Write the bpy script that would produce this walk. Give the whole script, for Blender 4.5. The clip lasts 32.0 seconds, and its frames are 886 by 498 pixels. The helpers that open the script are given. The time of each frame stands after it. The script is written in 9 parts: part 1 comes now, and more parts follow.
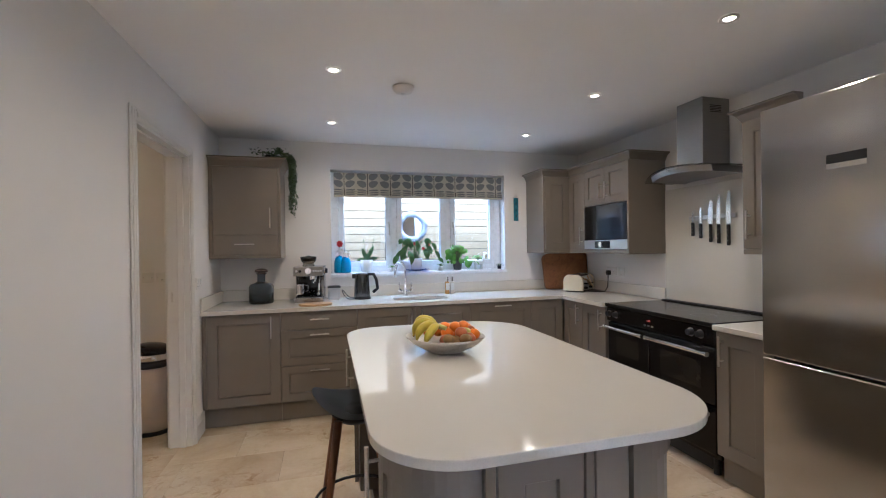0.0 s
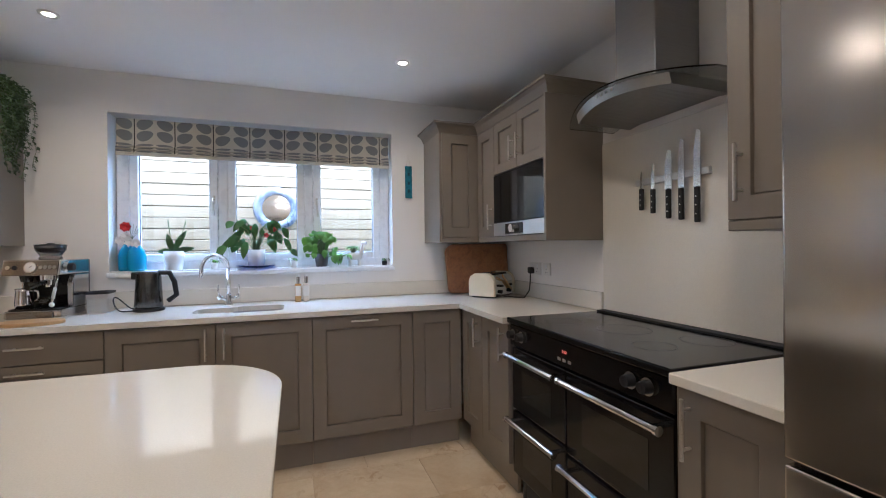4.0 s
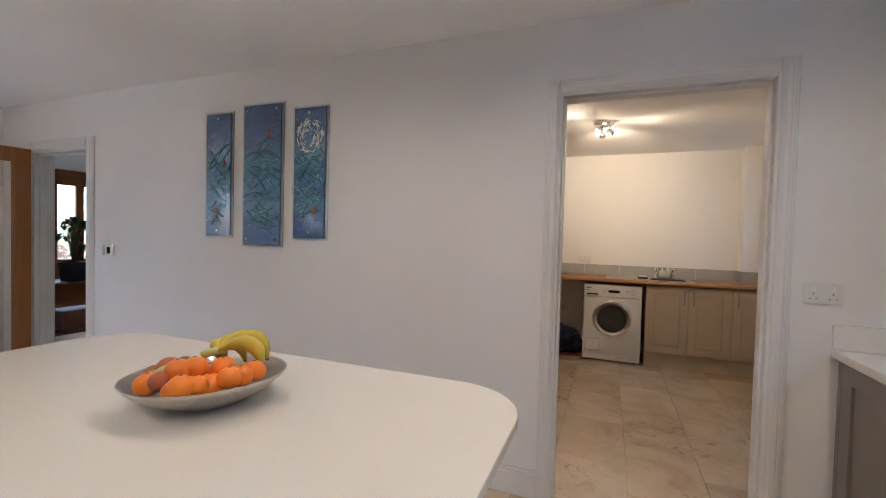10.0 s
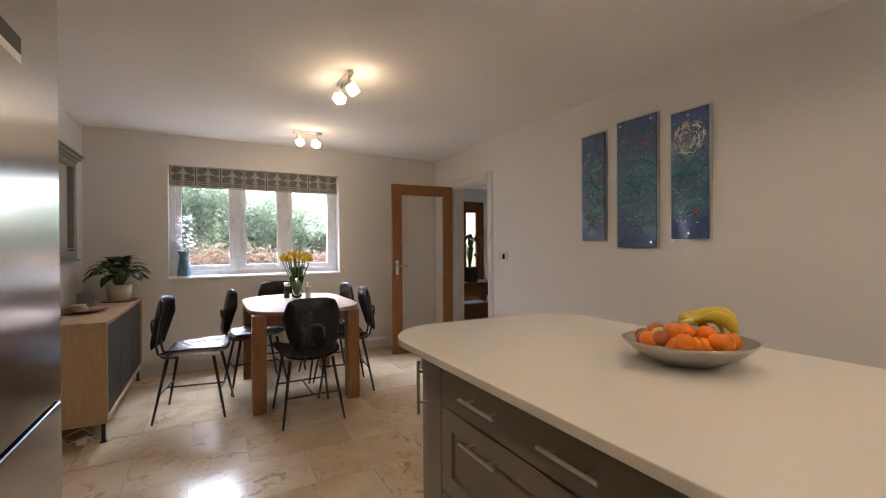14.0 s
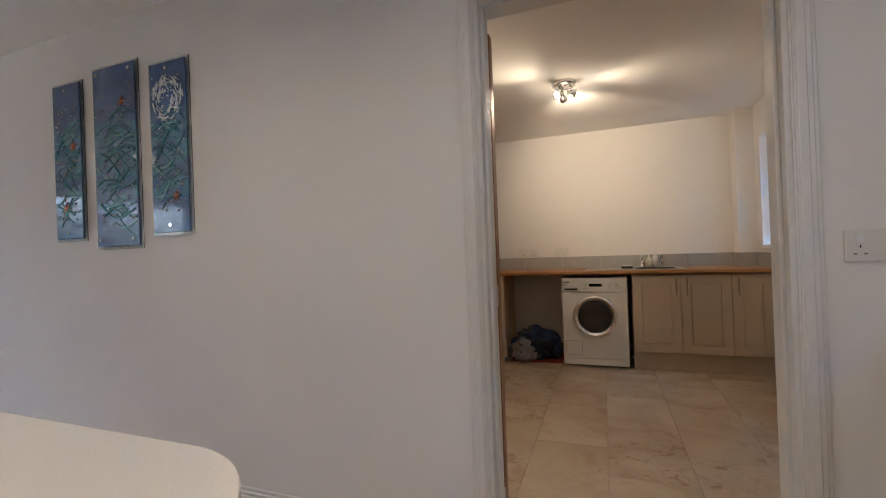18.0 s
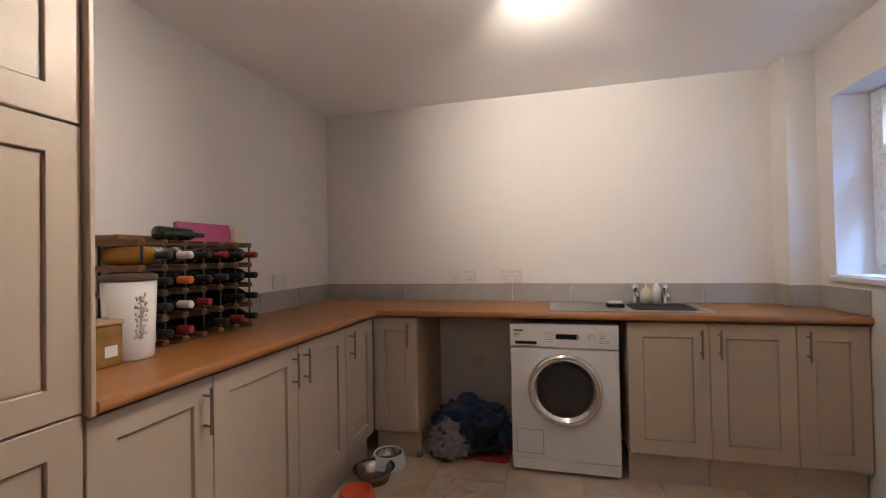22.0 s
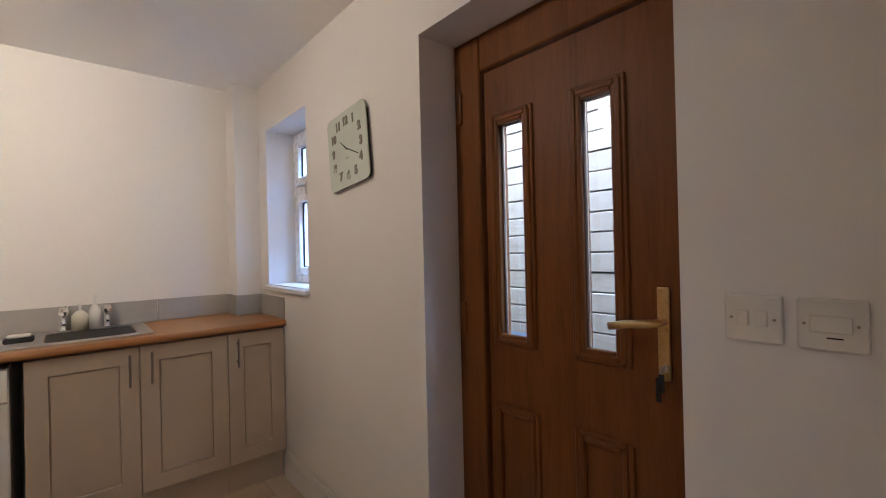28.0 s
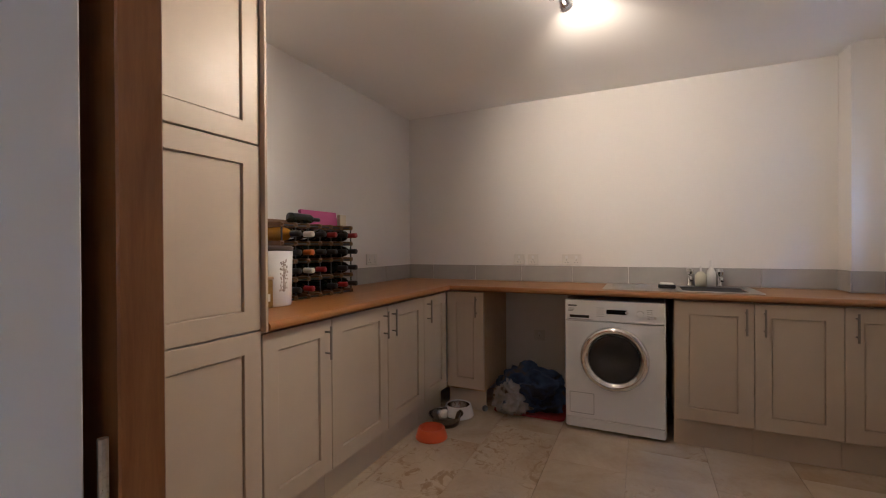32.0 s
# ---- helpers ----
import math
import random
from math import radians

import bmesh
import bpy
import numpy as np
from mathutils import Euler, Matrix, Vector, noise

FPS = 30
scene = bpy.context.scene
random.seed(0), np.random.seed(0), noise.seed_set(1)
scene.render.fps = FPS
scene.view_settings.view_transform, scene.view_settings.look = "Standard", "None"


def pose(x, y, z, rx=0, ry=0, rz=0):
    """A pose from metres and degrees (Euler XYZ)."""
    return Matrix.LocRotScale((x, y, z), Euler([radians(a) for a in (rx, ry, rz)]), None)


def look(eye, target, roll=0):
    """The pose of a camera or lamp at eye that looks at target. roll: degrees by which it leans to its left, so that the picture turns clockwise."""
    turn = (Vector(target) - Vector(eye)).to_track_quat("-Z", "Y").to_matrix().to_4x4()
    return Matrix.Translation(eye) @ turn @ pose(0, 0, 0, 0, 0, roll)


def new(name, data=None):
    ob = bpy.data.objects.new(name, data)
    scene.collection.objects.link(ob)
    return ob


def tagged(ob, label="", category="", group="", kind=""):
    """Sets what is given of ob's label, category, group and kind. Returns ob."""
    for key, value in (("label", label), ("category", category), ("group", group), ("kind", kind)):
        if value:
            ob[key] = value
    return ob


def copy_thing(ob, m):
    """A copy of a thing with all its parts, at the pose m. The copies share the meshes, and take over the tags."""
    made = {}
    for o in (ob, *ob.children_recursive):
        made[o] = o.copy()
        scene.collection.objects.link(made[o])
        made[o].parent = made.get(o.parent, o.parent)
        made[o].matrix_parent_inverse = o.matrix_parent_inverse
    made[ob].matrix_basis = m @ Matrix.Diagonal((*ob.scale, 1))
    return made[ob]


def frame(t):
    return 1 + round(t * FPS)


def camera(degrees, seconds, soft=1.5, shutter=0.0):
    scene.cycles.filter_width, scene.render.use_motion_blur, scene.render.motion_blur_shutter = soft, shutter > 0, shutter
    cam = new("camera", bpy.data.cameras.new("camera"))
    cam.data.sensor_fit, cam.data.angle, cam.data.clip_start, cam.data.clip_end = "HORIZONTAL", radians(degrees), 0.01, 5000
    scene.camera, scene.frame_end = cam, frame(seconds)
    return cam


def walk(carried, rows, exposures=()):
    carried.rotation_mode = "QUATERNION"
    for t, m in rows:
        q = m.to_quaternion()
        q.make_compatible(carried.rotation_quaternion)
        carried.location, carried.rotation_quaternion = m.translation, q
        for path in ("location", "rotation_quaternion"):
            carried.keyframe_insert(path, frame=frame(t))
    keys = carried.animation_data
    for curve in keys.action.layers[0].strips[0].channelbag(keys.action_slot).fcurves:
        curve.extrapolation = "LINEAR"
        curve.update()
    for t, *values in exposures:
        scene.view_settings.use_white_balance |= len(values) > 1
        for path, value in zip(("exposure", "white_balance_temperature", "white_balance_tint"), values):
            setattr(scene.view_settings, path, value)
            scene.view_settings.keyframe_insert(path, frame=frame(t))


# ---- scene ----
cam = camera(92.32, 32.0, 1.1)
PATH = [
    (0, pose(0.0113, -0.0350, 1.3754, 89.827, 0.765, -15.293)),
    (0.5, pose(0.0608, 0.0027, 1.3554, 89.808, 0.986, -20.461)),
    (1, pose(0.1552, 0.0458, 1.3378, 89.732, 1.336, -27.658)),
    (1.5, pose(0.3322, 0.1335, 1.3143, 89.589, 1.546, -33.283)),
    (2, pose(0.4995, 0.2266, 1.2976, 89.569, 1.608, -33.952)),
    (2.5, pose(0.6797, 0.3843, 1.2820, 89.499, 1.300, -34.343)),
    (3.5, pose(1.0350, 0.7480, 1.2730, 89.700, 0.830, -25.400)),
    (4, pose(1.1580, 1.0000, 1.2700, 89.820, 0.610, -19.200)),
    (4.5, pose(1.2092, 1.2567, 1.2675, 89.944, 0.435, -13.272)),
    (5, pose(1.2779, 1.5096, 1.2558, 90.354, 0.354, -7.942)),
    (5.5, pose(1.3296, 1.7258, 1.2648, 90.281, 0.128, -0.918)),
    (6, pose(1.3099, 1.9699, 1.2634, 90.334, -0.118, 5.525)),
    (6.5, pose(1.2732, 2.1850, 1.2663, 90.578, -0.394, 11.651)),
    (7, pose(1.2660, 2.4029, 1.3037, 89.253, -0.706, 21.551)),
    (7.5, pose(1.1988, 2.5961, 1.2896, 89.174, -0.935, 31.737)),
    (8, pose(1.0761, 2.7402, 1.2778, 89.234, -0.773, 43.393)),
    (8.5, pose(1.0007, 2.8049, 1.2780, 88.960, -0.889, 58.852)),
    (9, pose(1.0247, 2.8035, 1.2907, 88.635, -1.337, 79.904)),
    (9.5, pose(1.1238, 2.7498, 1.2876, 88.554, -1.488, 98.836)),
    (10, pose(1.2635, 2.6910, 1.3249, 88.390, -1.509, 111.391)),
    (10.5, pose(1.4015, 2.6365, 1.3288, 88.493, -1.357, 120.280)),
    (11, pose(1.5012, 2.5971, 1.3340, 88.568, -1.119, 129.788)),
    (11.5, pose(1.5788, 2.5669, 1.3347, 88.700, -0.916, 138.280)),
    (12, pose(1.6274, 2.5527, 1.3307, 88.858, -0.636, 143.354)),
    (12.5, pose(1.6774, 2.5447, 1.3263, 89.015, -0.367, 146.739)),
    (13, pose(1.7035, 2.5470, 1.3155, 89.226, -0.077, 148.975)),
    (13.5, pose(1.7358, 2.5438, 1.2913, 89.459, 0.129, 150.353)),
    (15.5, pose(1.6284, 2.6173, 1.1145, 90.415, 0.935, 152.859)),
    (16, pose(1.5284, 2.6823, 1.0784, 90.660, 1.116, 147.928)),
    (16.5, pose(1.3701, 2.7360, 1.0681, 90.793, 1.508, 140.169)),
    (17, pose(1.1358, 2.8227, 1.0885, 90.717, 1.927, 132.983)),
    (17.5, pose(0.8453, 2.8757, 1.1262, 90.398, 2.219, 122.232)),
    (18, pose(0.5305, 2.8395, 1.1642, 90.140, 2.153, 110.631)),
    (18.5, pose(0.2067, 2.8688, 1.1972, 89.943, 1.918, 105.981)),
    (19, pose(-0.1007, 2.8932, 1.1951, 90.168, 1.722, 105.208)),
    (19.5, pose(-0.3997, 2.8526, 1.2069, 90.369, 1.401, 104.541)),
    (20, pose(-0.6582, 2.8597, 1.2031, 90.706, 1.330, 104.682)),
    (20.5, pose(-0.8799, 2.8250, 1.2016, 90.891, 1.181, 104.323)),
    (21, pose(-1.0547, 2.7691, 1.2102, 90.919, 1.049, 104.372)),
    (21.5, pose(-1.1751, 2.7131, 1.2296, 90.888, 1.079, 104.345)),
    (22, pose(-1.2472, 2.6969, 1.2479, 90.843, 1.112, 104.514)),
    (22.5, pose(-1.2930, 2.7178, 1.2565, 90.989, 1.098, 104.382)),
    (23, pose(-1.3228, 2.7607, 1.2533, 91.330, 1.305, 99.895)),
    (23.5, pose(-1.3432, 2.8065, 1.2599, 91.283, 1.550, 93.468)),
    (24, pose(-1.3576, 2.8652, 1.2750, 91.106, 1.749, 86.351)),
    (24.5, pose(-1.3608, 2.9336, 1.2803, 91.117, 1.865, 79.879)),
    (25, pose(-1.3497, 3.0348, 1.2956, 90.781, 1.922, 74.279)),
    (25.5, pose(-1.3437, 3.1031, 1.2995, 90.798, 1.899, 68.499)),
    (26, pose(-1.3267, 3.1626, 1.3019, 90.755, 1.584, 63.101)),
    (26.5, pose(-1.3096, 3.1956, 1.3119, 90.665, 1.619, 58.174)),
    (28.5, pose(-1.2512, 3.2277, 1.2543, 90.194, 1.246, 47.980)),
    (29, pose(-1.2350, 3.2071, 1.2004, 90.141, 1.076, 48.972)),
    (29.5, pose(-1.1766, 3.1588, 1.1537, 90.343, 0.396, 62.482)),
    (30, pose(-1.1126, 3.0680, 1.1183, 90.599, -0.008, 75.253)),
    (30.5, pose(-1.0573, 3.0689, 1.1327, 90.121, -0.125, 88.225)),
    (31, pose(-0.9983, 3.0239, 1.1386, 90.088, -0.108, 96.292)),
    (31.5, pose(-0.9429, 2.9448, 1.1606, 89.888, 0.083, 103.250)),
    (32, pose(-0.8575, 2.8981, 1.1929, 89.761, 0.369, 114.940)),
]
# the camera's own brightness and white balance along the walk
EXPOSURES = [(0, 2.98, 5300, 17), (2, 2.95, 5300, 17), (5, 2.9, 5350, 18), (6, 2.7, 5400, 18), (7, 2.45, 5600, 18), (8, 2.35, 5900, 20), (9, 2.78, 6250, 22), (10, 3.05, 5350, 20), (11, 2.52, 5550, 20), (12, 2.6, 5950, 22), (13, 2.67, 6300, 22), (16, 2.67, 6550, 21), (17, 2.55, 6150, 21), (18, 2.75, 5400, 19), (19, 2.8, 5850, 21), (20, 2.82, 5700, 23), (22, 3.05, 4900, 23), (23, 3.05, 4900, 23), (26, 3.05, 5000, 23), (28.5, 2.95, 4950, 21), (30.5, 3.15, 5150, 22), (32, 2.82, 5000, 23)]
walk(cam, PATH, EXPOSURES)

# ---- world, sun and large lights ----
world = bpy.data.worlds.new("sky")
scene.world = world
world.use_nodes = True
wn = world.node_tree.nodes
sky = wn.new("ShaderNodeTexSky")
sky.sky_type = 'NISHITA'
sky.sun_disc = False
sky.sun_elevation = radians(52)
sky.sun_rotation = radians(164)
wn["Background"].inputs["Strength"].default_value = 0.15
world.node_tree.links.new(sky.outputs[0], wn["Background"].inputs["Color"])

sun = new("sun", bpy.data.lights.new("sun", 'SUN'))
sun.data.energy = 5.0
sun.data.angle = radians(60)
sun.data.color = (0.78, 0.90, 1.0)
sun.matrix_basis = look((1.7, -6.0, 8.0), (0, 0, 0))


def lamp_light(name, kind, m, power, colour, size=0.06, spot=100):
    ob = new(name, bpy.data.lights.new(name, kind))
    ob.data.energy, ob.data.color = power, colour
    if kind == 'AREA':
        ob.data.shape = 'RECTANGLE'
        ob.data.size, ob.data.size_y = size
    else:
        ob.data.shadow_soft_size = size
    if kind == 'SPOT':
        ob.data.spot_size, ob.data.spot_blend = radians(spot), 1.0
    ob.matrix_basis = m
    return ob


WARM = (1.0, 0.80, 0.53)
HALOGEN = (1.0, 0.76, 0.42)
SPOTS = [(1.795, 1.49), (1.795, 2.50), (1.795, 3.54), (0.063, 2.48), (0.063, 3.53), (0.063, 1.44)]
for sx, sy in SPOTS:
    lamp_light("downlight_beam", 'SPOT', pose(sx, sy, 2.392), 3.0, WARM, 0.03, 160)

# added lamp in place of the sky over the passage between house and fence
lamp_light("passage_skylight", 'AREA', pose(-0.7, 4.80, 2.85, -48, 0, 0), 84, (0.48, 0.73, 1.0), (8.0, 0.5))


# ---- materials ----
def nodes(name):
    m = bpy.data.materials.new(name)
    m.use_nodes = True
    t = m.node_tree
    return m, t, t.nodes["Principled BSDF"]


def link(t, a, b):
    t.links.new(a, b)


def coords(t, scale=(1, 1, 1)):
    tc = t.nodes.new("ShaderNodeTexCoord")
    mp = t.nodes.new("ShaderNodeMapping")
    mp.inputs["Scale"].default_value = scale
    link(t, tc.outputs["Object"], mp.inputs["Vector"])
    return mp.outputs["Vector"]


def noise_tex(t, vec, scale, detail=4, rough=0.55, distort=0.0):
    n = t.nodes.new("ShaderNodeTexNoise")
    n.inputs["Scale"].default_value, n.inputs["Detail"].default_value = scale, detail
    n.inputs["Roughness"].default_value, n.inputs["Distortion"].default_value = rough, distort
    link(t, vec, n.inputs["Vector"])
    return n.outputs["Fac"]


def ramp(t, fac, stops):
    r = t.nodes.new("ShaderNodeValToRGB")
    e = r.color_ramp.elements
    while len(e) < len(stops):
        e.new(0.5)
    for k, (p, c) in zip(e, stops):
        k.position, k.color = p, (*c, 1)
    link(t, fac, r.inputs["Fac"])
    return r.outputs["Color"]


def mixed(t, fac, a, b, kind='MIX'):
    m = t.nodes.new("ShaderNodeMix")
    m.data_type, m.blend_type = 'RGBA', kind
    for sock, v in ((m.inputs[0], fac), (m.inputs[6], a), (m.inputs[7], b)):
        if isinstance(v, (int, float)):
            sock.default_value = v
        elif isinstance(v, tuple):
            sock.default_value = (*v, 1)
        else:
            link(t, v, sock)
    return m.outputs[2]


def bump(t, b, height, strength=0.1, dist=0.002):
    n = t.nodes.new("ShaderNodeBump")
    n.inputs["Strength"].default_value, n.inputs["Distance"].default_value = strength, dist
    link(t, height, n.inputs["Height"])
    link(t, n.outputs[0], b.inputs["Normal"])


def shade(c, k):
    return tuple(min(1, v * k) for v in c)


def plain(name, col, rough=0.5, metal=0.0, vary=0.06, scale=6, grain=120, relief=0.05, coat=0.0, spec=0.5, uneven=0.06):
    """Paint, plastic, metal: two scales of variation and a fine relief."""
    m, t, b = nodes(name)
    v = coords(t)
    big = noise_tex(t, v, scale, 3)
    link(t, ramp(t, big, [(0.3, shade(col, 1 - vary)), (0.7, shade(col, 1 + vary))]), b.inputs["Base Color"])
    fine = noise_tex(t, v, grain, 2)
    rr = t.nodes.new("ShaderNodeMapRange")
    rr.inputs["To Min"].default_value, rr.inputs["To Max"].default_value = max(0.02, rough - uneven), min(1, rough + uneven)
    link(t, noise_tex(t, v, scale * 4, 4), rr.inputs["Value"])
    link(t, rr.outputs[0], b.inputs["Roughness"])
    b.inputs["Metallic"].default_value = metal
    b.inputs["Coat Weight"].default_value = coat
    b.inputs["Specular IOR Level"].default_value = spec
    if relief:
        bump(t, b, fine, relief, 0.001)
    return m


def brushed(name, col, rough, stretch=(2, 2, 120), metal=1.0):
    m, t, b = nodes(name)
    v = coords(t, stretch)
    n = noise_tex(t, v, 6, 3)
    link(t, ramp(t, n, [(0.3, shade(col, 0.9)), (0.7, shade(col, 1.06))]), b.inputs["Base Color"])
    rr = t.nodes.new("ShaderNodeMapRange")
    rr.inputs["To Min"].default_value, rr.inputs["To Max"].default_value = rough - 0.05, rough + 0.08
    link(t, n, rr.inputs["Value"])
    link(t, rr.outputs[0], b.inputs["Roughness"])
    b.inputs["Metallic"].default_value = metal
    bump(t, b, n, 0.03, 0.0005)
    return m


def wood(name, light, dark, scale=(1.5, 14, 14), rough=0.42, coat=0.0, knots=1.0):
    m, t, b = nodes(name)
    v = coords(t, scale)
    oi = t.nodes.new("ShaderNodeObjectInfo")
    add = t.nodes.new("ShaderNodeVectorMath")
    link(t, v, add.inputs[0])
    link(t, oi.outputs["Random"], add.inputs[1])
    n = noise_tex(t, add.outputs[0], 2.2, 6, 0.6, 1.2 * knots)
    fine = noise_tex(t, add.outputs[0], 14, 4, 0.7)
    c = ramp(t, n, [(0.3, dark), (0.5, shade(light, 0.85)), (0.72, light)])
    c = mixed(t, 0.35, c, ramp(t, fine, [(0.35, dark), (0.65, light)]), 'MIX')
    link(t, c, b.inputs["Base Color"])
    b.inputs["Roughness"].default_value = rough
    b.inputs["Coat Weight"].default_value = coat
    bump(t, b, fine, 0.12, 0.0008)
    return m


def glass(name, col=(1, 1, 1), rough=0.0, ior=1.45):
    m, t, b = nodes(name)
    b.inputs["Base Color"].default_value = (*col, 1)
    b.inputs["Transmission Weight"].default_value = 1.0
    b.inputs["Roughness"].default_value = rough
    b.inputs["IOR"].default_value = ior
    return m


def glow(name, col, strength):
    m, t, b = nodes(name)
    b.inputs["Base Color"].default_value = (0.8, 0.8, 0.8, 1)
    b.inputs["Emission Color"].default_value = (*col, 1)
    b.inputs["Emission Strength"].default_value = strength
    return m


def plaster(name, col):
    m, t, b = nodes(name)
    v = coords(t)
    c = ramp(t, noise_tex(t, v, 0.9, 3), [(0.3, shade(col, 0.97)), (0.7, shade(col, 1.02))])
    link(t, c, b.inputs["Base Color"])
    b.inputs["Roughness"].default_value = 0.82
    b.inputs["Specular IOR Level"].default_value = 0.3
    bump(t, b, noise_tex(t, v, 160, 3, 0.7), 0.12, 0.0012)
    return m


def travertine(name):
    m, t, b = nodes(name)
    oi = t.nodes.new("ShaderNodeObjectInfo")
    geo = t.nodes.new("ShaderNodeNewGeometry")
    add = t.nodes.new("ShaderNodeVectorMath")
    add.operation = 'MULTIPLY_ADD'
    add.inputs[1].default_value = (37, 53, 11)
    link(t, oi.outputs["Random"], add.inputs[0])
    link(t, geo.outputs["Position"], add.inputs[2])
    v = add.outputs[0]
    cloud = noise_tex(t, v, 2.4, 5, 0.55, 0.8)
    c = ramp(t, cloud, [(0.28, (0.50, 0.37, 0.235)), (0.43, (0.60, 0.48, 0.335)), (0.58, (0.68, 0.565, 0.41)), (0.76, (0.73, 0.635, 0.49))])
    tint = ramp(t, oi.outputs["Random"], [(0.0, (0.93, 0.91, 0.88)), (1.0, (1.04, 1.03, 1.01))])
    c = mixed(t, 1.0, c, tint, 'MULTIPLY')
    fine = noise_tex(t, v, 34, 5, 0.65, 0.4)
    c = mixed(t, 0.12, c, ramp(t, fine, [(0.3, (0.44, 0.33, 0.22)), (0.6, (0.68, 0.59, 0.47))]))
    where = ramp(t, noise_tex(t, v, 1.5, 3, 0.5), [(0.47, (0, 0, 0)), (0.62, (1, 1, 1))])
    pits = noise_tex(t, v, 11, 4, 0.62, 1.1)
    spots = mixed(t, 1.0, ramp(t, pits, [(0.565, (0, 0, 0)), (0.64, (0.6, 0.6, 0.6))]), where, 'MULTIPLY')
    c = mixed(t, spots, c, (0.33, 0.20, 0.10))
    vein = noise_tex(t, v, 1.9, 5, 0.6, 1.8)
    streak = mixed(t, 1.0, ramp(t, vein, [(0.485, (0, 0, 0)), (0.50, (0.4, 0.4, 0.4)), (0.515, (0, 0, 0))]), where, 'MULTIPLY')
    c = mixed(t, streak, c, (0.38, 0.26, 0.15))
    link(t, c, b.inputs["Base Color"])
    b.inputs["Roughness"].default_value = 0.2
    return m


def quartz(name, col):
    m, t, b = nodes(name)
    v = coords(t)
    speck = noise_tex(t, v, 300, 2)
    c = ramp(t, speck, [(0.3, shade(col, 0.93)), (0.7, shade(col, 1.03))])
    c = mixed(t, 0.12, c, ramp(t, noise_tex(t, v, 3, 4), [(0.35, shade(col, 0.9)), (0.65, col)]))
    link(t, c, b.inputs["Base Color"])
    b.inputs["Roughness"].default_value = 0.09
    b.inputs["Specular IOR Level"].default_value = 0.6
    return m


M = {}
M["wall"] = plaster("wall_paint", (0.78, 0.755, 0.72))
M["ceiling"] = plaster("ceiling_paint", (0.90, 0.885, 0.86))
M["trim"] = plain("trim_paint", (0.72, 0.70, 0.66), 0.4, relief=0.03, vary=0.02)
M["cab"] = plain("taupe_cabinet_paint", (0.205, 0.174, 0.140), 0.38, vary=0.03, relief=0.04)
M["ucab"] = plain("pale_cabinet_paint", (0.56, 0.465, 0.35), 0.42, vary=0.03, relief=0.05)
# near-black: paints shade in slots, holes and lines; also seals and the notch
M["dark"] = plain("gap_shade_and_seal", (0.02, 0.02, 0.02), 0.8)
M["quartz"] = quartz("white_quartz", (0.74, 0.705, 0.635))
M["steel"] = brushed("brushed_steel", (0.62, 0.61, 0.60), 0.30)
M["chrome"] = plain("chrome", (0.82, 0.82, 0.82), 0.10, 1.0, 0.02, relief=0)
M["unick"] = brushed("dull_nickel", (0.34, 0.31, 0.27), 0.3, (60, 60, 60))
M["nickel"] = brushed("satin_nickel", (0.66, 0.63, 0.58), 0.28, (60, 60, 60))
M["black"] = plain("black_enamel", (0.006, 0.006, 0.007), 0.14, vary=0.1, relief=0, spec=0.3)
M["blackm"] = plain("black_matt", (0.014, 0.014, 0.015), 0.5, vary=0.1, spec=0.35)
M["oak"] = wood("oak_veneer", (0.35, 0.145, 0.042), (0.21, 0.077, 0.021), (14, 14, 1.2), 0.36)
M["oakh"] = wood("table_oak", (0.38, 0.19, 0.075), (0.22, 0.095, 0.035), (14, 14, 1.2), 0.4)
M["oakt"] = wood("table_top_oak", (0.42, 0.24, 0.12), (0.27, 0.135, 0.06), (14, 1.2, 14), 0.42)
M["mahog"] = wood("woodgrain_door", (0.20, 0.070, 0.012), (0.11, 0.037, 0.006), (9, 9, 0.8), 0.45, 0.0)
M["mahog"].node_tree.nodes["Principled BSDF"].inputs["Specular IOR Level"].default_value = 0.25
M["pale_oak"] = wood("pale_oak", (0.58, 0.40, 0.23), (0.42, 0.27, 0.14), (14, 2, 1.5), 0.45)
M["worktop"] = wood("laminate_beech", (0.43, 0.20, 0.054), (0.30, 0.125, 0.030), (8, 1.2, 8), 0.38, knots=0.4)
M["board"] = wood("chopping_wood", (0.36, 0.15, 0.05), (0.17, 0.062, 0.02), (6, 30, 6), 0.5)
M["upvc"] = plain("white_upvc", (0.82, 0.83, 0.84), 0.28, vary=0.02, relief=0)
M["white"] = plain("white_enamel", (0.80, 0.80, 0.79), 0.25, vary=0.02, relief=0)
M["whitep"] = plain("white_plastic", (0.76, 0.75, 0.72), 0.38, vary=0.03)
M["glass"] = glass("clear_glass")
M["tile_u"] = plain("grey_wall_tile", (0.40, 0.385, 0.36), 0.22, vary=0.05)
M["floor"] = travertine("travertine")
M["grout"] = plain("grout", (0.52, 0.42, 0.30), 0.85, vary=0.15)
M["fence"] = wood("fence_board_wood", (0.31, 0.235, 0.145), (0.21, 0.15, 0.085), (1.2, 14, 10), 0.8)


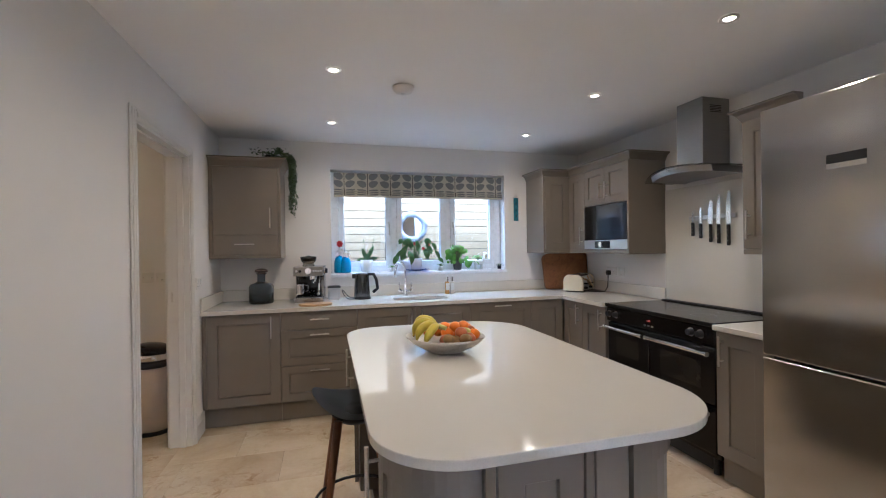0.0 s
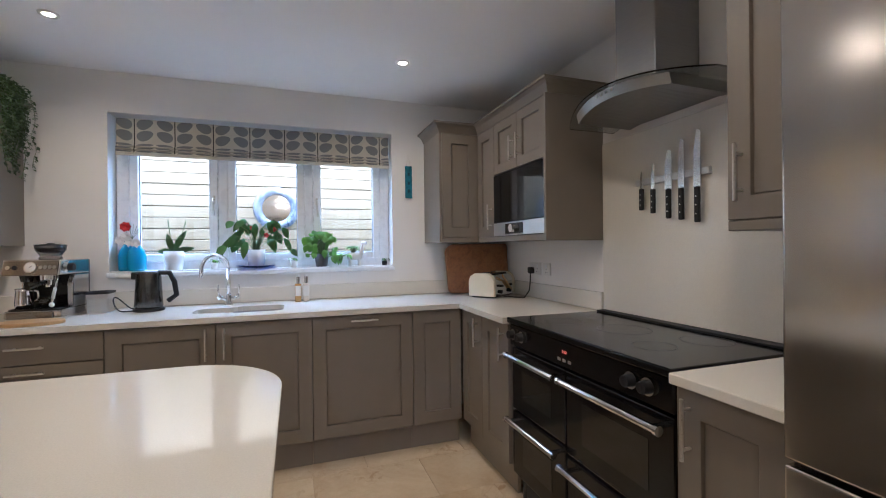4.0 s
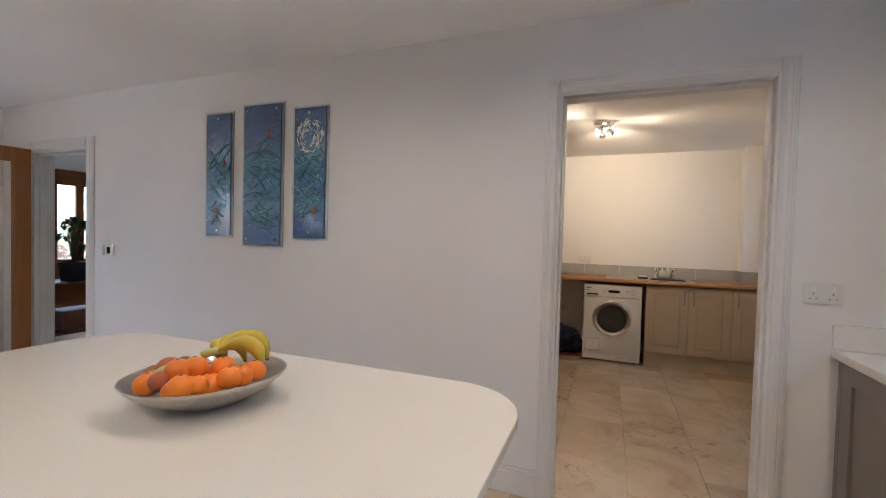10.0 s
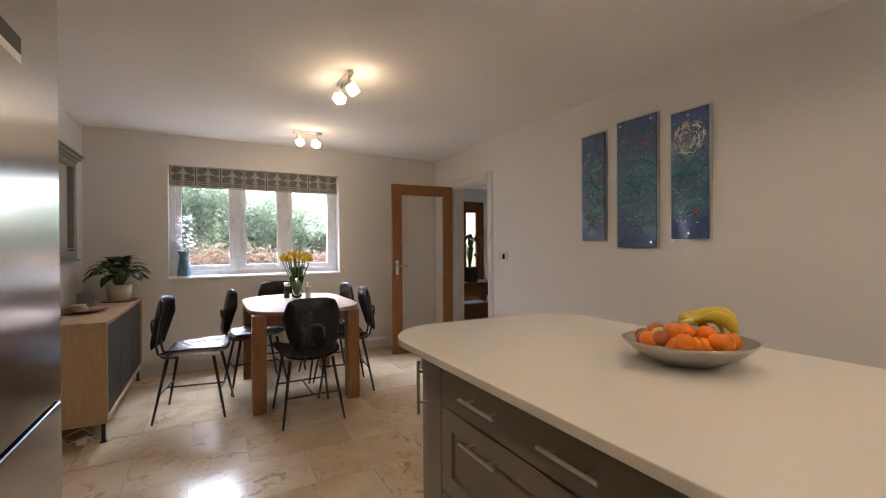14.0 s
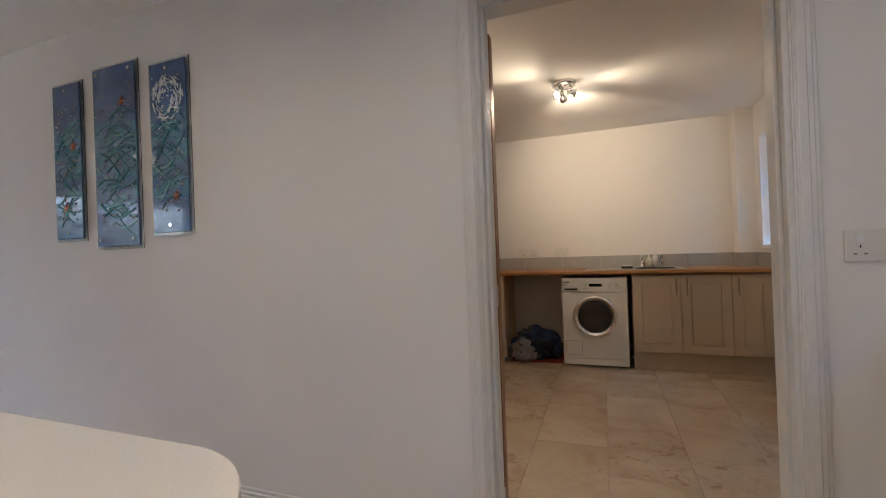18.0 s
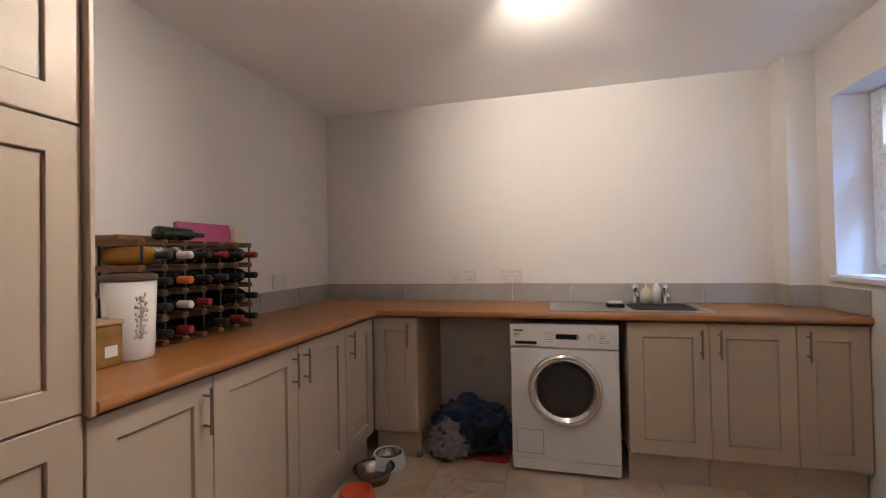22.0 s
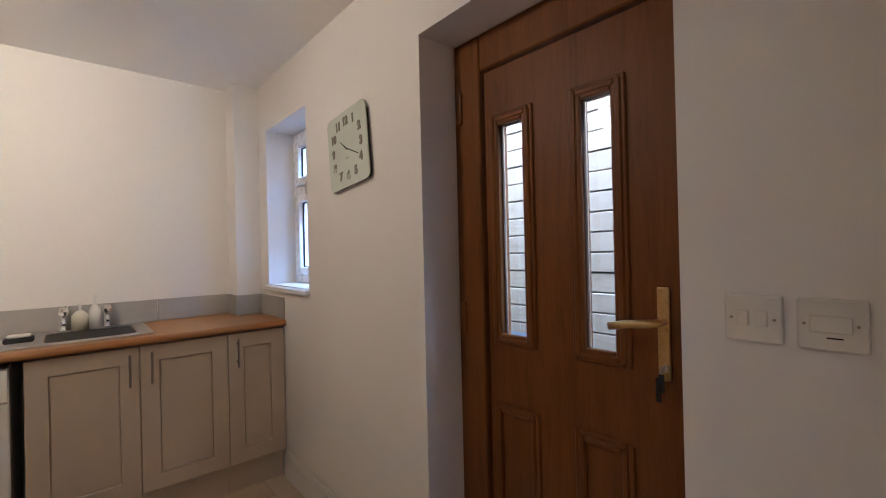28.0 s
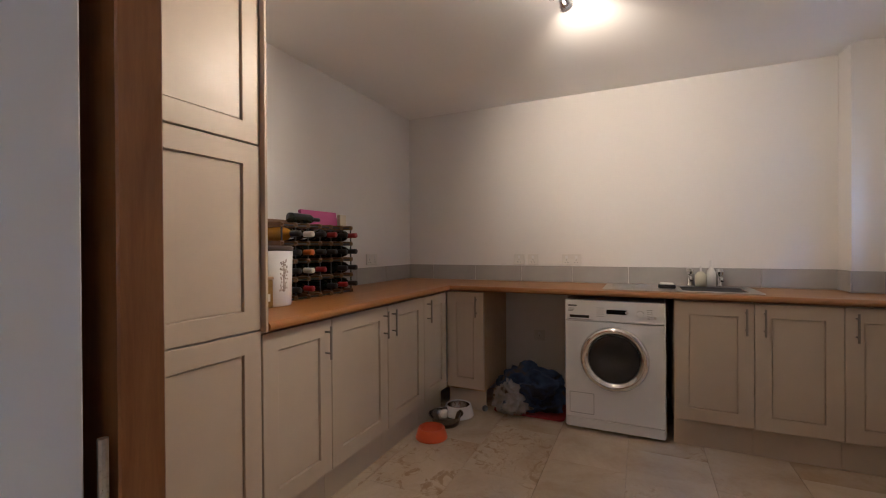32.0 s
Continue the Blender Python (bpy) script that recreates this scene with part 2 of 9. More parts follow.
# ---- mesh helpers ----
def box(bm, x0, y0, z0, x1, y1, z1, bev=0.0, seg=1, m=None):
    r = bmesh.ops.create_cube(bm, size=1)
    vs = r["verts"]
    sx, sy, sz = abs(x1 - x0), abs(y1 - y0), abs(z1 - z0)
    mat = Matrix.Translation(((x0 + x1) / 2, (y0 + y1) / 2, (z0 + z1) / 2)) @ Matrix.Diagonal((sx, sy, sz, 1))
    bmesh.ops.transform(bm, matrix=mat, verts=vs)
    if bev > 0:
        es = list({e for v in vs for e in v.link_edges})
        res = bmesh.ops.bevel(bm, geom=es, offset=min(bev, sx * 0.45, sy * 0.45, sz * 0.45), segments=seg, affect='EDGES', profile=0.5)
        vs = list({v for f in res["faces"] for v in f.verts} | {v for v in vs if v.is_valid})
    if m is not None:
        bmesh.ops.transform(bm, matrix=m, verts=[v for v in vs if v.is_valid])
    return vs


def B(*a, **k):
    bm = bmesh.new()
    box(bm, *a, **k)
    return bm


def cyl(bm, p, q, r0, r1=None, n=20, caps=True):
    """A round bar from p to q."""
    p, q = Vector(p), Vector(q)
    d = q - p
    m = Matrix.Translation((p + q) / 2) @ d.to_track_quat('Z', 'Y').to_matrix().to_4x4()
    return bmesh.ops.create_cone(bm, cap_ends=caps, segments=n, radius1=r0, radius2=r0 if r1 is None else r1, depth=d.length, matrix=m)["verts"]


def lathe(bm, prof, n=28, m=None, smooth=True):
    """prof: (radius, height) pairs, turned about z."""
    rings = []
    for r, z in prof:
        if r < 1e-5:
            rings.append([bm.verts.new((0, 0, z))])
        else:
            rings.append([bm.verts.new((r * math.cos(2 * math.pi * i / n), r * math.sin(2 * math.pi * i / n), z)) for i in range(n)])
    fs = []
    for a, b in zip(rings, rings[1:]):
        for i in range(n):
            j = (i + 1) % n
            if len(a) == 1 and len(b) == 1:
                continue
            if len(a) == 1:
                fs.append(bm.faces.new((a[0], b[i], b[j])))
            elif len(b) == 1:
                fs.append(bm.faces.new((a[i], b[0], a[j])))
            else:
                fs.append(bm.faces.new((a[i], b[i], b[j], a[j])))
    for f in fs:
        f.smooth = smooth
    vs = [v for r in rings for v in r]
    if m is not None:
        bmesh.ops.transform(bm, matrix=m, verts=vs)
    return vs


def tube(bm, pts, r, n=10, taper=None):
    """A round tube along points."""
    pts = [Vector(p) for p in pts]
    rings, up = [], None
    for i, p in enumerate(pts):
        d = (pts[min(i + 1, len(pts) - 1)] - pts[max(i - 1, 0)]).normalized()
        if up is None:
            up = d.orthogonal().normalized()
        up = (up - up.dot(d) * d)
        up = up.normalized() if up.length > 1e-6 else d.orthogonal().normalized()
        side = d.cross(up)
        k = r * (1 if taper is None else 1 + (taper - 1) * i / (len(pts) - 1))
        rings.append([bm.verts.new(p + k * (math.cos(2 * math.pi * j / n) * up + math.sin(2 * math.pi * j / n) * side)) for j in range(n)])
    for a, b in zip(rings, rings[1:]):
        for j in range(n):
            f = bm.faces.new((a[j], a[(j + 1) % n], b[(j + 1) % n], b[j]))
            f.smooth = True
    bm.faces.new(rings[0][::-1])
    bm.faces.new(rings[-1])


def slab(bm, outline, z0, z1, bev=0.0, seg=2, m=None):
    """A plate of any outline (x, y pairs, counter-clockwise) from z0 to z1 with eased edges."""
    vs = [bm.verts.new((x, y, z0)) for x, y in outline]
    f = bm.faces.new(vs)
    r = bmesh.ops.extrude_face_region(bm, geom=[f])
    top = [g for g in r["geom"] if isinstance(g, bmesh.types.BMVert)]
    bmesh.ops.translate(bm, vec=(0, 0, z1 - z0), verts=top)
    allv = vs + top
    if bev > 0:
        ts = set(top)
        es = [e for e in bm.edges if (e.verts[0] in ts) == (e.verts[1] in ts) and e.verts[0] in set(allv) and e.verts[1] in set(allv)]
        res = bmesh.ops.bevel(bm, geom=es, offset=bev, segments=seg, affect='EDGES', profile=0.5)
        allv = list({v for g in res["faces"] for v in g.verts} | {v for v in allv if v.is_valid})
    if m is not None:
        bmesh.ops.transform(bm, matrix=m, verts=allv)
    return allv


def round_rect(x0, y0, x1, y1, r, n=8):
    rs = r if isinstance(r, (list, tuple)) else (r,) * 4
    out = []
    for (cx, cy, a0), k in zip(((x0, y0, 180), (x1, y0, 270), (x1, y1, 0), (x0, y1, 90)), rs):
        px, py = cx + (k if cx == x0 else -k), cy + (k if cy == y0 else -k)
        for i in range(n + 1):
            a = radians(a0 + 90 * i / n)
            out.append((px + k * math.cos(a), py + k * math.sin(a)))
    return out


def ball(bm, c, r, sub=2, squash=(1, 1, 1), m=None):
    q = Matrix.Translation(c) @ Matrix.Diagonal((*squash, 1))
    vs = bmesh.ops.create_icosphere(bm, subdivisions=sub, radius=r, matrix=q if m is None else m @ q)["verts"]
    for f in {f for v in vs for f in v.link_faces}:
        f.smooth = True
    return vs


def leaf(bm, base, tip, width, up=(0, 0, 1), droop=0.0, n=4, fold=0.15):
    """A pointed leaf blade from base to tip, folded along its rib."""
    base, tip, up = Vector(base), Vector(tip), Vector(up)
    d = tip - base
    side = d.cross(up)
    side = side.normalized() if side.length > 1e-6 else d.orthogonal().normalized()
    nrm = side.cross(d).normalized()
    rows = []
    for i in range(n + 1):
        k = i / n
        w = width * 0.5 * math.sin(math.pi * min(1, 0.06 + k * 0.94)) ** 0.8 if i < n else 0.0005
        c = base + d * k - Vector((0, 0, droop * k * k)) + nrm * (0.12 * d.length * math.sin(math.pi * k))
        rows.append([bm.verts.new(c - side * w + nrm * w * fold), bm.verts.new(c), bm.verts.new(c + side * w + nrm * w * fold)])
    for a, b in zip(rows, rows[1:]):
        for j in (0, 1):
            f = bm.faces.new((a[j], a[j + 1], b[j + 1], b[j]))
            f.smooth = True


def frame_ring(bm, axis, at0, at1, u0, z0, u1, z1, w):
    """Four bars round an opening; axis: the wall's normal ('x' or 'y')."""
    for a, b, c, d in ((u0, z0, u0 + w, z1), (u1 - w, z0, u1, z1), (u0 + w, z0, u1 - w, z0 + w), (u0 + w, z1 - w, u1 - w, z1)):
        if axis == 'y':
            box(bm, a, at0, b, c, at1, d, bev=0.004)
        else:
            box(bm, at0, a, b, at1, c, d, bev=0.004)


def root_of(ob):
    m = ob.matrix_basis.copy()
    while ob.parent:
        ob = ob.parent
        m = ob.matrix_basis @ m
    return m


def part(name, bm, material, parent=None, label="", smooth=False):
    """Links a bmesh, built in world places, as one mesh object under a thing or a part."""
    me = bpy.data.meshes.new(name)
    bmesh.ops.recalc_face_normals(bm, faces=bm.faces[:])
    if parent is not None:
        bm.transform(root_of(parent).inverted())
    if smooth:
        for f in bm.faces:
            f.smooth = True
    bm.to_mesh(me)
    bm.free()
    me.materials.append(material)
    ob = new(name, me)
    if parent is not None:
        ob.parent = parent
    if label:
        tagged(ob, label)
    return ob


def thing(name, at, label, category, group="", kind=""):
    ob = new(name)
    ob.empty_display_size = 0.1
    ob.matrix_basis = at if isinstance(at, Matrix) else pose(*at)
    return tagged(ob, label, category, group, kind)


def solo(name, bm, material, label, category, group="", kind="", smooth=False, at=None):
    """A thing of one mesh."""
    if at is not None:
        bm.transform(Matrix.Translation(at).inverted())
    ob = part(name, bm, material, smooth=smooth)
    if at is not None:
        ob.location = at
    return tagged(ob, label, category, group, kind)


# ---- structure ----
def wall(name, axis, a0, a1, u0, u1, z0, z1, holes, material, label):
    """A wall normal to axis between a0 and a1, with holes (u0, z0, u1, z1) cut through."""
    us = sorted({u0, u1, *(h[0] for h in holes), *(h[2] for h in holes)})
    zs = sorted({z0, z1, *(h[1] for h in holes), *(h[3] for h in holes)})

    def solid(i, j):
        if not (0 <= i < len(us) - 1 and 0 <= j < len(zs) - 1):
            return False
        cu, cz = (us[i] + us[i + 1]) / 2, (zs[j] + zs[j + 1]) / 2
        return not any(h[0] < cu < h[2] and h[1] < cz < h[3] for h in holes)

    bm = bmesh.new()
    cache = {}

    def vert(k, i, j):
        if (k, i, j) not in cache:
            a = (a0, a1)[k]
            cache[k, i, j] = bm.verts.new((a, us[i], zs[j]) if axis == 'x' else (us[i], a, zs[j]))
        return cache[k, i, j]

    for i in range(len(us) - 1):
        for j in range(len(zs) - 1):
            if not solid(i, j):
                continue
            for k in (0, 1):
                bm.faces.new([vert(k, i, j), vert(k, i + 1, j), vert(k, i + 1, j + 1), vert(k, i, j + 1)])
            for di, dj, c in ((-1, 0, ((i, j), (i, j + 1))), (1, 0, ((i + 1, j), (i + 1, j + 1))), (0, -1, ((i, j), (i + 1, j))), (0, 1, ((i, j + 1), (i + 1, j + 1)))):
                if not solid(i + di, j + dj):
                    bm.faces.new([vert(0, *c[0]), vert(0, *c[1]), vert(1, *c[1]), vert(1, *c[0])])
    return solo(name, bm, material, label, "wall", kind="structure")


CEIL, UCEIL = 2.405, 2.37
XW, XE, YS, YN = -0.92, 2.78, -2.53, 4.22        # kitchen and dining room
UX0, UX1, UY0, UY1 = -4.29, -1.06, 0.965, 4.16   # utility room
KW = (0.052, 1.134, 1.868, 2.148)                 # kitchen window opening
DW = (0.383, 0.966, 2.11, 2.104)                 # dining window opening
UW = (-3.975, 1.10, -3.385, 2.062)               # utility window opening
XD = (-2.428, 0.0, -1.595, 2.05)                 # back door opening
UDW = (2.427, -0.1, 3.353, 2.063)
HD = (-2.065, 0.0, -1.27, 1.99)                  # hall doorway
PD = (-0.16, 0.0, 0.74, 2.10)                    # side doorway by the fridge
YO = 4.46                                        # outer face of the back wall

wall("wall_north", 'y', YN, YO, UX1 + 0.07, XE + 0.3, -0.1, CEIL + 0.1, [KW], M["wall"], "white plastered wall with the kitchen window")
wall("wall_south", 'y', YS - 0.3, YS, XW - 0.14, XE + 0.3, -0.1, CEIL + 0.1, [DW], M["wall"], "white plastered wall with the dining window")
wall("wall_east", 'x', XE, XE + 0.3, YS, YN, -0.1, CEIL + 0.1, [PD], M["wall"], "white plastered wall behind the cooker and fridge")
wall("wall_west", 'x', UX1, XW, YS, YN, -0.1, CEIL + 0.1, [UDW, HD], M["wall"], "white plastered wall with two doorways")
wall("wall_utility_north", 'y', UY1, YO, UX0 - 0.2, UX1 + 0.07, -0.1, CEIL + 0.1, [UW, XD], M["wall"], "white plastered wall with window and back door")
wall("wall_utility_west", 'x', UX0 - 0.2, UX0, UY0 - 0.15, UY1, -0.1, CEIL + 0.1, [], M["wall"], "white plastered wall behind the sink and washing machine")
wall("wall_utility_south", 'y', UY0 - 0.15, UY0, UX0, UX1, -0.1, CEIL + 0.1, [], M["wall"], "white plastered wall behind the wine rack")
solo("ceiling", B(XW - 0.13, YS - 0.01, CEIL, XE + 0.01, YN + 0.01, CEIL + 0.09), M["ceiling"], "flat white painted ceiling", "ceiling", kind="structure")
solo("ceiling_utility", B(UX0 - 0.01, UY0 - 0.01, UCEIL, UX1 + 0.01, UY1 + 0.01, UCEIL + 0.09), M["ceiling"], "flat white painted utility ceiling", "ceiling", kind="structure")
solo("wall_pilaster", B(UX0, 4.012, 0, UX0 + 0.18, UY1, UCEIL), M["wall"], "white boxed-in pipe column in the corner", "wall", kind="structure")
# hall behind the far doorway
HX, HY0, HY1 = -3.6, -4.6, -0.4
HF = (-3.12, 0.0, -2.22, 2.15)                   # front door opening
wall("wall_hall_south", 'y', HY0 - 0.2, HY0, HX - 0.15, UX1, -0.1, CEIL + 0.1, [HF], M["wall"], "white hall wall around the front door")
wall("wall_hall_north", 'y', HY1, HY1 + 0.15, HX - 0.15, UX1, -0.1, CEIL + 0.1, [], M["wall"], "plain white hall wall")
wall("wall_hall_west", 'x', HX - 0.15, HX, HY0, HY1, -0.1, CEIL + 0.1, [], M["wall"], "plain white hall wall")
wall("wall_hall_east", 'x', UX1, XW, HY0 - 0.2, YS - 0.3, -0.1, CEIL + 0.1, [], M["wall"], "plain white hall wall")
solo("ceiling_hall", B(HX, HY0, CEIL, UX1, HY1, CEIL + 0.09), M["ceiling"], "white hall ceiling", "ceiling", kind="structure")
solo("wall_side_room", B(XE + 0.3, -0.4, -0.1, XE + 0.45, 1.0, CEIL), M["wall"], "plain wall closing the side doorway", "wall", kind="structure")


# ---- joinery: skirting, frames, doors, windows ----
def skirting(name, x0, y0, x1, y1, side, h=0.15):
    """A moulded skirting board along a wall; side: the way into the room."""
    bm = bmesh.new()
    sx, sy = side
    for z0, z1, d in ((0.0, h - 0.035, 0.018), (h - 0.035, h - 0.018, 0.013), (h - 0.018, h, 0.008)):
        box(bm, min(x0, x1, x0 + sx * d, x1 + sx * d), min(y0, y1, y0 + sy * d, y1 + sy * d), z0, max(x0, x1, x0 + sx * d, x1 + sx * d), max(y0, y1, y0 + sy * d, y1 + sy * d), z1, bev=0.003)
    solo(name, bm, M["trim"], "white painted moulded skirting board", "skirting", kind="structure")


skirting("baseboard_west_a", XW, 3.385, XW, 3.585, (1, 0))
skirting("baseboard_west_b", XW, HD[2] + 0.09, XW, 2.385, (1, 0))
skirting("baseboard_west_c", XW, YS, XW, HD[0] - 0.09, (1, 0))
skirting("baseboard_south", XW + 0.02, YS, XE, YS, (0, 1))
skirting("baseboard_east_a", XE, YS + 0.02, XE, PD[0], (-1, 0))
skirting("baseboard_utility_north", -3.725, UY1, XD[0], UY1, (0, -1))
skirting("baseboard_utility_east", UX1, 3.42, UX1, UY1 - 0.02, (-1, 0))
skirting("baseboard_utility_north_b", XD[2], UY1, UX1, UY1, (0, -1))


def doorway_trim(name, opening, label, folded=False, w=0.075):
    """Lining and moulded architrave round a doorway in the west wall, both sides."""
    y0, _, y1, z1 = opening
    root = thing(name, (XW, y0, 0), label, "door frame", kind="structure")
    for nm, a, b, c, d in (("lining", y0 - 0.001, 0, y0 + 0.028, z1), ("lining", y1 - 0.028, 0, y1 + 0.001, z1), ("head_lining", y0 + 0.028, z1 - 0.028, y1 - 0.028, z1 + 0.001)):
        part(nm, B(UX1 - 0.002, a, b, XW + 0.002, c, d, bev=0.002), M["trim"], root)
    for nm, a, b, c, d in (("door_stop", y0 + 0.028, 0, y0 + 0.04, z1 - 0.028), ("door_stop", y1 - 0.04, 0, y1 - 0.028, z1 - 0.028), ("door_stop", y0 + 0.04, z1 - 0.04, y1 - 0.04, z1 - 0.028)):
        part(nm, B(XW - 0.075, a, b, XW - 0.035, c, d, bev=0.002), M["trim"], root)
    for xs, s in ((XW + 0.002, 1), (UX1 - 0.002, -1)):
        for nm, a, b, c, d, horiz in (("architrave", y0 - w, 0, y0 + 0.02, z1 + w, 0), ("architrave", y1 - 0.02, 0, y1 + w, z1 + w, 0), ("architrave_head", y0 + 0.02, z1 - 0.02, y1 - 0.02, z1 + w, 1)):
            if folded and s < 0 and a < y0 and not horiz:
                continue
            bm = bmesh.new()
            for inset, t in ((0.0, 0.010), (0.012, 0.016), (0.026, 0.020)):
                e = inset
                if horiz:
                    box(bm, min(xs, xs + s * t), a, b + 0.006 + e * 0.4, max(xs, xs + s * t), c, d - e, bev=0.003)
                elif a < y0:
                    box(bm, min(xs, xs + s * t), a + e, b, max(xs, xs + s * t), c - 0.006 - e * 0.4, d - e, bev=0.003)
                else:
                    box(bm, min(xs, xs + s * t), a + 0.006 + e * 0.4, b, max(xs, xs + s * t), c - e, d - e, bev=0.003)
            part(nm, bm, M["trim"], root)
    return root


u_frame = doorway_trim("door_frame_utility", UDW, "white painted moulded frame of the utility doorway", True, 0.047)
doorway_trim("door_frame_hall", HD, "white painted moulded frame of the hall doorway")
part("strike_plate", B(-1.04, 3.323, 1.02, -1.025, 3.3246, 1.09, bev=0.001), M["nickel"], u_frame, "satin metal strike plate")


def lever(root, base, arm, out, mat, plate=None):
    """A lever handle: rose, neck and arm. out: the way out of the door; arm: the way of the lever."""
    b, o, a = Vector(base), Vector(out), Vector(arm)
    bm = bmesh.new()
    tube(bm, [b + o * 0.008, b + o * 0.045, b + o * 0.055 + a * 0.012, b + o * 0.056 + a * 0.11, b + o * 0.05 + a * 0.125], 0.0095, 10)
    h = part("door_handle", bm, mat, root, smooth=True)
    return h


# oak-framed glass door, standing open into the dining room
bm = bmesh.new()
gd = thing("door_1", pose(-0.888, -2.03, 0.0, 0, 0, -4.2), "open oak-framed door with one tall clear glass pane", "door", kind="structure")
R = gd.matrix_basis
for nm, a, b, c, d in (("stile", 0, 0.008, 0.112, 1.99), ("stile", 0.666, 0.008, 0.778, 1.99), ("top_rail", 0.112, 1.878, 0.666, 1.99), ("bottom_rail", 0.112, 0.008, 0.666, 0.21)):
    bm = B(a, -0.02, b, c, 0.02, d, bev=0.003)
    bm.transform(R)
    part(nm, bm, M["oak"], gd)
for k in (-0.012, 0.012):
    bm = bmesh.new()
    frame_ring(bm, 'y', k - 0.006, k + 0.006, 0.108, 0.206, 0.67, 1.882, 0.014)
    bm.transform(R)
    part("glazing_bead", bm, M["oak"], gd)
bm = B(0.118, -0.003, 0.216, 0.66, 0.003, 1.872)
bm.transform(R)
part("glass_pane", bm, M["glass"], gd, "clear glass pane").visible_shadow = False
for s in (1, -1):
    bm = B(0.70, s * 0.0205, 0.93, 0.742, s * 0.026, 1.10, bev=0.002)
    bm.transform(R)
    pl = part("handle_plate", bm, M["chrome"], gd, "polished metal lever plate")
    bm = bmesh.new()
    tube(bm, [(0.721, s * 0.024, 1.04), (0.721, s * 0.065, 1.04), (0.70, s * 0.072, 1.04), (0.61, s * 0.07, 1.036)], 0.009, 10)
    bm.transform(R)
    part("lever", bm, M["chrome"], pl, smooth=True)
for z in (0.2, 1.0, 1.78):
    bm = bmesh.new()
    cyl(bm, (-0.004, 0.024, z), (-0.004, 0.024, z + 0.09), 0.007, n=10)
    bm.transform(R)
    part("hinge", bm, M["nickel"], gd)

# oak utility door, folded right back against the utility side of the wall
ud = thing("door_2", (-1.085, 2.455, 0), "plain oak door folded right back against the wall", "door", kind="structure")
part("leaf", B(-1.135, 1.67, 0.01, -1.091, 2.452, 2.0, bev=0.002), M["oak"], ud)
for z in (0.22, 1.0, 1.76):
    bm = bmesh.new()
    cyl(bm, (-1.078, 2.451, z - 0.06), (-1.078, 2.451, z + 0.02), 0.0045, n=10)
    part("hinge", bm, M["nickel"], ud)
lever(ud, (-1.135, 1.735, 1.04), (0, 1, 0), (-1, 0, 0), M["chrome"])

# closed oak door in the side doorway by the fridge
pd = thing("door_3", (XE + 0.17, 0.69, 0), "closed plain oak door in a white reveal", "door", kind="structure")
part("leaf", B(XE + 0.16, -0.11, 0.008, XE + 0.204, 0.69, 1.99, bev=0.002), M["oak"], pd)
for nm, a, b, c, d in (("frame_jamb", 0.694, 0, 0.74, 2.10), ("frame_jamb", -0.16, 0, -0.114, 2.10), ("frame_head", -0.114, 1.995, 0.694, 2.10)):
    part(nm, B(XE + 0.13, a, b, XE + 0.25, c, d, bev=0.002), M["trim"], pd)
for z in (0.30, 1.02, 1.72):
    bm = bmesh.new()
    cyl(bm, (XE + 0.152, 0.692, z), (XE + 0.152, 0.692, z + 0.1), 0.008, n=10)
    for k in (0.02, 0.05, 0.08):
        cyl(bm, (XE + 0.152, 0.692, z + k - 0.003), (XE + 0.152, 0.692, z + k + 0.003), 0.0105, n=10)
    part("hinge", bm, M["nickel"], pd)


def pane(name, bm, parent, label=""):
    ob = part(name, bm, M["glass"], parent, label)
    ob.visible_shadow = False
    return ob


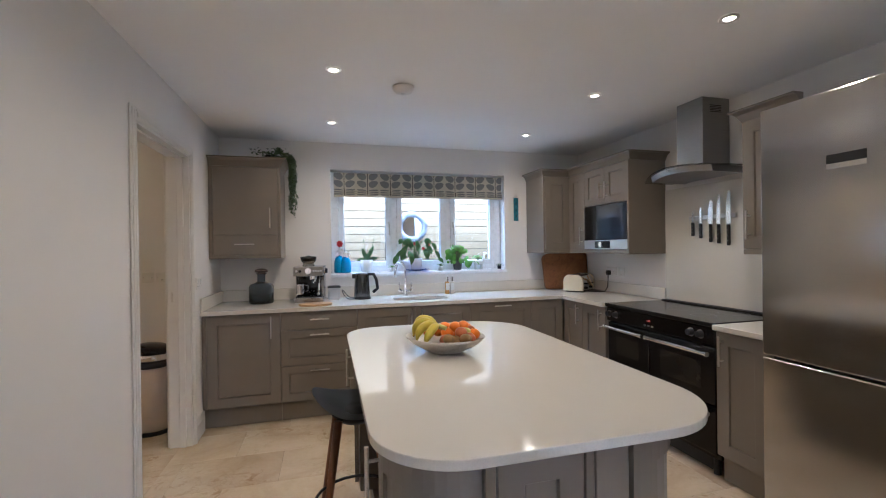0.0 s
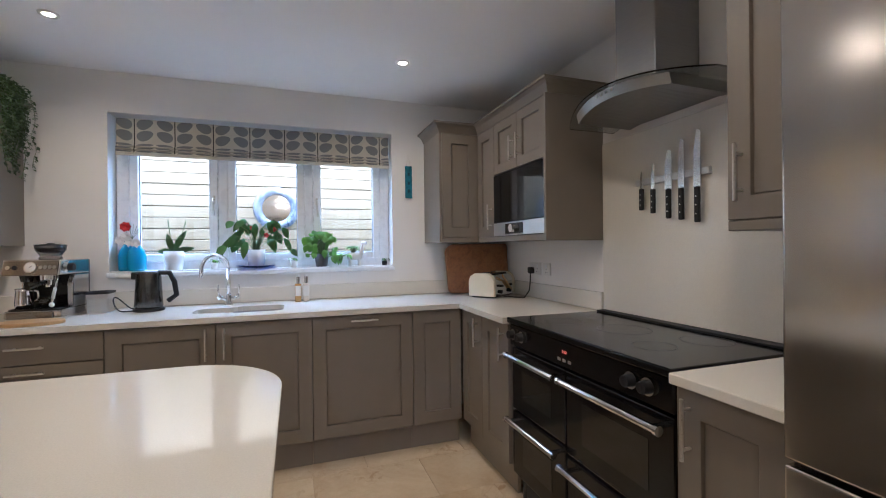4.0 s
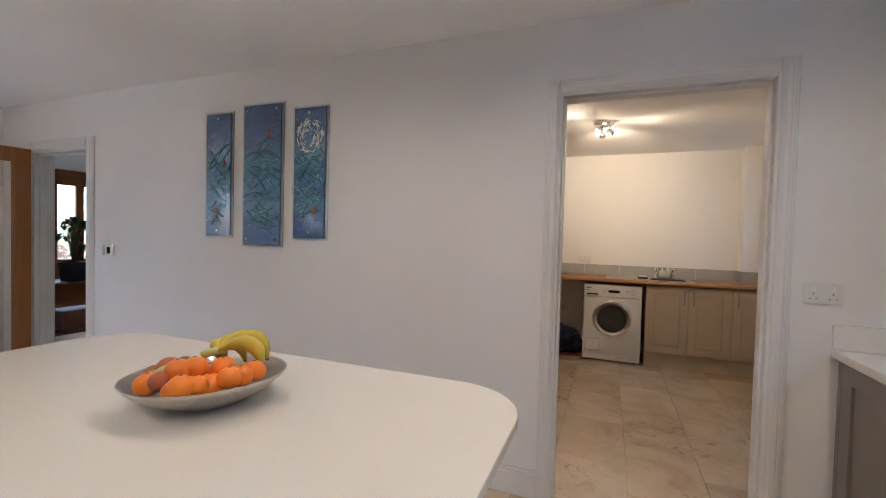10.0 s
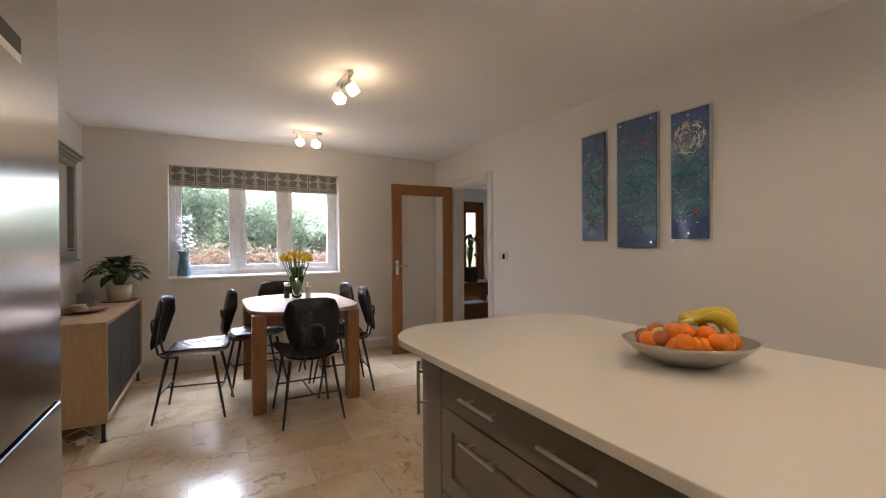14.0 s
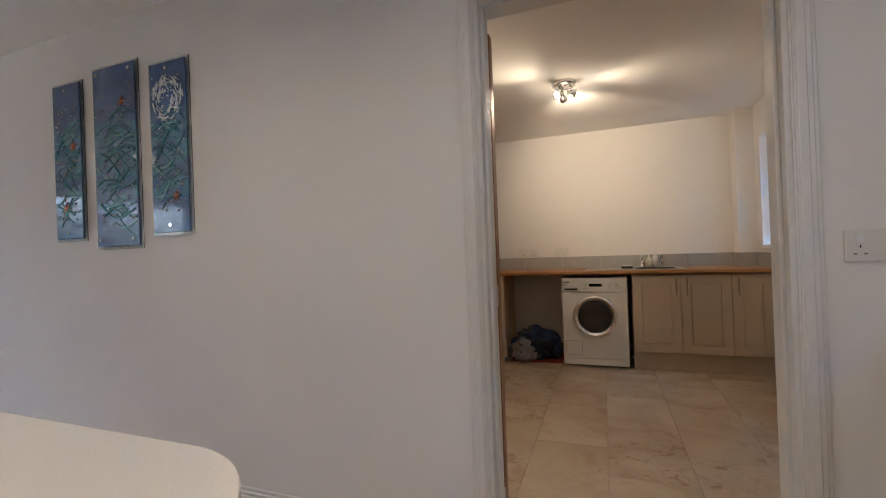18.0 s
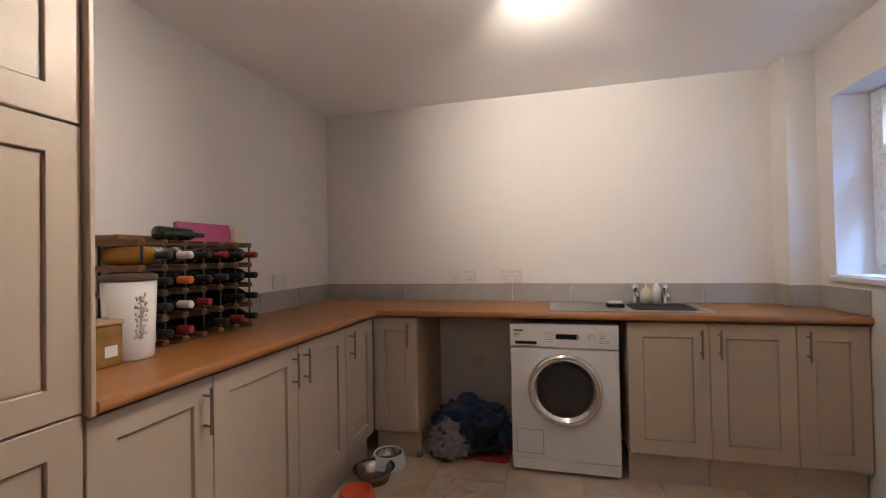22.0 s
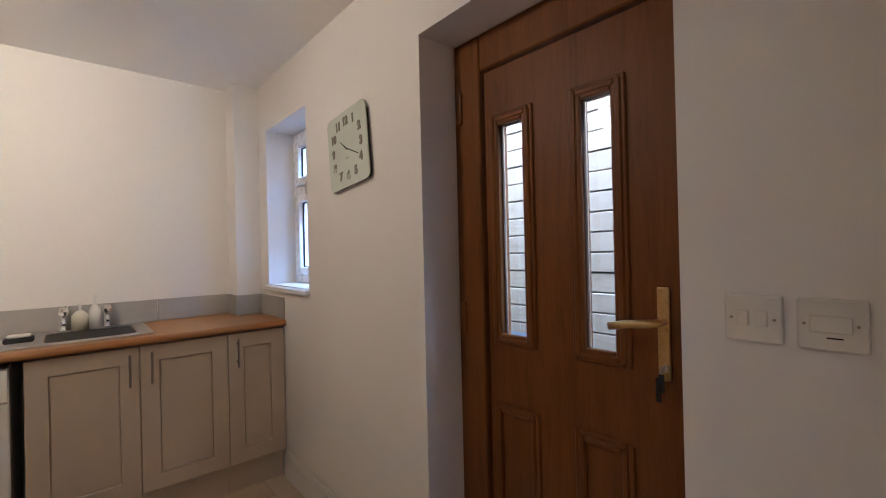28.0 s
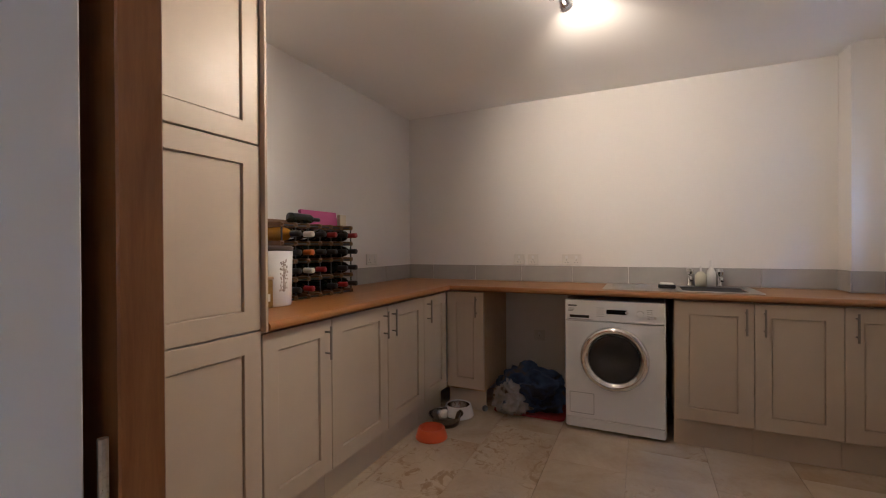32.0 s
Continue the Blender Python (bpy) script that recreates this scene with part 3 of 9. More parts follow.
def casement(name, opening, y0, out, splits, label, sill_in, fw=0.055):
    """A white window in a y wall: outer frame, a sash and a pane for each light, a sill board.
    y0: inner face of the frame; out: +1 or -1, the way outdoors; splits: mullion centres."""
    x0, z0, x1, z1 = opening
    root = thing(name, ((x0 + x1) / 2, y0, z0), label, "window", kind="structure")
    ya, yb = sorted((y0, y0 + out * 0.07))
    bm = bmesh.new()
    frame_ring(bm, 'y', ya, yb, x0 + 0.003, z0 + 0.003, x1 - 0.003, z1 - 0.003, fw)
    part("window_frame", bm, M["upvc"], root, "white plastic frame")
    lights = [x0 + fw + 0.003] + [v for s in splits for v in (s - 0.03, s + 0.03)] + [x1 - fw - 0.003]
    for s in splits:
        part("mullion", B(s - 0.03, ya + 0.002, z0 + 0.058, s + 0.03, yb - 0.002, z1 - 0.058, bev=0.004), M["upvc"], root)
    for k in range(0, len(lights), 2):
        a, b = lights[k], lights[k + 1]
        sa, sb = sorted((y0 - out * 0.012, y0 + out * 0.05))
        bm = bmesh.new()
        frame_ring(bm, 'y', sa, sb, a + 0.002, z0 + 0.06, b - 0.002, z1 - 0.06, 0.052)
        sash = part("sash", bm, M["upvc"], root)
        bm = bmesh.new()
        frame_ring(bm, 'y', y0 + out * 0.012 - 0.006, y0 + out * 0.012 + 0.006, a + 0.05, z0 + 0.108, b - 0.05, z1 - 0.108, 0.008)
        part("gasket", bm, M["blackm"], sash)
        ga, gb = sorted((y0 + out * 0.018, y0 + out * 0.024))
        pane("pane", B(a + 0.05, ga, z0 + 0.108, b - 0.05, gb, z1 - 0.108), sash, "clear double-glazed pane")
    si = sorted((sill_in, y0 - out * 0.0))
    part("window_sill", B(x0 - 0.006, si[0], z0 - 0.032, x1 + 0.01, si[0] + 0.035, z0 - 0.001, bev=0.007, seg=2) if out > 0 else B(x0 - 0.01, si[1] - 0.035, z0 - 0.032, x1 + 0.01, si[1], z0 - 0.001, bev=0.007, seg=2), M["upvc"], root, "white painted sill board")
    part("sill_board", B(x0 + 0.001, min(y0, sill_in + out * 0.033), z0 + 0.0005, x1 - 0.001, max(y0, sill_in + out * 0.033), z0 + 0.006), M["upvc"], root)
    return root


def win_handle(root, x, y, z, out):
    bm = bmesh.new()
    box(bm, x - 0.009, y - 0.006, z - 0.03, x + 0.009, y + 0.006, z + 0.03, bev=0.004)
    tube(bm, [(x, y, z), (x, y - out * 0.03, z), (x, y - out * 0.034, z - 0.02), (x + 0.004, y - out * 0.03, z - 0.11)], 0.007, 8)
    part("window_handle", bm, M["nickel"], root, "satin metal window handle", smooth=False)


kwin = casement("window_1", KW, 4.345, 1, (0.683, 1.261), "white plastic kitchen window with three lights and deep sill", 4.185, 0.072)
win_handle(kwin, 0.628, 4.33, 1.62, 1)
win_handle(kwin, 1.318, 4.33, 1.62, 1)
dwin = casement("window_2", DW, -2.66, -1, (0.985, 1.475), "white plastic dining window with three lights", -2.505)
win_handle(dwin, 1.515, -2.645, 1.55, -1)
win_handle(dwin, 0.945, -2.645, 1.55, -1)

uwin = thing("window_3", (-3.68, 4.33, UW[1]), "small white plastic utility window with a top light", "window", kind="structure")
bm = bmesh.new()
frame_ring(bm, 'y', 4.33, 4.40, UW[0] + 0.003, UW[1] + 0.003, UW[2] - 0.003, UW[3] - 0.003, 0.05)
part("window_frame", bm, M["upvc"], uwin)
part("transom", B(UW[0] + 0.053, 4.332, 1.665, UW[2] - 0.053, 4.398, 1.715, bev=0.003), M["upvc"], uwin)
for a, b in ((UW[1] + 0.055, 1.663), (1.717, UW[3] - 0.055)):
    bm = bmesh.new()
    frame_ring(bm, 'y', 4.318, 4.38, UW[0] + 0.056, a, UW[2] - 0.056, b, 0.05)
    sash = part("sash", bm, M["upvc"], uwin)
    bm = bmesh.new()
    frame_ring(bm, 'y', 4.34, 4.352, UW[0] + 0.104, a + 0.048, UW[2] - 0.104, b - 0.048, 0.009)
    part("gasket", bm, M["blackm"], sash)
    pane("pane", B(UW[0] + 0.104, 4.35, a + 0.048, UW[2] - 0.104, 4.356, b - 0.048), sash)
part("window_sill", B(UW[0] - 0.01, 4.13, UW[1] - 0.03, UW[2] + 0.01, 4.165, UW[1] - 0.001, bev=0.007, seg=2), M["trim"], uwin)
part("sill_board", B(UW[0] + 0.001, 4.161, UW[1] + 0.0005, UW[2] - 0.001, 4.33, UW[1] + 0.006), M["trim"], uwin)
win_handle(uwin, -3.68, 4.318, 1.75, 1)

# back door with two glass slots
xd = thing("door_4", (-2.0, 4.333, 0), "closed dark woodgrain back door with two glass slots", "door", kind="structure")
for nm, a, b, c, d in (("frame_jamb", XD[0], 0, XD[0] + 0.13, XD[3]), ("frame_jamb", XD[2] - 0.06, 0, XD[2], XD[3]), ("frame_head", XD[0] + 0.13, XD[3] - 0.13, XD[2] - 0.06, XD[3])):
    part(nm, B(a + 0.001, 4.325, b, c - 0.001, 4.41, d - 0.001, bev=0.005), M["mahog"], xd)
SLOTS = [(-2.232, -2.122), (-1.918, -1.82)]
DL = (XD[0] + 0.136, XD[2] - 0.065)
holes = [(a - 0.01, 0.972, b + 0.01, 1.726) for a, b in SLOTS]
us = sorted({DL[0], DL[1], *(h[0] for h in holes), *(h[2] for h in holes)})
bm = bmesh.new()
for i in range(len(us) - 1):
    cu = (us[i] + us[i + 1]) / 2
    if any(h[0] < cu < h[2] for h in holes):
        box(bm, us[i], 4.345, 0.01, us[i + 1], 4.405, 0.972)
        box(bm, us[i], 4.345, 1.726, us[i + 1], 4.405, XD[3] - 0.136)
    else:
        box(bm, us[i], 4.345, 0.01, us[i + 1], 4.405, XD[3] - 0.136)
leafp = part("leaf", bm, M["mahog"], xd)
for a, b in SLOTS:
    for k, (off, t) in enumerate(((0.038, 0.008), (0.027, 0.014), (0.014, 0.010))):
        bm = bmesh.new()
        frame_ring(bm, 'y', 4.345 - t, 4.346, a - off, 0.998 - off, b + off, 1.717 + off, 0.018)
        part("moulding", bm, M["mahog"], leafp)
    bm = bmesh.new()
    frame_ring(bm, 'y', 4.37, 4.382, a - 0.008, 0.976, b + 0.008, 1.722, 0.008)
    part("spacer_bar", bm, M["nickel"], leafp)
    pane("pane", B(a - 0.008, 4.384, 0.976, b + 0.008, 4.39, 1.722), leafp, "tall narrow glass pane")
    for k, (off, t) in enumerate(((0.04, 0.008), (0.024, 0.012))):
        bm = bmesh.new()
        frame_ring(bm, 'y', 4.345 - t, 4.346, a - off, 0.25 - off, b + off, 0.72 + off, 0.018)
        part("panel_moulding", bm, M["mahog"], leafp)
M["brass"] = brushed("worn_brass", (0.72, 0.50, 0.20), 0.28, (40, 40, 40))
plate = part("handle_plate", B(-1.714, 4.335, 0.95, -1.684, 4.3445, 1.184, bev=0.004, seg=2), M["brass"], xd, "worn brass lever plate")
bm = bmesh.new()
tube(bm, [(-1.699, 4.336, 1.098), (-1.699, 4.30, 1.098), (-1.710, 4.285, 1.098), (-1.765, 4.278, 1.092), (-1.812, 4.282, 1.082)], 0.0105, 12)
part("lever", bm, M["brass"], plate, smooth=True)
bm = bmesh.new()
cyl(bm, (-1.6930, 4.336, 0.985), (-1.6930, 4.318, 0.985), 0.009, n=12)
box(bm, -1.6955, 4.295, 0.977, -1.6905, 4.32, 0.993, bev=0.001)
part("lock_key", bm, M["nickel"], plate)
bm = bmesh.new()
box(bm, -1.7000, 4.30, 0.93, -1.6860, 4.304, 0.975, bev=0.002)
box(bm, -1.7080, 4.303, 0.905, -1.6960, 4.307, 0.965, bev=0.002)
part("hanging_keys", bm, M["blackm"], plate)
for z in (1.75, 0.98, 0.25):
    part("hinge_cover", B(XD[0] + 0.02, 4.314, z, XD[0] + 0.045, 4.326, z + 0.12, bev=0.005, seg=2), M["mahog"], xd)
solo("door_step", B(XD[0] + 0.002, 4.16, 0.0, XD[2] - 0.002, 4.325, 0.012, bev=0.003), M["grout"], "stone threshold under the back door", "threshold", kind="structure")

# front door at the end of the hall
fd = thing("door_5", (-2.67, HY0, 0), "dark wooden front door with two tall panes", "door", kind="structure")
bm = bmesh.new()
frame_ring(bm, 'y', HY0 - 0.12, HY0 - 0.03, HF[0] + 0.002, 0.002, HF[2] - 0.002, HF[3] - 0.002, 0.07)
part("door_frame", bm, M["mahog"], fd)
bm = bmesh.new()
for a, b, c, d in ((-3.05, 0.075, -2.95, 2.08), (-2.72, 0.075, -2.62, 2.08), (-2.39, 0.075, -2.29, 2.08), (-2.95, 1.93, -2.72, 2.08), (-2.62, 1.93, -2.39, 2.08), (-2.95, 0.075, -2.72, 0.86), (-2.62, 0.075, -2.39, 0.86)):
    box(bm, a, HY0 - 0.10, b, c, HY0 - 0.055, d)
part("leaf", bm, M["mahog"], fd)
for a, b in ((-2.95, -2.72), (-2.62, -2.39)):
    pane("pane", B(a, HY0 - 0.085, 0.86, b, HY0 - 0.08, 1.93), fd)


# ---- patterned roman blinds ----
def fabric(name, col):
    m, t, b = nodes(name)
    v = coords(t)
    w = noise_tex(t, v, 900, 2)
    link(t, ramp(t, noise_tex(t, v, 5, 3), [(0.3, shade(col, 0.93)), (0.7, shade(col, 1.04))]), b.inputs["Base Color"])
    b.inputs["Roughness"].default_value = 0.9
    b.inputs["Specular IOR Level"].default_value = 0.15
    bump(t, b, w, 0.25, 0.0008)
    return m


M["cream"] = fabric("cream_linen", (0.56, 0.53, 0.46))
M["leafgrey"] = fabric("grey_leaf_print", (0.215, 0.225, 0.235))
M["stemgrey"] = fabric("dark_stem_print", (0.03, 0.032, 0.036))


def blind(name, x0, x1, z0, z1, y, face, pitch):
    """A half-raised roman blind; face: +1 or -1, the way into the room along y."""
    root = thing(name, ((x0 + x1) / 2, y, z1), "half-raised roman blind with grey leaf print on cream", "blind")
    zf = z0 + 0.075
    prof = [(0.0, z1), (0.0, zf + 0.004), (0.012, zf - 0.012), (0.004, zf - 0.022), (0.02, zf - 0.032), (0.008, zf - 0.044), (0.026, zf - 0.056), (0.020, z0), (-0.012, z0 + 0.004), (-0.012, z1)]
    bm = bmesh.new()
    ends = []
    for x in (x0, x1):
        ends.append([bm.verts.new((x, y + face * d, z)) for d, z in prof])
    for i in range(len(prof)):
        j = (i + 1) % len(prof)
        bm.faces.new((ends[0][i], ends[0][j], ends[1][j], ends[1][i]))
    bm.faces.new(ends[0])
    bm.faces.new(ends[1][::-1])
    part("fabric", bm, M["cream"], root)
    bm = bmesh.new()
    n = int((x1 - x0) / pitch) + 1
    rows = [(z1 - 0.03, 0.062, 0.0), (z1 - 0.105, 0.062, 0.0), (zf - 0.004, 0.02, 0.008), (zf - 0.028, 0.016, 0.015), (zf - 0.050, 0.016, 0.020)]
    for k in range(-1, n + 1):
        sx = x0 + 0.10 + k * pitch
        for zc, hh, off in rows:
            if zc - hh * 0.6 < z0 or zc + hh * 0.55 > z1 + 0.02:
                continue
            for s in (-1, 1):
                cx = sx + s * (0.005 + pitch * 0.235)
                vs = []
                for a in range(18):
                    t = 2 * math.pi * a / 18
                    u, w = pitch * 0.215 * math.cos(t), hh * 0.52 * math.sin(t) * (1 - 0.25 * math.cos(t))
                    tilt = radians(24) if hh > 0.03 else radians(6)
                    px, pz = cx + s * (u * math.cos(tilt) - w * math.sin(tilt)), zc + (u * math.sin(tilt) + w * math.cos(tilt))
                    vs.append(bm.verts.new((min(max(px, x0), x1), y + face * (off + 0.0015), min(pz, z1 - 0.001))))
                bm.faces.new(vs)
        if x0 < sx < x1:
            bs = bmesh.new()
            for (d0, za), (d1, zb) in zip(prof[:7], prof[1:7]):
                q = [(sx - 0.003, d0, za), (sx + 0.003, d0, za), (sx + 0.003, d1, zb), (sx - 0.003, d1, zb)]
                bs.faces.new([bs.verts.new((a, y + face * (d + 0.002), z)) for a, d, z in q])
            part("stem_pattern", bs, M["stemgrey"], root, "dark stem print")
    part("leaf_print", bm, M["leafgrey"], root, "grey leaf print")
    part("head_rail", B(x0, y - face * 0.035, z1 - 0.03, x1, y - face * 0.013, z1, bev=0.002), M["upvc"], root)


blind("roman_blind", 0.085, 1.852, 1.885, 2.126, 4.262, -1, 0.228)
blind("roman_blind", 0.40, 2.10, 1.885, 2.096, -2.585, 1, 0.228)


# ---- kitchen cabinets ----
def turned(x, y, z, facing):
    return pose(x, y, z, 0, 0, {"-y": 0, "-x": -90, "+x": 90, "+y": 180}[facing])


def shaker(w, h, rail=0.07, t=0.02, panel=True):
    """A framed door front: local x along its width, z up, front at y = 0."""
    bm = bmesh.new()
    if not panel:
        box(bm, 0, 0, 0, w, t, h, bev=0.002)
        return bm
    r = min(rail, w * 0.32, h * 0.3)
    e = 0.0018
    loops = [(0, t), (0, e), (e, 0), (r - 0.0015, 0), (r, 0.0012), (r + 0.001, 0.0135), (r + 0.0045, 0.0135), (r + 0.0055, 0.0095)]
    rings = [[bm.verts.new(p) for p in ((a, y, a), (w - a, y, a), (w - a, y, h - a), (a, y, h - a))] for a, y in loops]
    for p, q in zip(rings, rings[1:]):
        for i in range(4):
            k = (i + 1) % 4
            bm.faces.new((p[i], p[k], q[k], q[i]))
    bm.faces.new(rings[-1])
    bm.faces.new(rings[0][::-1])
    bmesh.ops.recalc_face_normals(bm, faces=bm.faces[:])
    return bm


def bar_handle(bm, p, length, vertical, r=0.0055, out=0.032):
    x, z = p
    if vertical:
        cyl(bm, (x, -out, z - length / 2), (x, -out, z + length / 2), r, n=12)
        ends = [(x, z - length * 0.32), (x, z + length * 0.32)]
    else:
        cyl(bm, (x - length / 2, -out, z), (x + length / 2, -out, z), r, n=12)
        ends = [(x - length * 0.32, z), (x + length * 0.32, z)]
    for a, c in ends:
        cyl(bm, (a, -out, c), (a, 0.001, c), r * 0.8, n=10)


def unit(name, T, w, depth, z0, z1, fronts, mat, label, group="", plinth=0.0, category="cabinet", handle_mat=None, body_mat=None):
    """A cabinet: body, fronts with handles, plinth. T: the front's lower left corner at floor level, x along the front.
    fronts: (x0, z0, x1, z1, kind, handle) with handle (x, z, length, 'v' or 'h') or None."""
    root = thing(name, T, label, category, group)
    bm = B(0.001, 0.0225, z0, w - 0.001, depth, z1)
    bm.transform(T)
    part("body", bm, body_mat or mat, root)
    for x0, a, x1, b, kind, hd in fronts:
        g = 0.0018
        bm = shaker(x1 - x0 - 2 * g, b - a - 2 * g, panel=(kind != "slab" and kind != "top"), rail=0.075 if (b - a) > 0.3 else 0.062)
        bm.transform(T @ Matrix.Translation((x0 + g, 0, a + g)))
        fr = part("door" if kind == "door" else "drawer_front" if kind in ("drawer", "top") else "front", bm, mat, root)
        if hd:
            bm = bmesh.new()
            bar_handle(bm, hd[:2], hd[2], hd[3] == 'v')
            bm.transform(T)
            part("handle", bm, handle_mat or (M["unick"] if mat is M["ucab"] else M["nickel"]), fr, "satin metal bar handle")
    if plinth:
        bm = B(0.001, 0.05, 0.001, w - 0.001, 0.068, plinth)
        bm.transform(T)
        part("plinth", bm, mat, root)
    return root


FY, FX, ZD, ZT = 3.57, 2.18, 0.158, 0.874
G = "kitchen base units"
H = 0.17
c1 = [-0.915, -0.352, 0.249, 1.247, 1.847, 2.172]
unit("base_unit", turned(c1[0], FY, 0, "-y"), 0.563, 0.64, 0.15, 0.878, [(0.03, ZD, 0.563, ZT, "door", (0.495, 0.765, H, 'v')), (0, ZD, 0.03, ZT, "slab", None)], M["cab"], "taupe painted base cabinet with one framed door", G, 0.15)
unit("drawer_unit", turned(c1[1], FY, 0, "-y"), 0.601, 0.64, 0.15, 0.878, [(0, 0.728, 0.601, ZT, "top", (0.30, 0.812, 0.15, 'h')), (0, 0.443, 0.601, 0.728, "drawer", (0.30, 0.69, 0.15, 'h')), (0, ZD, 0.601, 0.443, "drawer", (0.30, 0.405, 0.15, 'h'))], M["cab"], "taupe painted unit with three wide drawers", G, 0.15)
unit("sink_unit", turned(c1[2], FY, 0, "-y"), 0.998, 0.64, 0.15, 0.70, [(0, ZD, 0.5, ZT, "door", (0.455, 0.765, H, 'v')), (0.5, ZD, 0.998, ZT, "door", (0.545, 0.765, H, 'v'))], M["cab"], "taupe painted double cabinet under the sink", G, 0.15)
unit("dishwasher_unit", turned(c1[3], FY, 0, "-y"), 0.60, 0.64, 0.15, 0.878, [(0, ZD, 0.60, ZT, "door", (0.30, 0.842, 0.16, 'h'))], M["cab"], "taupe door front of a built-in dishwasher", G, 0.15)
unit("corner_unit", turned(c1[4], FY, 0, "-y"), 0.325, 0.64, 0.15, 0.878, [(0, ZD, 0.325, ZT, "door", None)], M["cab"], "taupe corner cabinet front beside the dishwasher", G, 0.15)
unit("base_unit", turned(FX, 3.565, 0, "-x"), 0.301, 0.595, 0.15, 0.878, [(0, ZD, 0.301, ZT, "door", (0.245, 0.765, H, 'v'))], M["cab"], "narrow taupe base cabinet in the corner", G, 0.15)
unit("base_unit", turned(FX, 3.264, 0, "-x"), 0.323, 0.595, 0.15, 0.878, [(0, ZD, 0.323, ZT, "door", (0.272, 0.765, H, 'v'))], M["cab"], "narrow taupe base cabinet next to the cooker", G, 0.15)
unit("base_unit", turned(FX, 1.927, 0, "-x"), 0.305, 0.595, 0.15, 0.878, [(0, ZD, 0.305, ZT, "door", (0.045, 0.765, H, 'v'))], M["cab"], "taupe base cabinet between cooker and fridge", G, 0.15)


def slab_holes(outline, holes, z0, z1):
    """A plate with rounded holes cut right through."""
    bm = bmesh.new()
    es = []
    for loop in (outline, *holes):
        vs = [bm.verts.new((x, y, z0)) for x, y in loop]
        es += [bm.edges.new((a, b)) for a, b in zip(vs, vs[1:] + vs[:1])]
    bmesh.ops.triangle_fill(bm, use_beauty=True, edges=es)
    r = bmesh.ops.extrude_face_region(bm, geom=bm.faces[:])
    bmesh.ops.translate(bm, vec=(0, 0, z1 - z0), verts=[g for g in r["geom"] if isinstance(g, bmesh.types.BMVert)])
    return bm


ZW0, ZW1 = 0.88, 0.91
SMALL = round_rect(0.598, 3.735, 0.764, 3.945, 0.05, 6)
BIG = round_rect(0.788, 3.688, 1.092, 3.988, 0.065, 6)
CUT = SMALL[:7] + [(0.757, 3.735), (0.776, 3.727)] + [(0.79, 3.705), (0.812, 3.690)] + BIG[7:21] + [(0.84, 3.988), (0.812, 3.980), (0.79, 3.958), (0.768, 3.946)] + SMALL[21:]
top = thing("worktop", (0.6, 3.9, ZW1), "white speckled quartz worktop with polished edge", "worktop")
part("slab", slab_holes([(XW + 0.002, 3.545), (2.15, 3.545), (2.15, 2.939), (XE - 0.002, 2.939), (XE - 0.002, YN - 0.002), (XW + 0.002, YN - 0.002)], [CUT], ZW0, ZW1), M["quartz"], top)
part("upstand", B(XW + 0.02, YN - 0.018, ZW1 + 0.001, XE - 0.02, YN - 0.002, 1.012, bev=0.002), M["quartz"], top)
part("upstand", B(XW + 0.002, 3.545, ZW1 + 0.001, XW + 0.018, YN - 0.002, 1.012, bev=0.002), M["quartz"], top)
part("upstand", B(XE - 0.018, 2.939, ZW1 + 0.001, XE - 0.002, YN - 0.002, 1.012, bev=0.002), M["quartz"], top)
solo("worktop", B(2.15, 1.622, ZW0, XE - 0.002, 1.927, ZW1, bev=0.003), M["quartz"], "short white quartz worktop between cooker and fridge", "worktop")
solo("splashback", B(XE - 0.012, 1.622, ZW1 + 0.001, XE - 0.002, 2.932, 1.83, bev=0.002), M["quartz"], "pale polished splashback panel behind the cooker", "splashback")


def bowl_basin(outline, depth, mat, root, name):
    bm = bmesh.new()
    cx = sum(p[0] for p in outline) / len(outline)
    cy = sum(p[1] for p in outline) / len(outline)
    rings = []
    for k, z in ((1.015, ZW0 - 0.001), (1.0, ZW0 - 0.012), (0.97, ZW0 - depth + 0.03), (0.90, ZW0 - depth), (0.12, ZW0 - depth - 0.004)):
        rings.append([bm.verts.new((cx + (x - cx) * k, cy + (y - cy) * k, z)) for x, y in outline])
    for a, b in zip(rings, rings[1:]):
        for i in range(len(a)):
            j = (i + 1) % len(a)
            f = bm.faces.new((a[i], a[j], b[j], b[i]))
            f.smooth = True
    bm.faces.new(rings[-1])
    bowl = part(name, bm, mat, root)
    bm = bmesh.new()
    cyl(bm, (cx, cy, ZW0 - depth - 0.003), (cx, cy, ZW0 - depth + 0.002), 0.032, n=18)
    part("waste", bm, M["chrome"], bowl)
    return bowl


sink = thing("kitchen_sink", (0.85, 3.8, 0.88), "undermounted stainless steel sink with one and a half bowls", "sink")
M["sinksteel"] = brushed("sink_steel", (0.34, 0.33, 0.32), 0.3)
part("bridge", B(0.760, 3.70, ZW0 - 0.014, 0.792, 3.975, ZW0 - 0.002, bev=0.004), M["steel"], sink, "narrow steel bridge between the bowls")
bowl_basin(SMALL, 0.12, M["sinksteel"], sink, "small_bowl")
bowl_basin(BIG, 0.16, M["sinksteel"], sink, "large_bowl")

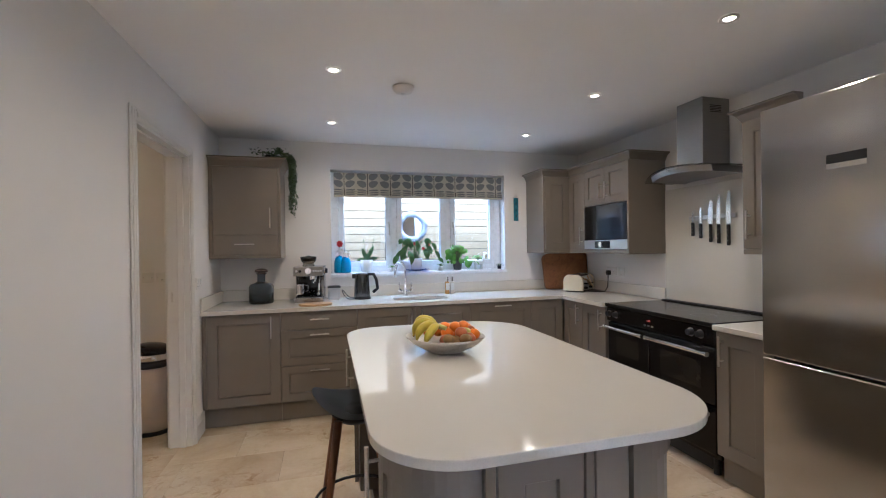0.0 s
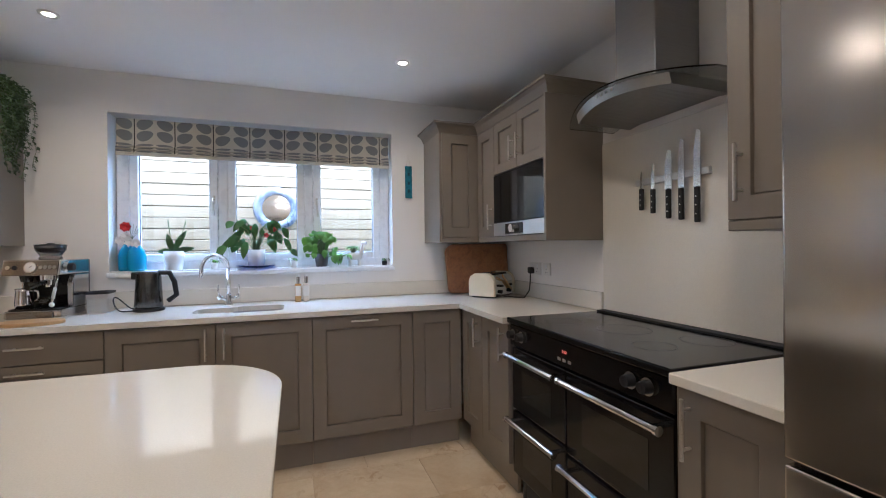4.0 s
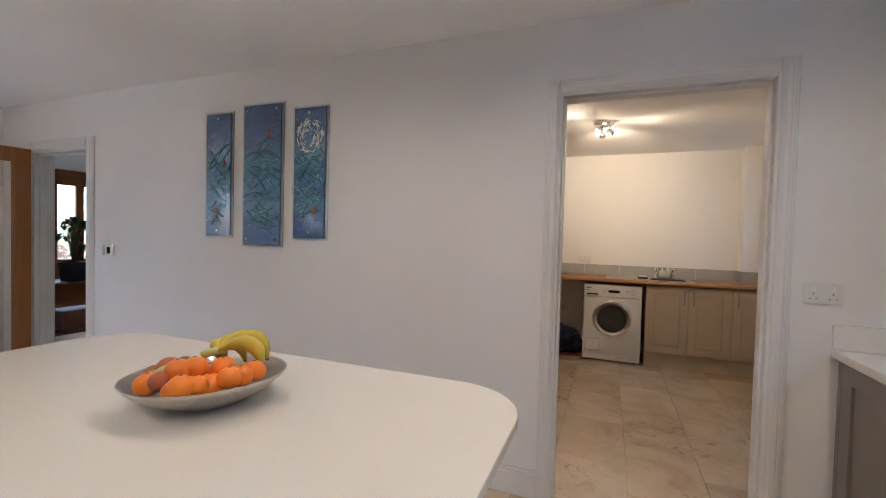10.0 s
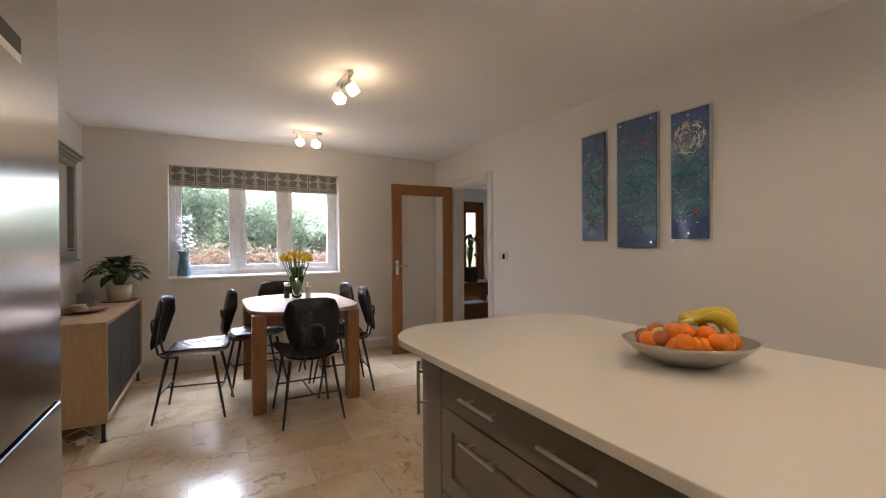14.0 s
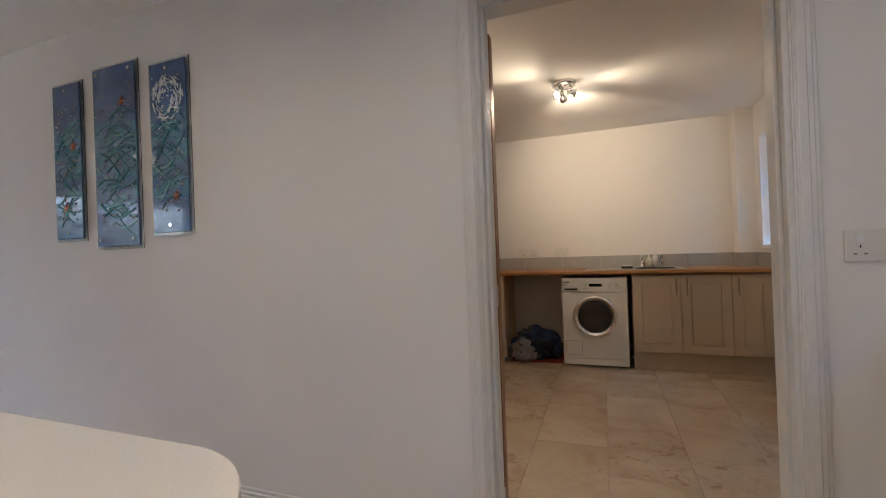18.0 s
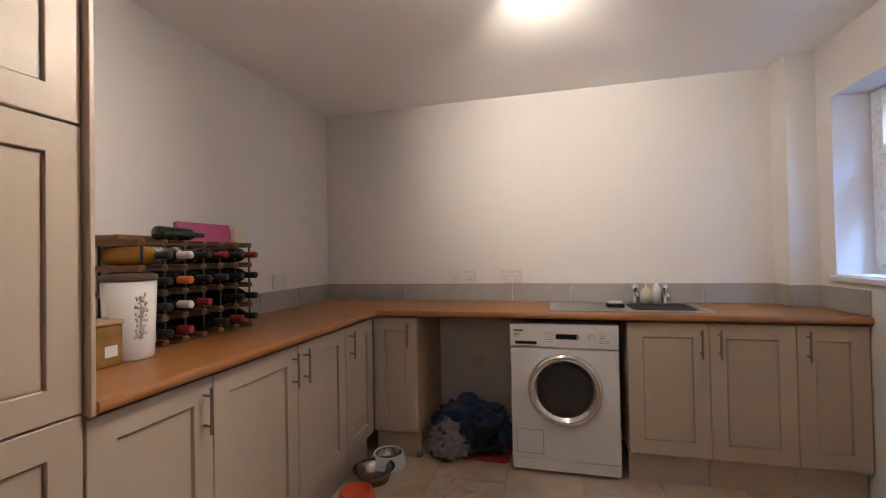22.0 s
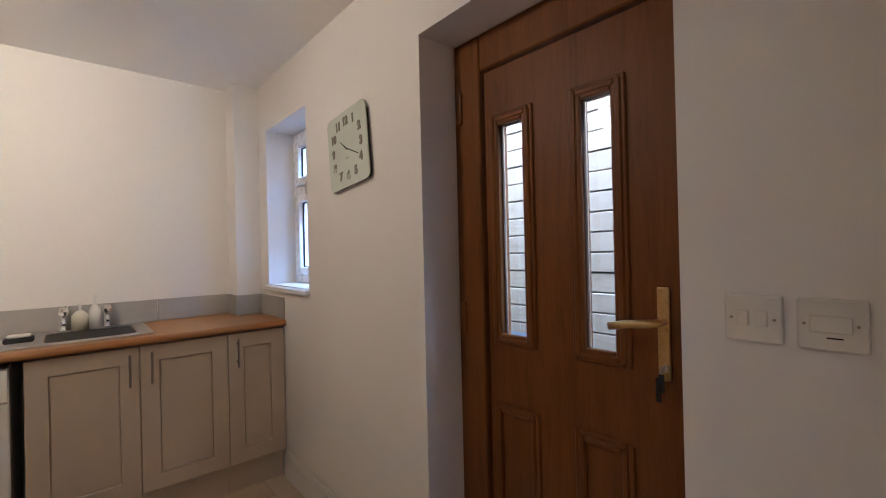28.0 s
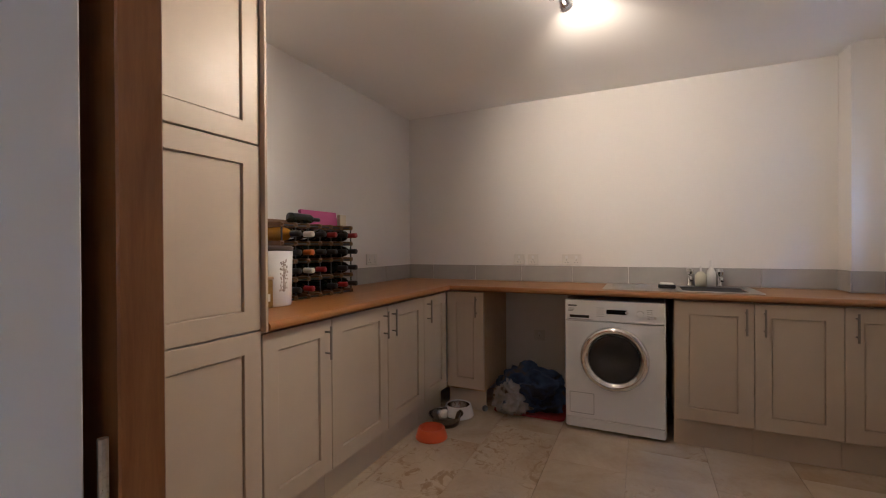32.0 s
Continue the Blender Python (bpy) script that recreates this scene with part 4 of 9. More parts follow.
tap = thing("kitchen_tap", (0.748, 4.078, ZW1), "chrome swan-neck mixer tap with two levers", "tap")
bm = bmesh.new()
lathe(bm, [(0.0, 0), (0.028, 0), (0.028, 0.008), (0.02, 0.014), (0.018, 0.06), (0.014, 0.075), (0.0, 0.08)], 20, Matrix.Translation((0.748, 4.078, ZW1)))
part("base", bm, M["chrome"], tap)
bm = bmesh.new()
arc = [(0.748, 4.078, ZW1 + 0.06), (0.748, 4.078, 1.15)]
for a in range(0, 181, 15):
    c = math.cos(radians(a))
    arc.append((0.748 - 0.062 + 0.062 * c, 4.078 - 0.085 + 0.085 * c, 1.15 + 0.088 * math.sin(radians(a))))
arc.append((0.622, 3.902, 1.105))
tube(bm, arc, 0.0115, 14)
part("spout", bm, M["chrome"], tap)
for s in (-1, 1):
    bm = bmesh.new()
    tube(bm, [(0.748, 4.078, ZW1 + 0.03), (0.748 + s * 0.045, 4.073, ZW1 + 0.055)], 0.011, 10)
    cyl(bm, (0.748 + s * 0.045, 4.073, ZW1 + 0.045), (0.748 + s * 0.06, 4.071, ZW1 + 0.065), 0.016, n=14)
    tube(bm, [(0.748 + s * 0.058, 4.071, ZW1 + 0.06), (0.748 + s * 0.062, 4.071, ZW1 + 0.135)], 0.006, 8)
    part("lever", bm, M["chrome"], tap)


# wall cabinets
def crown(root, pts, z0, z1, flare, mat, closed=False):
    """A flared cornice along plan points (outer face at z0), leaning out by flare; outward is to the right of travel."""
    bm = bmesh.new()
    n = len(pts)
    outs = []
    for i in range(n):
        ds = []
        if i > 0:
            ds.append((Vector(pts[i]) - Vector(pts[i - 1])).normalized())
        if i < n - 1:
            ds.append((Vector(pts[i + 1]) - Vector(pts[i])).normalized())
        ns = [Vector((d.y, -d.x)) for d in ds]
        o = sum(ns, Vector((0, 0)))
        o = o / max(1e-6, o.dot(ns[0]))
        outs.append(o)
    prof = [(0.0, z0), (0.006, z0 + 0.012), (flare * 0.45, z0 + (z1 - z0) * 0.6), (flare * 0.8, z1 - 0.014), (flare, z1 - 0.012), (flare, z1), (-0.02, z1), (-0.02, z0)]
    rings = []
    for p, o in zip(pts, outs):
        rings.append([bm.verts.new((p[0] + o.x * d, p[1] + o.y * d, z)) for d, z in prof])
    for a, b in zip(rings, rings[1:]):
        for k in range(len(prof)):
            j = (k + 1) % len(prof)
            bm.faces.new((a[k], a[j], b[j], b[k]))
    bm.faces.new(rings[0])
    bm.faces.new(rings[-1][::-1])
    return part("cornice", bm, mat, root)


wl = thing("wall_cabinet", (-0.65, 4.0, 1.306), "taupe wall cabinet housing the boiler beside the window", "cabinet")
part("body", B(-0.916, 3.84, 1.31, -0.379, 4.216, 2.09), M["cab"], wl)
part("side_panel", B(-0.380, 3.82, 1.306, -0.362, 4.216, 2.085, bev=0.002), M["cab"], wl)
part("stile", B(-0.916, 3.82, 1.306, -0.888, 3.84, 2.085, bev=0.002), M["cab"], wl)
part("pelmet", B(-0.888, 3.82, 1.306, -0.382, 3.84, 1.336, bev=0.002), M["cab"], wl)
d = part("door", B(-0.885, 3.819, 1.505, -0.384, 3.8395, 2.07, bev=0.002), M["cab"], wl)
bm = bmesh.new()
bar_handle(bm, (-0.445, 1.645), 0.17, True)
bm.transform(Matrix.Translation((0, 3.819, 0)))
part("handle", bm, M["nickel"], d, "satin metal bar handle")
d = part("drawer_front", B(-0.885, 3.819, 1.34, -0.384, 3.8395, 1.501, bev=0.002), M["cab"], wl)
bm = bmesh.new()
bar_handle(bm, (-0.645, 1.425), 0.15, False)
bm.transform(Matrix.Translation((0, 3.819, 0)))
part("handle", bm, M["nickel"], d)
crown(wl, [(-0.916, 3.82), (-0.362, 3.82), (-0.362, 4.216)], 2.075, 2.15, 0.05, M["cab"])

WZ0, WZ1 = 1.342, 2.08
wr = thing("wall_cabinet", (2.3, 4.0, 1.305), "taupe corner wall cabinet with framed doors", "cabinet", "right-hand wall cabinets")
part("body", B(2.146, 3.86, 1.31, XE - 0.004, 4.216, 2.09), M["cab"], wr)
part("side_panel", B(2.125, 3.84, 1.306, 2.144, 4.216, 2.085, bev=0.002), M["cab"], wr)
bm = shaker(0.272, WZ1 - WZ0)
bm.transform(Matrix.Translation((2.147, 3.839, WZ0)))
part("door", bm, M["cab"], wr)
bm = shaker(0.264, WZ1 - WZ0)
bm.transform(turned(2.42, 3.838, WZ0, "-x"))
d = part("door", bm, M["cab"], wr)
bm = bmesh.new()
bar_handle(bm, (0.225, 0.13), 0.17, True)
bm.transform(turned(2.42, 3.838, WZ0, "-x"))
part("handle", bm, M["nickel"], d)
part("body_side", B(2.442, 3.575, 1.31, XE - 0.004, 3.858, 2.09), M["cab"], wr)
part("pelmet", B(2.144, 3.84, 1.306, 2.44, 3.859, 1.339, bev=0.002), M["cab"], wr)
part("pelmet", B(2.42, 2.953, 1.306, 2.439, 3.839, 1.339, bev=0.002), M["cab"], wr)
crown(wr, [(2.125, 4.216), (2.125, 3.84), (2.42, 3.84), (2.42, 2.93), (XE - 0.004, 2.93)], 2.083, 2.152, 0.05, M["cab"])

wm2 = thing("microwave_cabinet", (2.6, 3.28, 1.305), "taupe wall cabinet above and around the microwave", "cabinet", "right-hand wall cabinets")
part("body", B(2.442, 2.953, 1.748, XE - 0.004, 3.572, 2.09), M["cab"], wm2)
part("shelf", B(2.442, 2.953, 1.31, XE - 0.004, 3.572, 1.339), M["cab"], wm2)
part("end_panel", B(2.405, 2.931, 1.302, XE - 0.004, 2.952, 2.083, bev=0.002), M["cab"], wm2, "plain taupe end panel")
for k in (0, 1):
    T = turned(2.42, 3.570 - k * 0.307, 1.75, "-x")
    bm = shaker(0.304, WZ1 - 1.75, rail=0.06)
    bm.transform(T)
    d = part("door", bm, M["cab"], wm2)
    bm = bmesh.new()
    bar_handle(bm, (0.265 if k == 0 else 0.04, 0.12), 0.15, True)
    bm.transform(T)
    part("handle", bm, M["nickel"], d)

mw = thing("microwave", (2.43, 3.28, 1.342), "built-in microwave with black glass door and steel panel", "microwave")
part("case", B(2.432, 2.957, 1.342, XE - 0.05, 3.566, 1.744), M["blackm"], mw)
M["ovenglass"] = plain("black_oven_glass", (0.006, 0.006, 0.007), 0.06, relief=0, spec=0.3)
part("door_glass", B(2.412, 2.957, 1.428, 2.431, 3.566, 1.741, bev=0.003), M["ovenglass"], mw, "glossy black glass door")
part("control_panel", B(2.411, 2.957, 1.343, 2.431, 3.566, 1.425, bev=0.002), M["steel"], mw, "steel control strip")
part("display", B(2.4095, 3.18, 1.352, 2.4112, 3.40, 1.416), M["ovenglass"], mw)
bm = bmesh.new()
cyl(bm, (2.411, 3.29, 1.384), (2.385, 3.29, 1.384), 0.026, 0.024, n=24)
part("dial", bm, M["chrome"], mw)

wf = thing("wall_cabinet", (2.6, 1.79, 1.31), "narrow taupe wall cabinet beside the fridge", "cabinet", "right-hand wall cabinets")
part("body", B(2.442, 1.622, 1.312, XE - 0.004, 1.95, 2.11), M["cab"], wf)
bm = shaker(0.326, 2.10 - 1.345)
T = turned(2.42, 1.95, 1.345, "-x")
bm.transform(T)
d = part("door", bm, M["cab"], wf)
bm = bmesh.new()
bar_handle(bm, (0.045, 0.14), 0.17, True)
bm.transform(T)
part("handle", bm, M["nickel"], d)
part("pelmet", B(2.42, 1.622, 1.312, 2.44, 1.95, 1.342, bev=0.002), M["cab"], wf)
crown(wf, [(XE - 0.004, 1.952), (2.42, 1.952), (2.42, 1.622)], 2.10, 2.17, 0.05, M["cab"])

# cooker hood
M["hoodsteel"] = brushed("hood_steel", (0.36, 0.355, 0.35), 0.3)
hood = thing("cooker_hood", (2.6, 2.447, 1.86), "steel chimney cooker hood with curved glass canopy", "cooker hood")
part("chimney", B(2.535, 2.335, 1.915, XE - 0.003, 2.56, CEIL - 0.002, bev=0.004), M["hoodsteel"], hood)
bm = bmesh.new()
for k in range(5):
    box(bm, 2.60, 2.332, 2.30 + k * 0.011, 2.70, 2.336, 2.305 + k * 0.011)
part("vent_slots", bm, M["dark"], hood)


def hood_x(s):
    return 2.36 + 0.14 * s * s


bm = bmesh.new()
rows = []
for i in range(25):
    s = -1 + i / 12
    y, z = 2.447 + 0.405 * s, 1.922 - 0.052 * s * s
    rows.append([(hood_x(s), y, z), (XE - 0.004, y, z), (XE - 0.004, y, z + 0.006), (hood_x(s), y, z + 0.006)])
rv = [[bm.verts.new(p) for p in r] for r in rows]
for a, b in zip(rv, rv[1:]):
    for k in range(4):
        f = bm.faces.new((a[k], a[(k + 1) % 4], b[(k + 1) % 4], b[k]))
bm.faces.new(rv[0])
bm.faces.new(rv[-1][::-1])
part("glass_canopy", bm, glass("hood_glass", (0.80, 0.84, 0.83), 0.05), hood, "curved clear glass canopy")
bm = bmesh.new()
rows = []
for i in range(17):
    s = (-1 + i / 8) * 0.66
    y, z = 2.447 + 0.405 * s, 1.92 - 0.052 * s * s
    rows.append([(hood_x(s) + 0.018, y, z - 0.002), (hood_x(s) + 0.03, y, z - 0.042), (XE - 0.02, y, min(z - 0.045, 1.862)), (XE - 0.02, y, z - 0.002)])
rv = [[bm.verts.new(p) for p in r] for r in rows]
for a, b in zip(rv, rv[1:]):
    for k in range(4):
        bm.faces.new((a[k], a[(k + 1) % 4], b[(k + 1) % 4], b[k]))
bm.faces.new(rv[0])
bm.faces.new(rv[-1][::-1])
part("canopy_body", bm, M["hoodsteel"], hood, "brushed steel canopy with filters")
for k in range(4):
    bm = bmesh.new()
    cyl(bm, (hood_x(0.05) + 0.020, 2.40 + k * 0.03, 1.902), (hood_x(0.05) + 0.012, 2.40 + k * 0.03, 1.902), 0.006, n=10)
    part("button", bm, M["chrome"], hood)

# range cooker
CY0, CY1 = 1.938, 2.935
ck = thing("range_cooker", (2.5, 2.46, 0), "black range cooker with chrome rails and ceramic hob", "cooker")
part("body", B(2.222, CY0, 0.10, XE - 0.02, CY1, 0.885, bev=0.004), M["black"], ck)
part("hob", B(2.17, CY0 - 0.002, 0.886, XE - 0.016, CY1 + 0.002, 0.914, bev=0.006, seg=2), M["black"], ck, "smooth black ceramic hob")
part("hob_rim", B(XE - 0.075, CY0 + 0.02, 0.9145, XE - 0.018, CY1 - 0.02, 0.924, bev=0.003), M["blackm"], ck)
hob_grey = plain("hob_mark_grey", (0.08, 0.08, 0.085), 0.3)
for hx, hy, r in ((2.36, 2.72, 0.09), (2.60, 2.74, 0.075), (2.48, 2.46, 0.11), (2.36, 2.18, 0.075), (2.60, 2.17, 0.09)):
    bm = bmesh.new()
    for a in range(36):
        t0, t1 = 2 * math.pi * a / 36, 2 * math.pi * (a + 1) / 36
        q = [(hx + rr * math.cos(t), hy + rr * math.sin(t), 0.9146) for rr, t in ((r, t0), (r, t1), (r - 0.003, t1), (r - 0.003, t0))]
        bm.faces.new([bm.verts.new(p) for p in q])
    part("ring_mark", bm, hob_grey, ck)
part("control_fascia", B(2.186, CY0 + 0.003, 0.775, 2.222, CY1 - 0.003, 0.884, bev=0.006), M["black"], ck)
CM = 2.478
DOORS = [("oven_door", CY0 + 0.008, CM - 0.004, 0.425, 0.765), ("oven_door", CM + 0.004, CY1 - 0.008, 0.455, 0.765), ("oven_door", CM + 0.004, CY1 - 0.008, 0.13, 0.445), ("storage_drawer", CY0 + 0.008, CM - 0.004, 0.13, 0.415)]
M["ovenglass"] = plain("smoked_oven_glass", (0.02, 0.018, 0.016), 0.06, relief=0, vary=0.1)
for nm, a, b, z0, z1 in DOORS:
    d = part(nm, B(2.196, a, z0, 2.221, b, z1, bev=0.006, seg=2), M["black"], ck)
    if nm == "oven_door" and (z0, a) != (0.455, CM + 0.004):
        part("window", B(2.1945, a + 0.10, z0 + 0.075, 2.1962, b - 0.10, z1 - 0.10, bev=0.0005), M["ovenglass"], d, "smoked glass window")
    elif nm == "oven_door":
        part("window", B(2.1945, a + 0.10, z0 + 0.07, 2.1962, b - 0.10, z1 - 0.10, bev=0.0005), M["ovenglass"], d)
    bm = bmesh.new()
    cyl(bm, (2.148, a + 0.02, z1 - 0.035), (2.148, b - 0.02, z1 - 0.035), 0.0125, n=16)
    for y in (a + 0.045, b - 0.045):
        cyl(bm, (2.148, y, z1 - 0.035), (2.197, y, z1 - 0.035), 0.009, n=12)
    for y in (a + 0.018, b - 0.018):
        cyl(bm, (2.148, y - 0.006, z1 - 0.035), (2.148, y + 0.006, z1 - 0.035), 0.016, n=16)
    part("rail_handle", bm, M["chrome"], d, "chrome rail handle")
for y in (2.885, 2.805, 2.10, 2.03):
    bm = bmesh.new()
    cyl(bm, (2.187, y, 0.835), (2.176, y, 0.835), 0.028, n=24)
    k = part("knob", bm, M["chrome"], ck, "chrome-ringed control knob")
    bm = bmesh.new()
    cyl(bm, (2.176, y, 0.835), (2.15, y, 0.835), 0.021, 0.019, n=24)
    box(bm, 2.146, y - 0.003, 0.82, 2.152, y + 0.003, 0.852, bev=0.001)
    part("knob_grip", bm, M["blackm"], k)
M["red_digit"] = glow("red_digits", (1.0, 0.06, 0.02), 0.12)


def letters(text, size, m, mat, name, parent=None, depth=0.0006, align='CENTER', bold=0.0):
    cu = bpy.data.curves.new(name, 'FONT')
    cu.body, cu.size, cu.extrude, cu.align_x, cu.align_y = text, size, depth, align, 'CENTER'
    cu.offset = bold
    tmp = bpy.data.objects.new(name, cu)
    scene.collection.objects.link(tmp)
    bpy.context.view_layer.update()
    me = bpy.data.meshes.new_from_object(tmp.evaluated_get(bpy.context.evaluated_depsgraph_get()))
    bpy.data.objects.remove(tmp)
    bm = bmesh.new()
    bm.from_mesh(me)
    bpy.data.meshes.remove(me)
    bm.transform(m)
    return part(name, bm, mat, parent)


FACE_W = Matrix(((0, 0, -1, 0), (-1, 0, 0, 0), (0, 1, 0, 0), (0, 0, 0, 1)))     # reads when looking along +x
letters("1:10", 0.019, Matrix.Translation((2.1852, 2.47, 0.84)) @ FACE_W, M["red_digit"], "clock_digits", ck)
bm = bmesh.new()
for k in range(3):
    box(bm, 2.1848, 2.425 + k * 0.035, 0.80, 2.1858, 2.445 + k * 0.035, 0.812)
part("clock_buttons", bm, M["nickel"], ck)
for y in (CY0 + 0.05, CY1 - 0.05):
    for x in (2.25, 2.7):
        bm = bmesh.new()
        cyl(bm, (x, y, 0.0), (x, y, 0.10), 0.02, n=14)
        part("foot", bm, M["blackm"], ck)
part("toe_panel", B(2.235, CY0 + 0.07, 0.02, 2.25, CY1 - 0.07, 0.10), M["blackm"], ck)

# fridge freezer
fr = thing("fridge_freezer", (2.45, 1.25, 0), "tall brushed-steel fridge freezer with grey sides", "fridge")
M["fgrey"] = plain("grey_fridge_side", (0.155, 0.16, 0.17), 0.42, vary=0.03)
M["fsteel"] = plain("fridge_steel", (0.52, 0.505, 0.485), 0.17, 1.0, 0.01, relief=0, uneven=0.008)
part("body", B(2.20, 0.888, 0.03, 2.762, 1.612, 2.035, bev=0.004), M["fgrey"], fr, "grey painted sides")
for nm, z0, z1 in (("freezer_door", 0.07, 0.806), ("fridge_door", 0.818, 2.04)):
    d = part(nm, B(2.128, 0.886, z0, 2.19, 1.614, z1, bev=0.007, seg=3), M["fsteel"], fr, "brushed steel door")
    part("door_seal", B(2.19, 0.895, z0 + 0.008, 2.20, 1.605, z1 - 0.008), M["dark"], d)
    if nm == "fridge_door":
        part("display", B(2.1265, 1.175, 1.718, 2.1282, 1.32, 1.757, bev=0.0004), M["blackm"], d, "small black display")
        part("display_trim", B(2.1265, 1.175, 1.695, 2.1282, 1.32, 1.7165, bev=0.0004), M["nickel"], d)
part("hinge_cap", B(2.17, 0.892, 2.046, 2.25, 0.95, 2.065, bev=0.008, seg=2), M["blackm"], fr)
part("base_grille", B(2.20, 0.90, 0.003, 2.23, 1.60, 0.065, bev=0.003), M["blackm"], fr)
part("door_edge", B(2.135, 0.882, 0.807, 2.21, 0.8865, 0.817), M["chrome"], fr)

# fridge magnets
COL = {"tan": (0.45, 0.28, 0.12), "white": (0.72, 0.72, 0.7), "green": (0.28, 0.42, 0.24), "blue": (0.16, 0.30, 0.46), "gold": (0.5, 0.30, 0.06), "brown": (0.17, 0.09, 0.05)}
for k, c in COL.items():
    M["mag_" + k] = plain("magnet_" + k, c, 0.45, vary=0.25, scale=60)
MAG = [(2.475, 1.753, 0.05, 0.065, "white", 6), (2.341, 1.681, 0.035, 0.045, "gold", 8), (2.34, 1.574, 0.05, 0.034, "brown", 4), (2.671, 1.621, 0.036, 0.045, "green", 9), (2.543, 1.576, 0.034, 0.07, "white", 5), (2.667, 1.536, 0.036, 0.055, "green", 7), (2.387, 1.499, 0.045, 0.065, "blue", 4), (2.24, 1.504, 0.018, 0.022, "white", 8), (2.455, 1.52, 0.018, 0.022, "gold", 8), (2.296, 1.394, 0.045, 0.05, "tan", 4), (2.352, 1.321, 0.028, 0.035, "tan", 4), (2.43, 1.445, 0.03, 0.012, "white", 4)]
for x, z, w, h, c, n in MAG:
    out = [(w / 2 * math.cos(2 * math.pi * (i + 0.5) / n) * 1.2, h / 2 * math.sin(2 * math.pi * (i + 0.5) / n) * 1.2) for i in range(n)]
    bm = bmesh.new()
    slab(bm, out, 0, 0.006, 0.0015, 1)
    bm.transform(Matrix.Translation((x, 0.8878, z)) @ pose(0, 0, 0, 90, 0, 0) @ pose(0, 0, 0, 0, 0, (x * 977) % 20 - 10))
    mg = solo("fridge_magnet", bm, M["mag_" + c], "small " + c + " souvenir magnet on the fridge side", "magnet", "fridge magnets")
    bm = bmesh.new()
    slab(bm, [(u * 0.55, v * 0.55) for u, v in out], 0.006, 0.008, 0.0006, 1)
    bm.transform(Matrix.Translation((x, 0.8878, z)) @ pose(0, 0, 0, 90, 0, 0) @ pose(0, 0, 0, 0, 0, (x * 977) % 20 - 10))
    part("raised_picture", bm, M["mag_" + ("blue" if c in ("white", "tan") else "white")], mg)

# word sign on the fridge
sg = thing("word_sign", (2.5, 0.93, 2.036), "small wooden block sign with raised white letters", "sign")
part("block", B(2.40, 0.925, 2.0365, 2.62, 0.975, 2.135, bev=0.003), plain("dark_stained_block", (0.05, 0.03, 0.02), 0.6), sg)
FACE_S = pose(0, 0, 0, 90, 0, 0)    # reads when looking along +y
letters("HOME", 0.085, Matrix.Translation((2.51, 0.921, 2.088)) @ FACE_S, M["whitep"], "raised_letters", sg, 0.004)


# ---- island ----
isl = thing("kitchen_island", (0.6, 1.67, 0), "taupe island with drawers and curved corner doors", "kitchen island")
part("body", B(0.46, 1.20, 0.15, 1.035, 2.15, 0.883), M["cab"], isl)
bm = bmesh.new()
slab(bm, round_rect(0.16, 0.925, 1.035, 1.20, (0.20, 0.27, 0.001, 0.001), 8), 0.15, 0.883)
part("south_end", bm, M["cab"], isl)
bm = bmesh.new()
slab(bm, round_rect(0.16, 2.15, 1.035, 2.425, (0.001, 0.001, 0.27, 0.20), 8), 0.15, 0.883)
part("north_end", bm, M["cab"], isl)
bm = bmesh.new()
slab(bm, round_rect(0.22, 0.985, 0.985, 2.365, (0.16, 0.22, 0.22, 0.16), 8), 0.001, 0.149)
part("plinth", bm, M["cab"], isl)
# the recess under the overhang is only shaded; its darkness is painted black
part("knee_panel", B(0.445, 1.20, 0.15, 0.459, 2.15, 0.883), M["blackm"], isl, "black panel painting the shade of the knee recess behind the stool")


def arc_block(bm, cx, cy, r0, r1, a0, a1, z0, z1, n=8):
    rings = []
    for i in range(n + 1):
        a = radians(a0 + (a1 - a0) * i / n)
        rings.append([bm.verts.new((cx + r * math.cos(a), cy + r * math.sin(a), z)) for r, z in ((r0, z0), (r1, z0), (r1, z1), (r0, z1))])
    for a, b in zip(rings, rings[1:]):
        for k in range(4):
            f = bm.faces.new((a[k], a[(k + 1) % 4], b[(k + 1) % 4], b[k]))
    bm.faces.new(rings[0])
    bm.faces.new(rings[-1][::-1])


def curved_door(cx, cy, R, a0, a1, handle_at):
    bm = bmesh.new()
    d = 13
    arc_block(bm, cx, cy, R + 0.002, R + 0.012, a0, a1, ZD, 0.87)
    s = 1 if a1 > a0 else -1
    arc_block(bm, cx, cy, R + 0.0125, R + 0.022, a0, a0 + s * d, ZD, 0.87, 3)
    arc_block(bm, cx, cy, R + 0.0125, R + 0.022, a1 - s * d, a1, ZD, 0.87, 3)
    arc_block(bm, cx, cy, R + 0.0125, R + 0.022, a0 + s * d, a1 - s * d, ZD, ZD + 0.075)
    arc_block(bm, cx, cy, R + 0.0125, R + 0.022, a0 + s * d, a1 - s * d, 0.795, 0.87)
    dr = part("curved_door", bm, M["cab"], isl)
    a = radians(handle_at)
    u = Vector((math.cos(a), math.sin(a), 0))
    p = Vector((cx, cy, 0)) + u * (R + 0.055)
    bm = bmesh.new()
    cyl(bm, (p.x, p.y, 0.66), (p.x, p.y, 0.85), 0.006, n=12)
    for z in (0.70, 0.81):
        q = p - u * 0.034
        cyl(bm, (p.x, p.y, z), (q.x, q.y, z), 0.005, n=10)
    part("handle", bm, M["nickel"], dr, "satin metal bar handle")


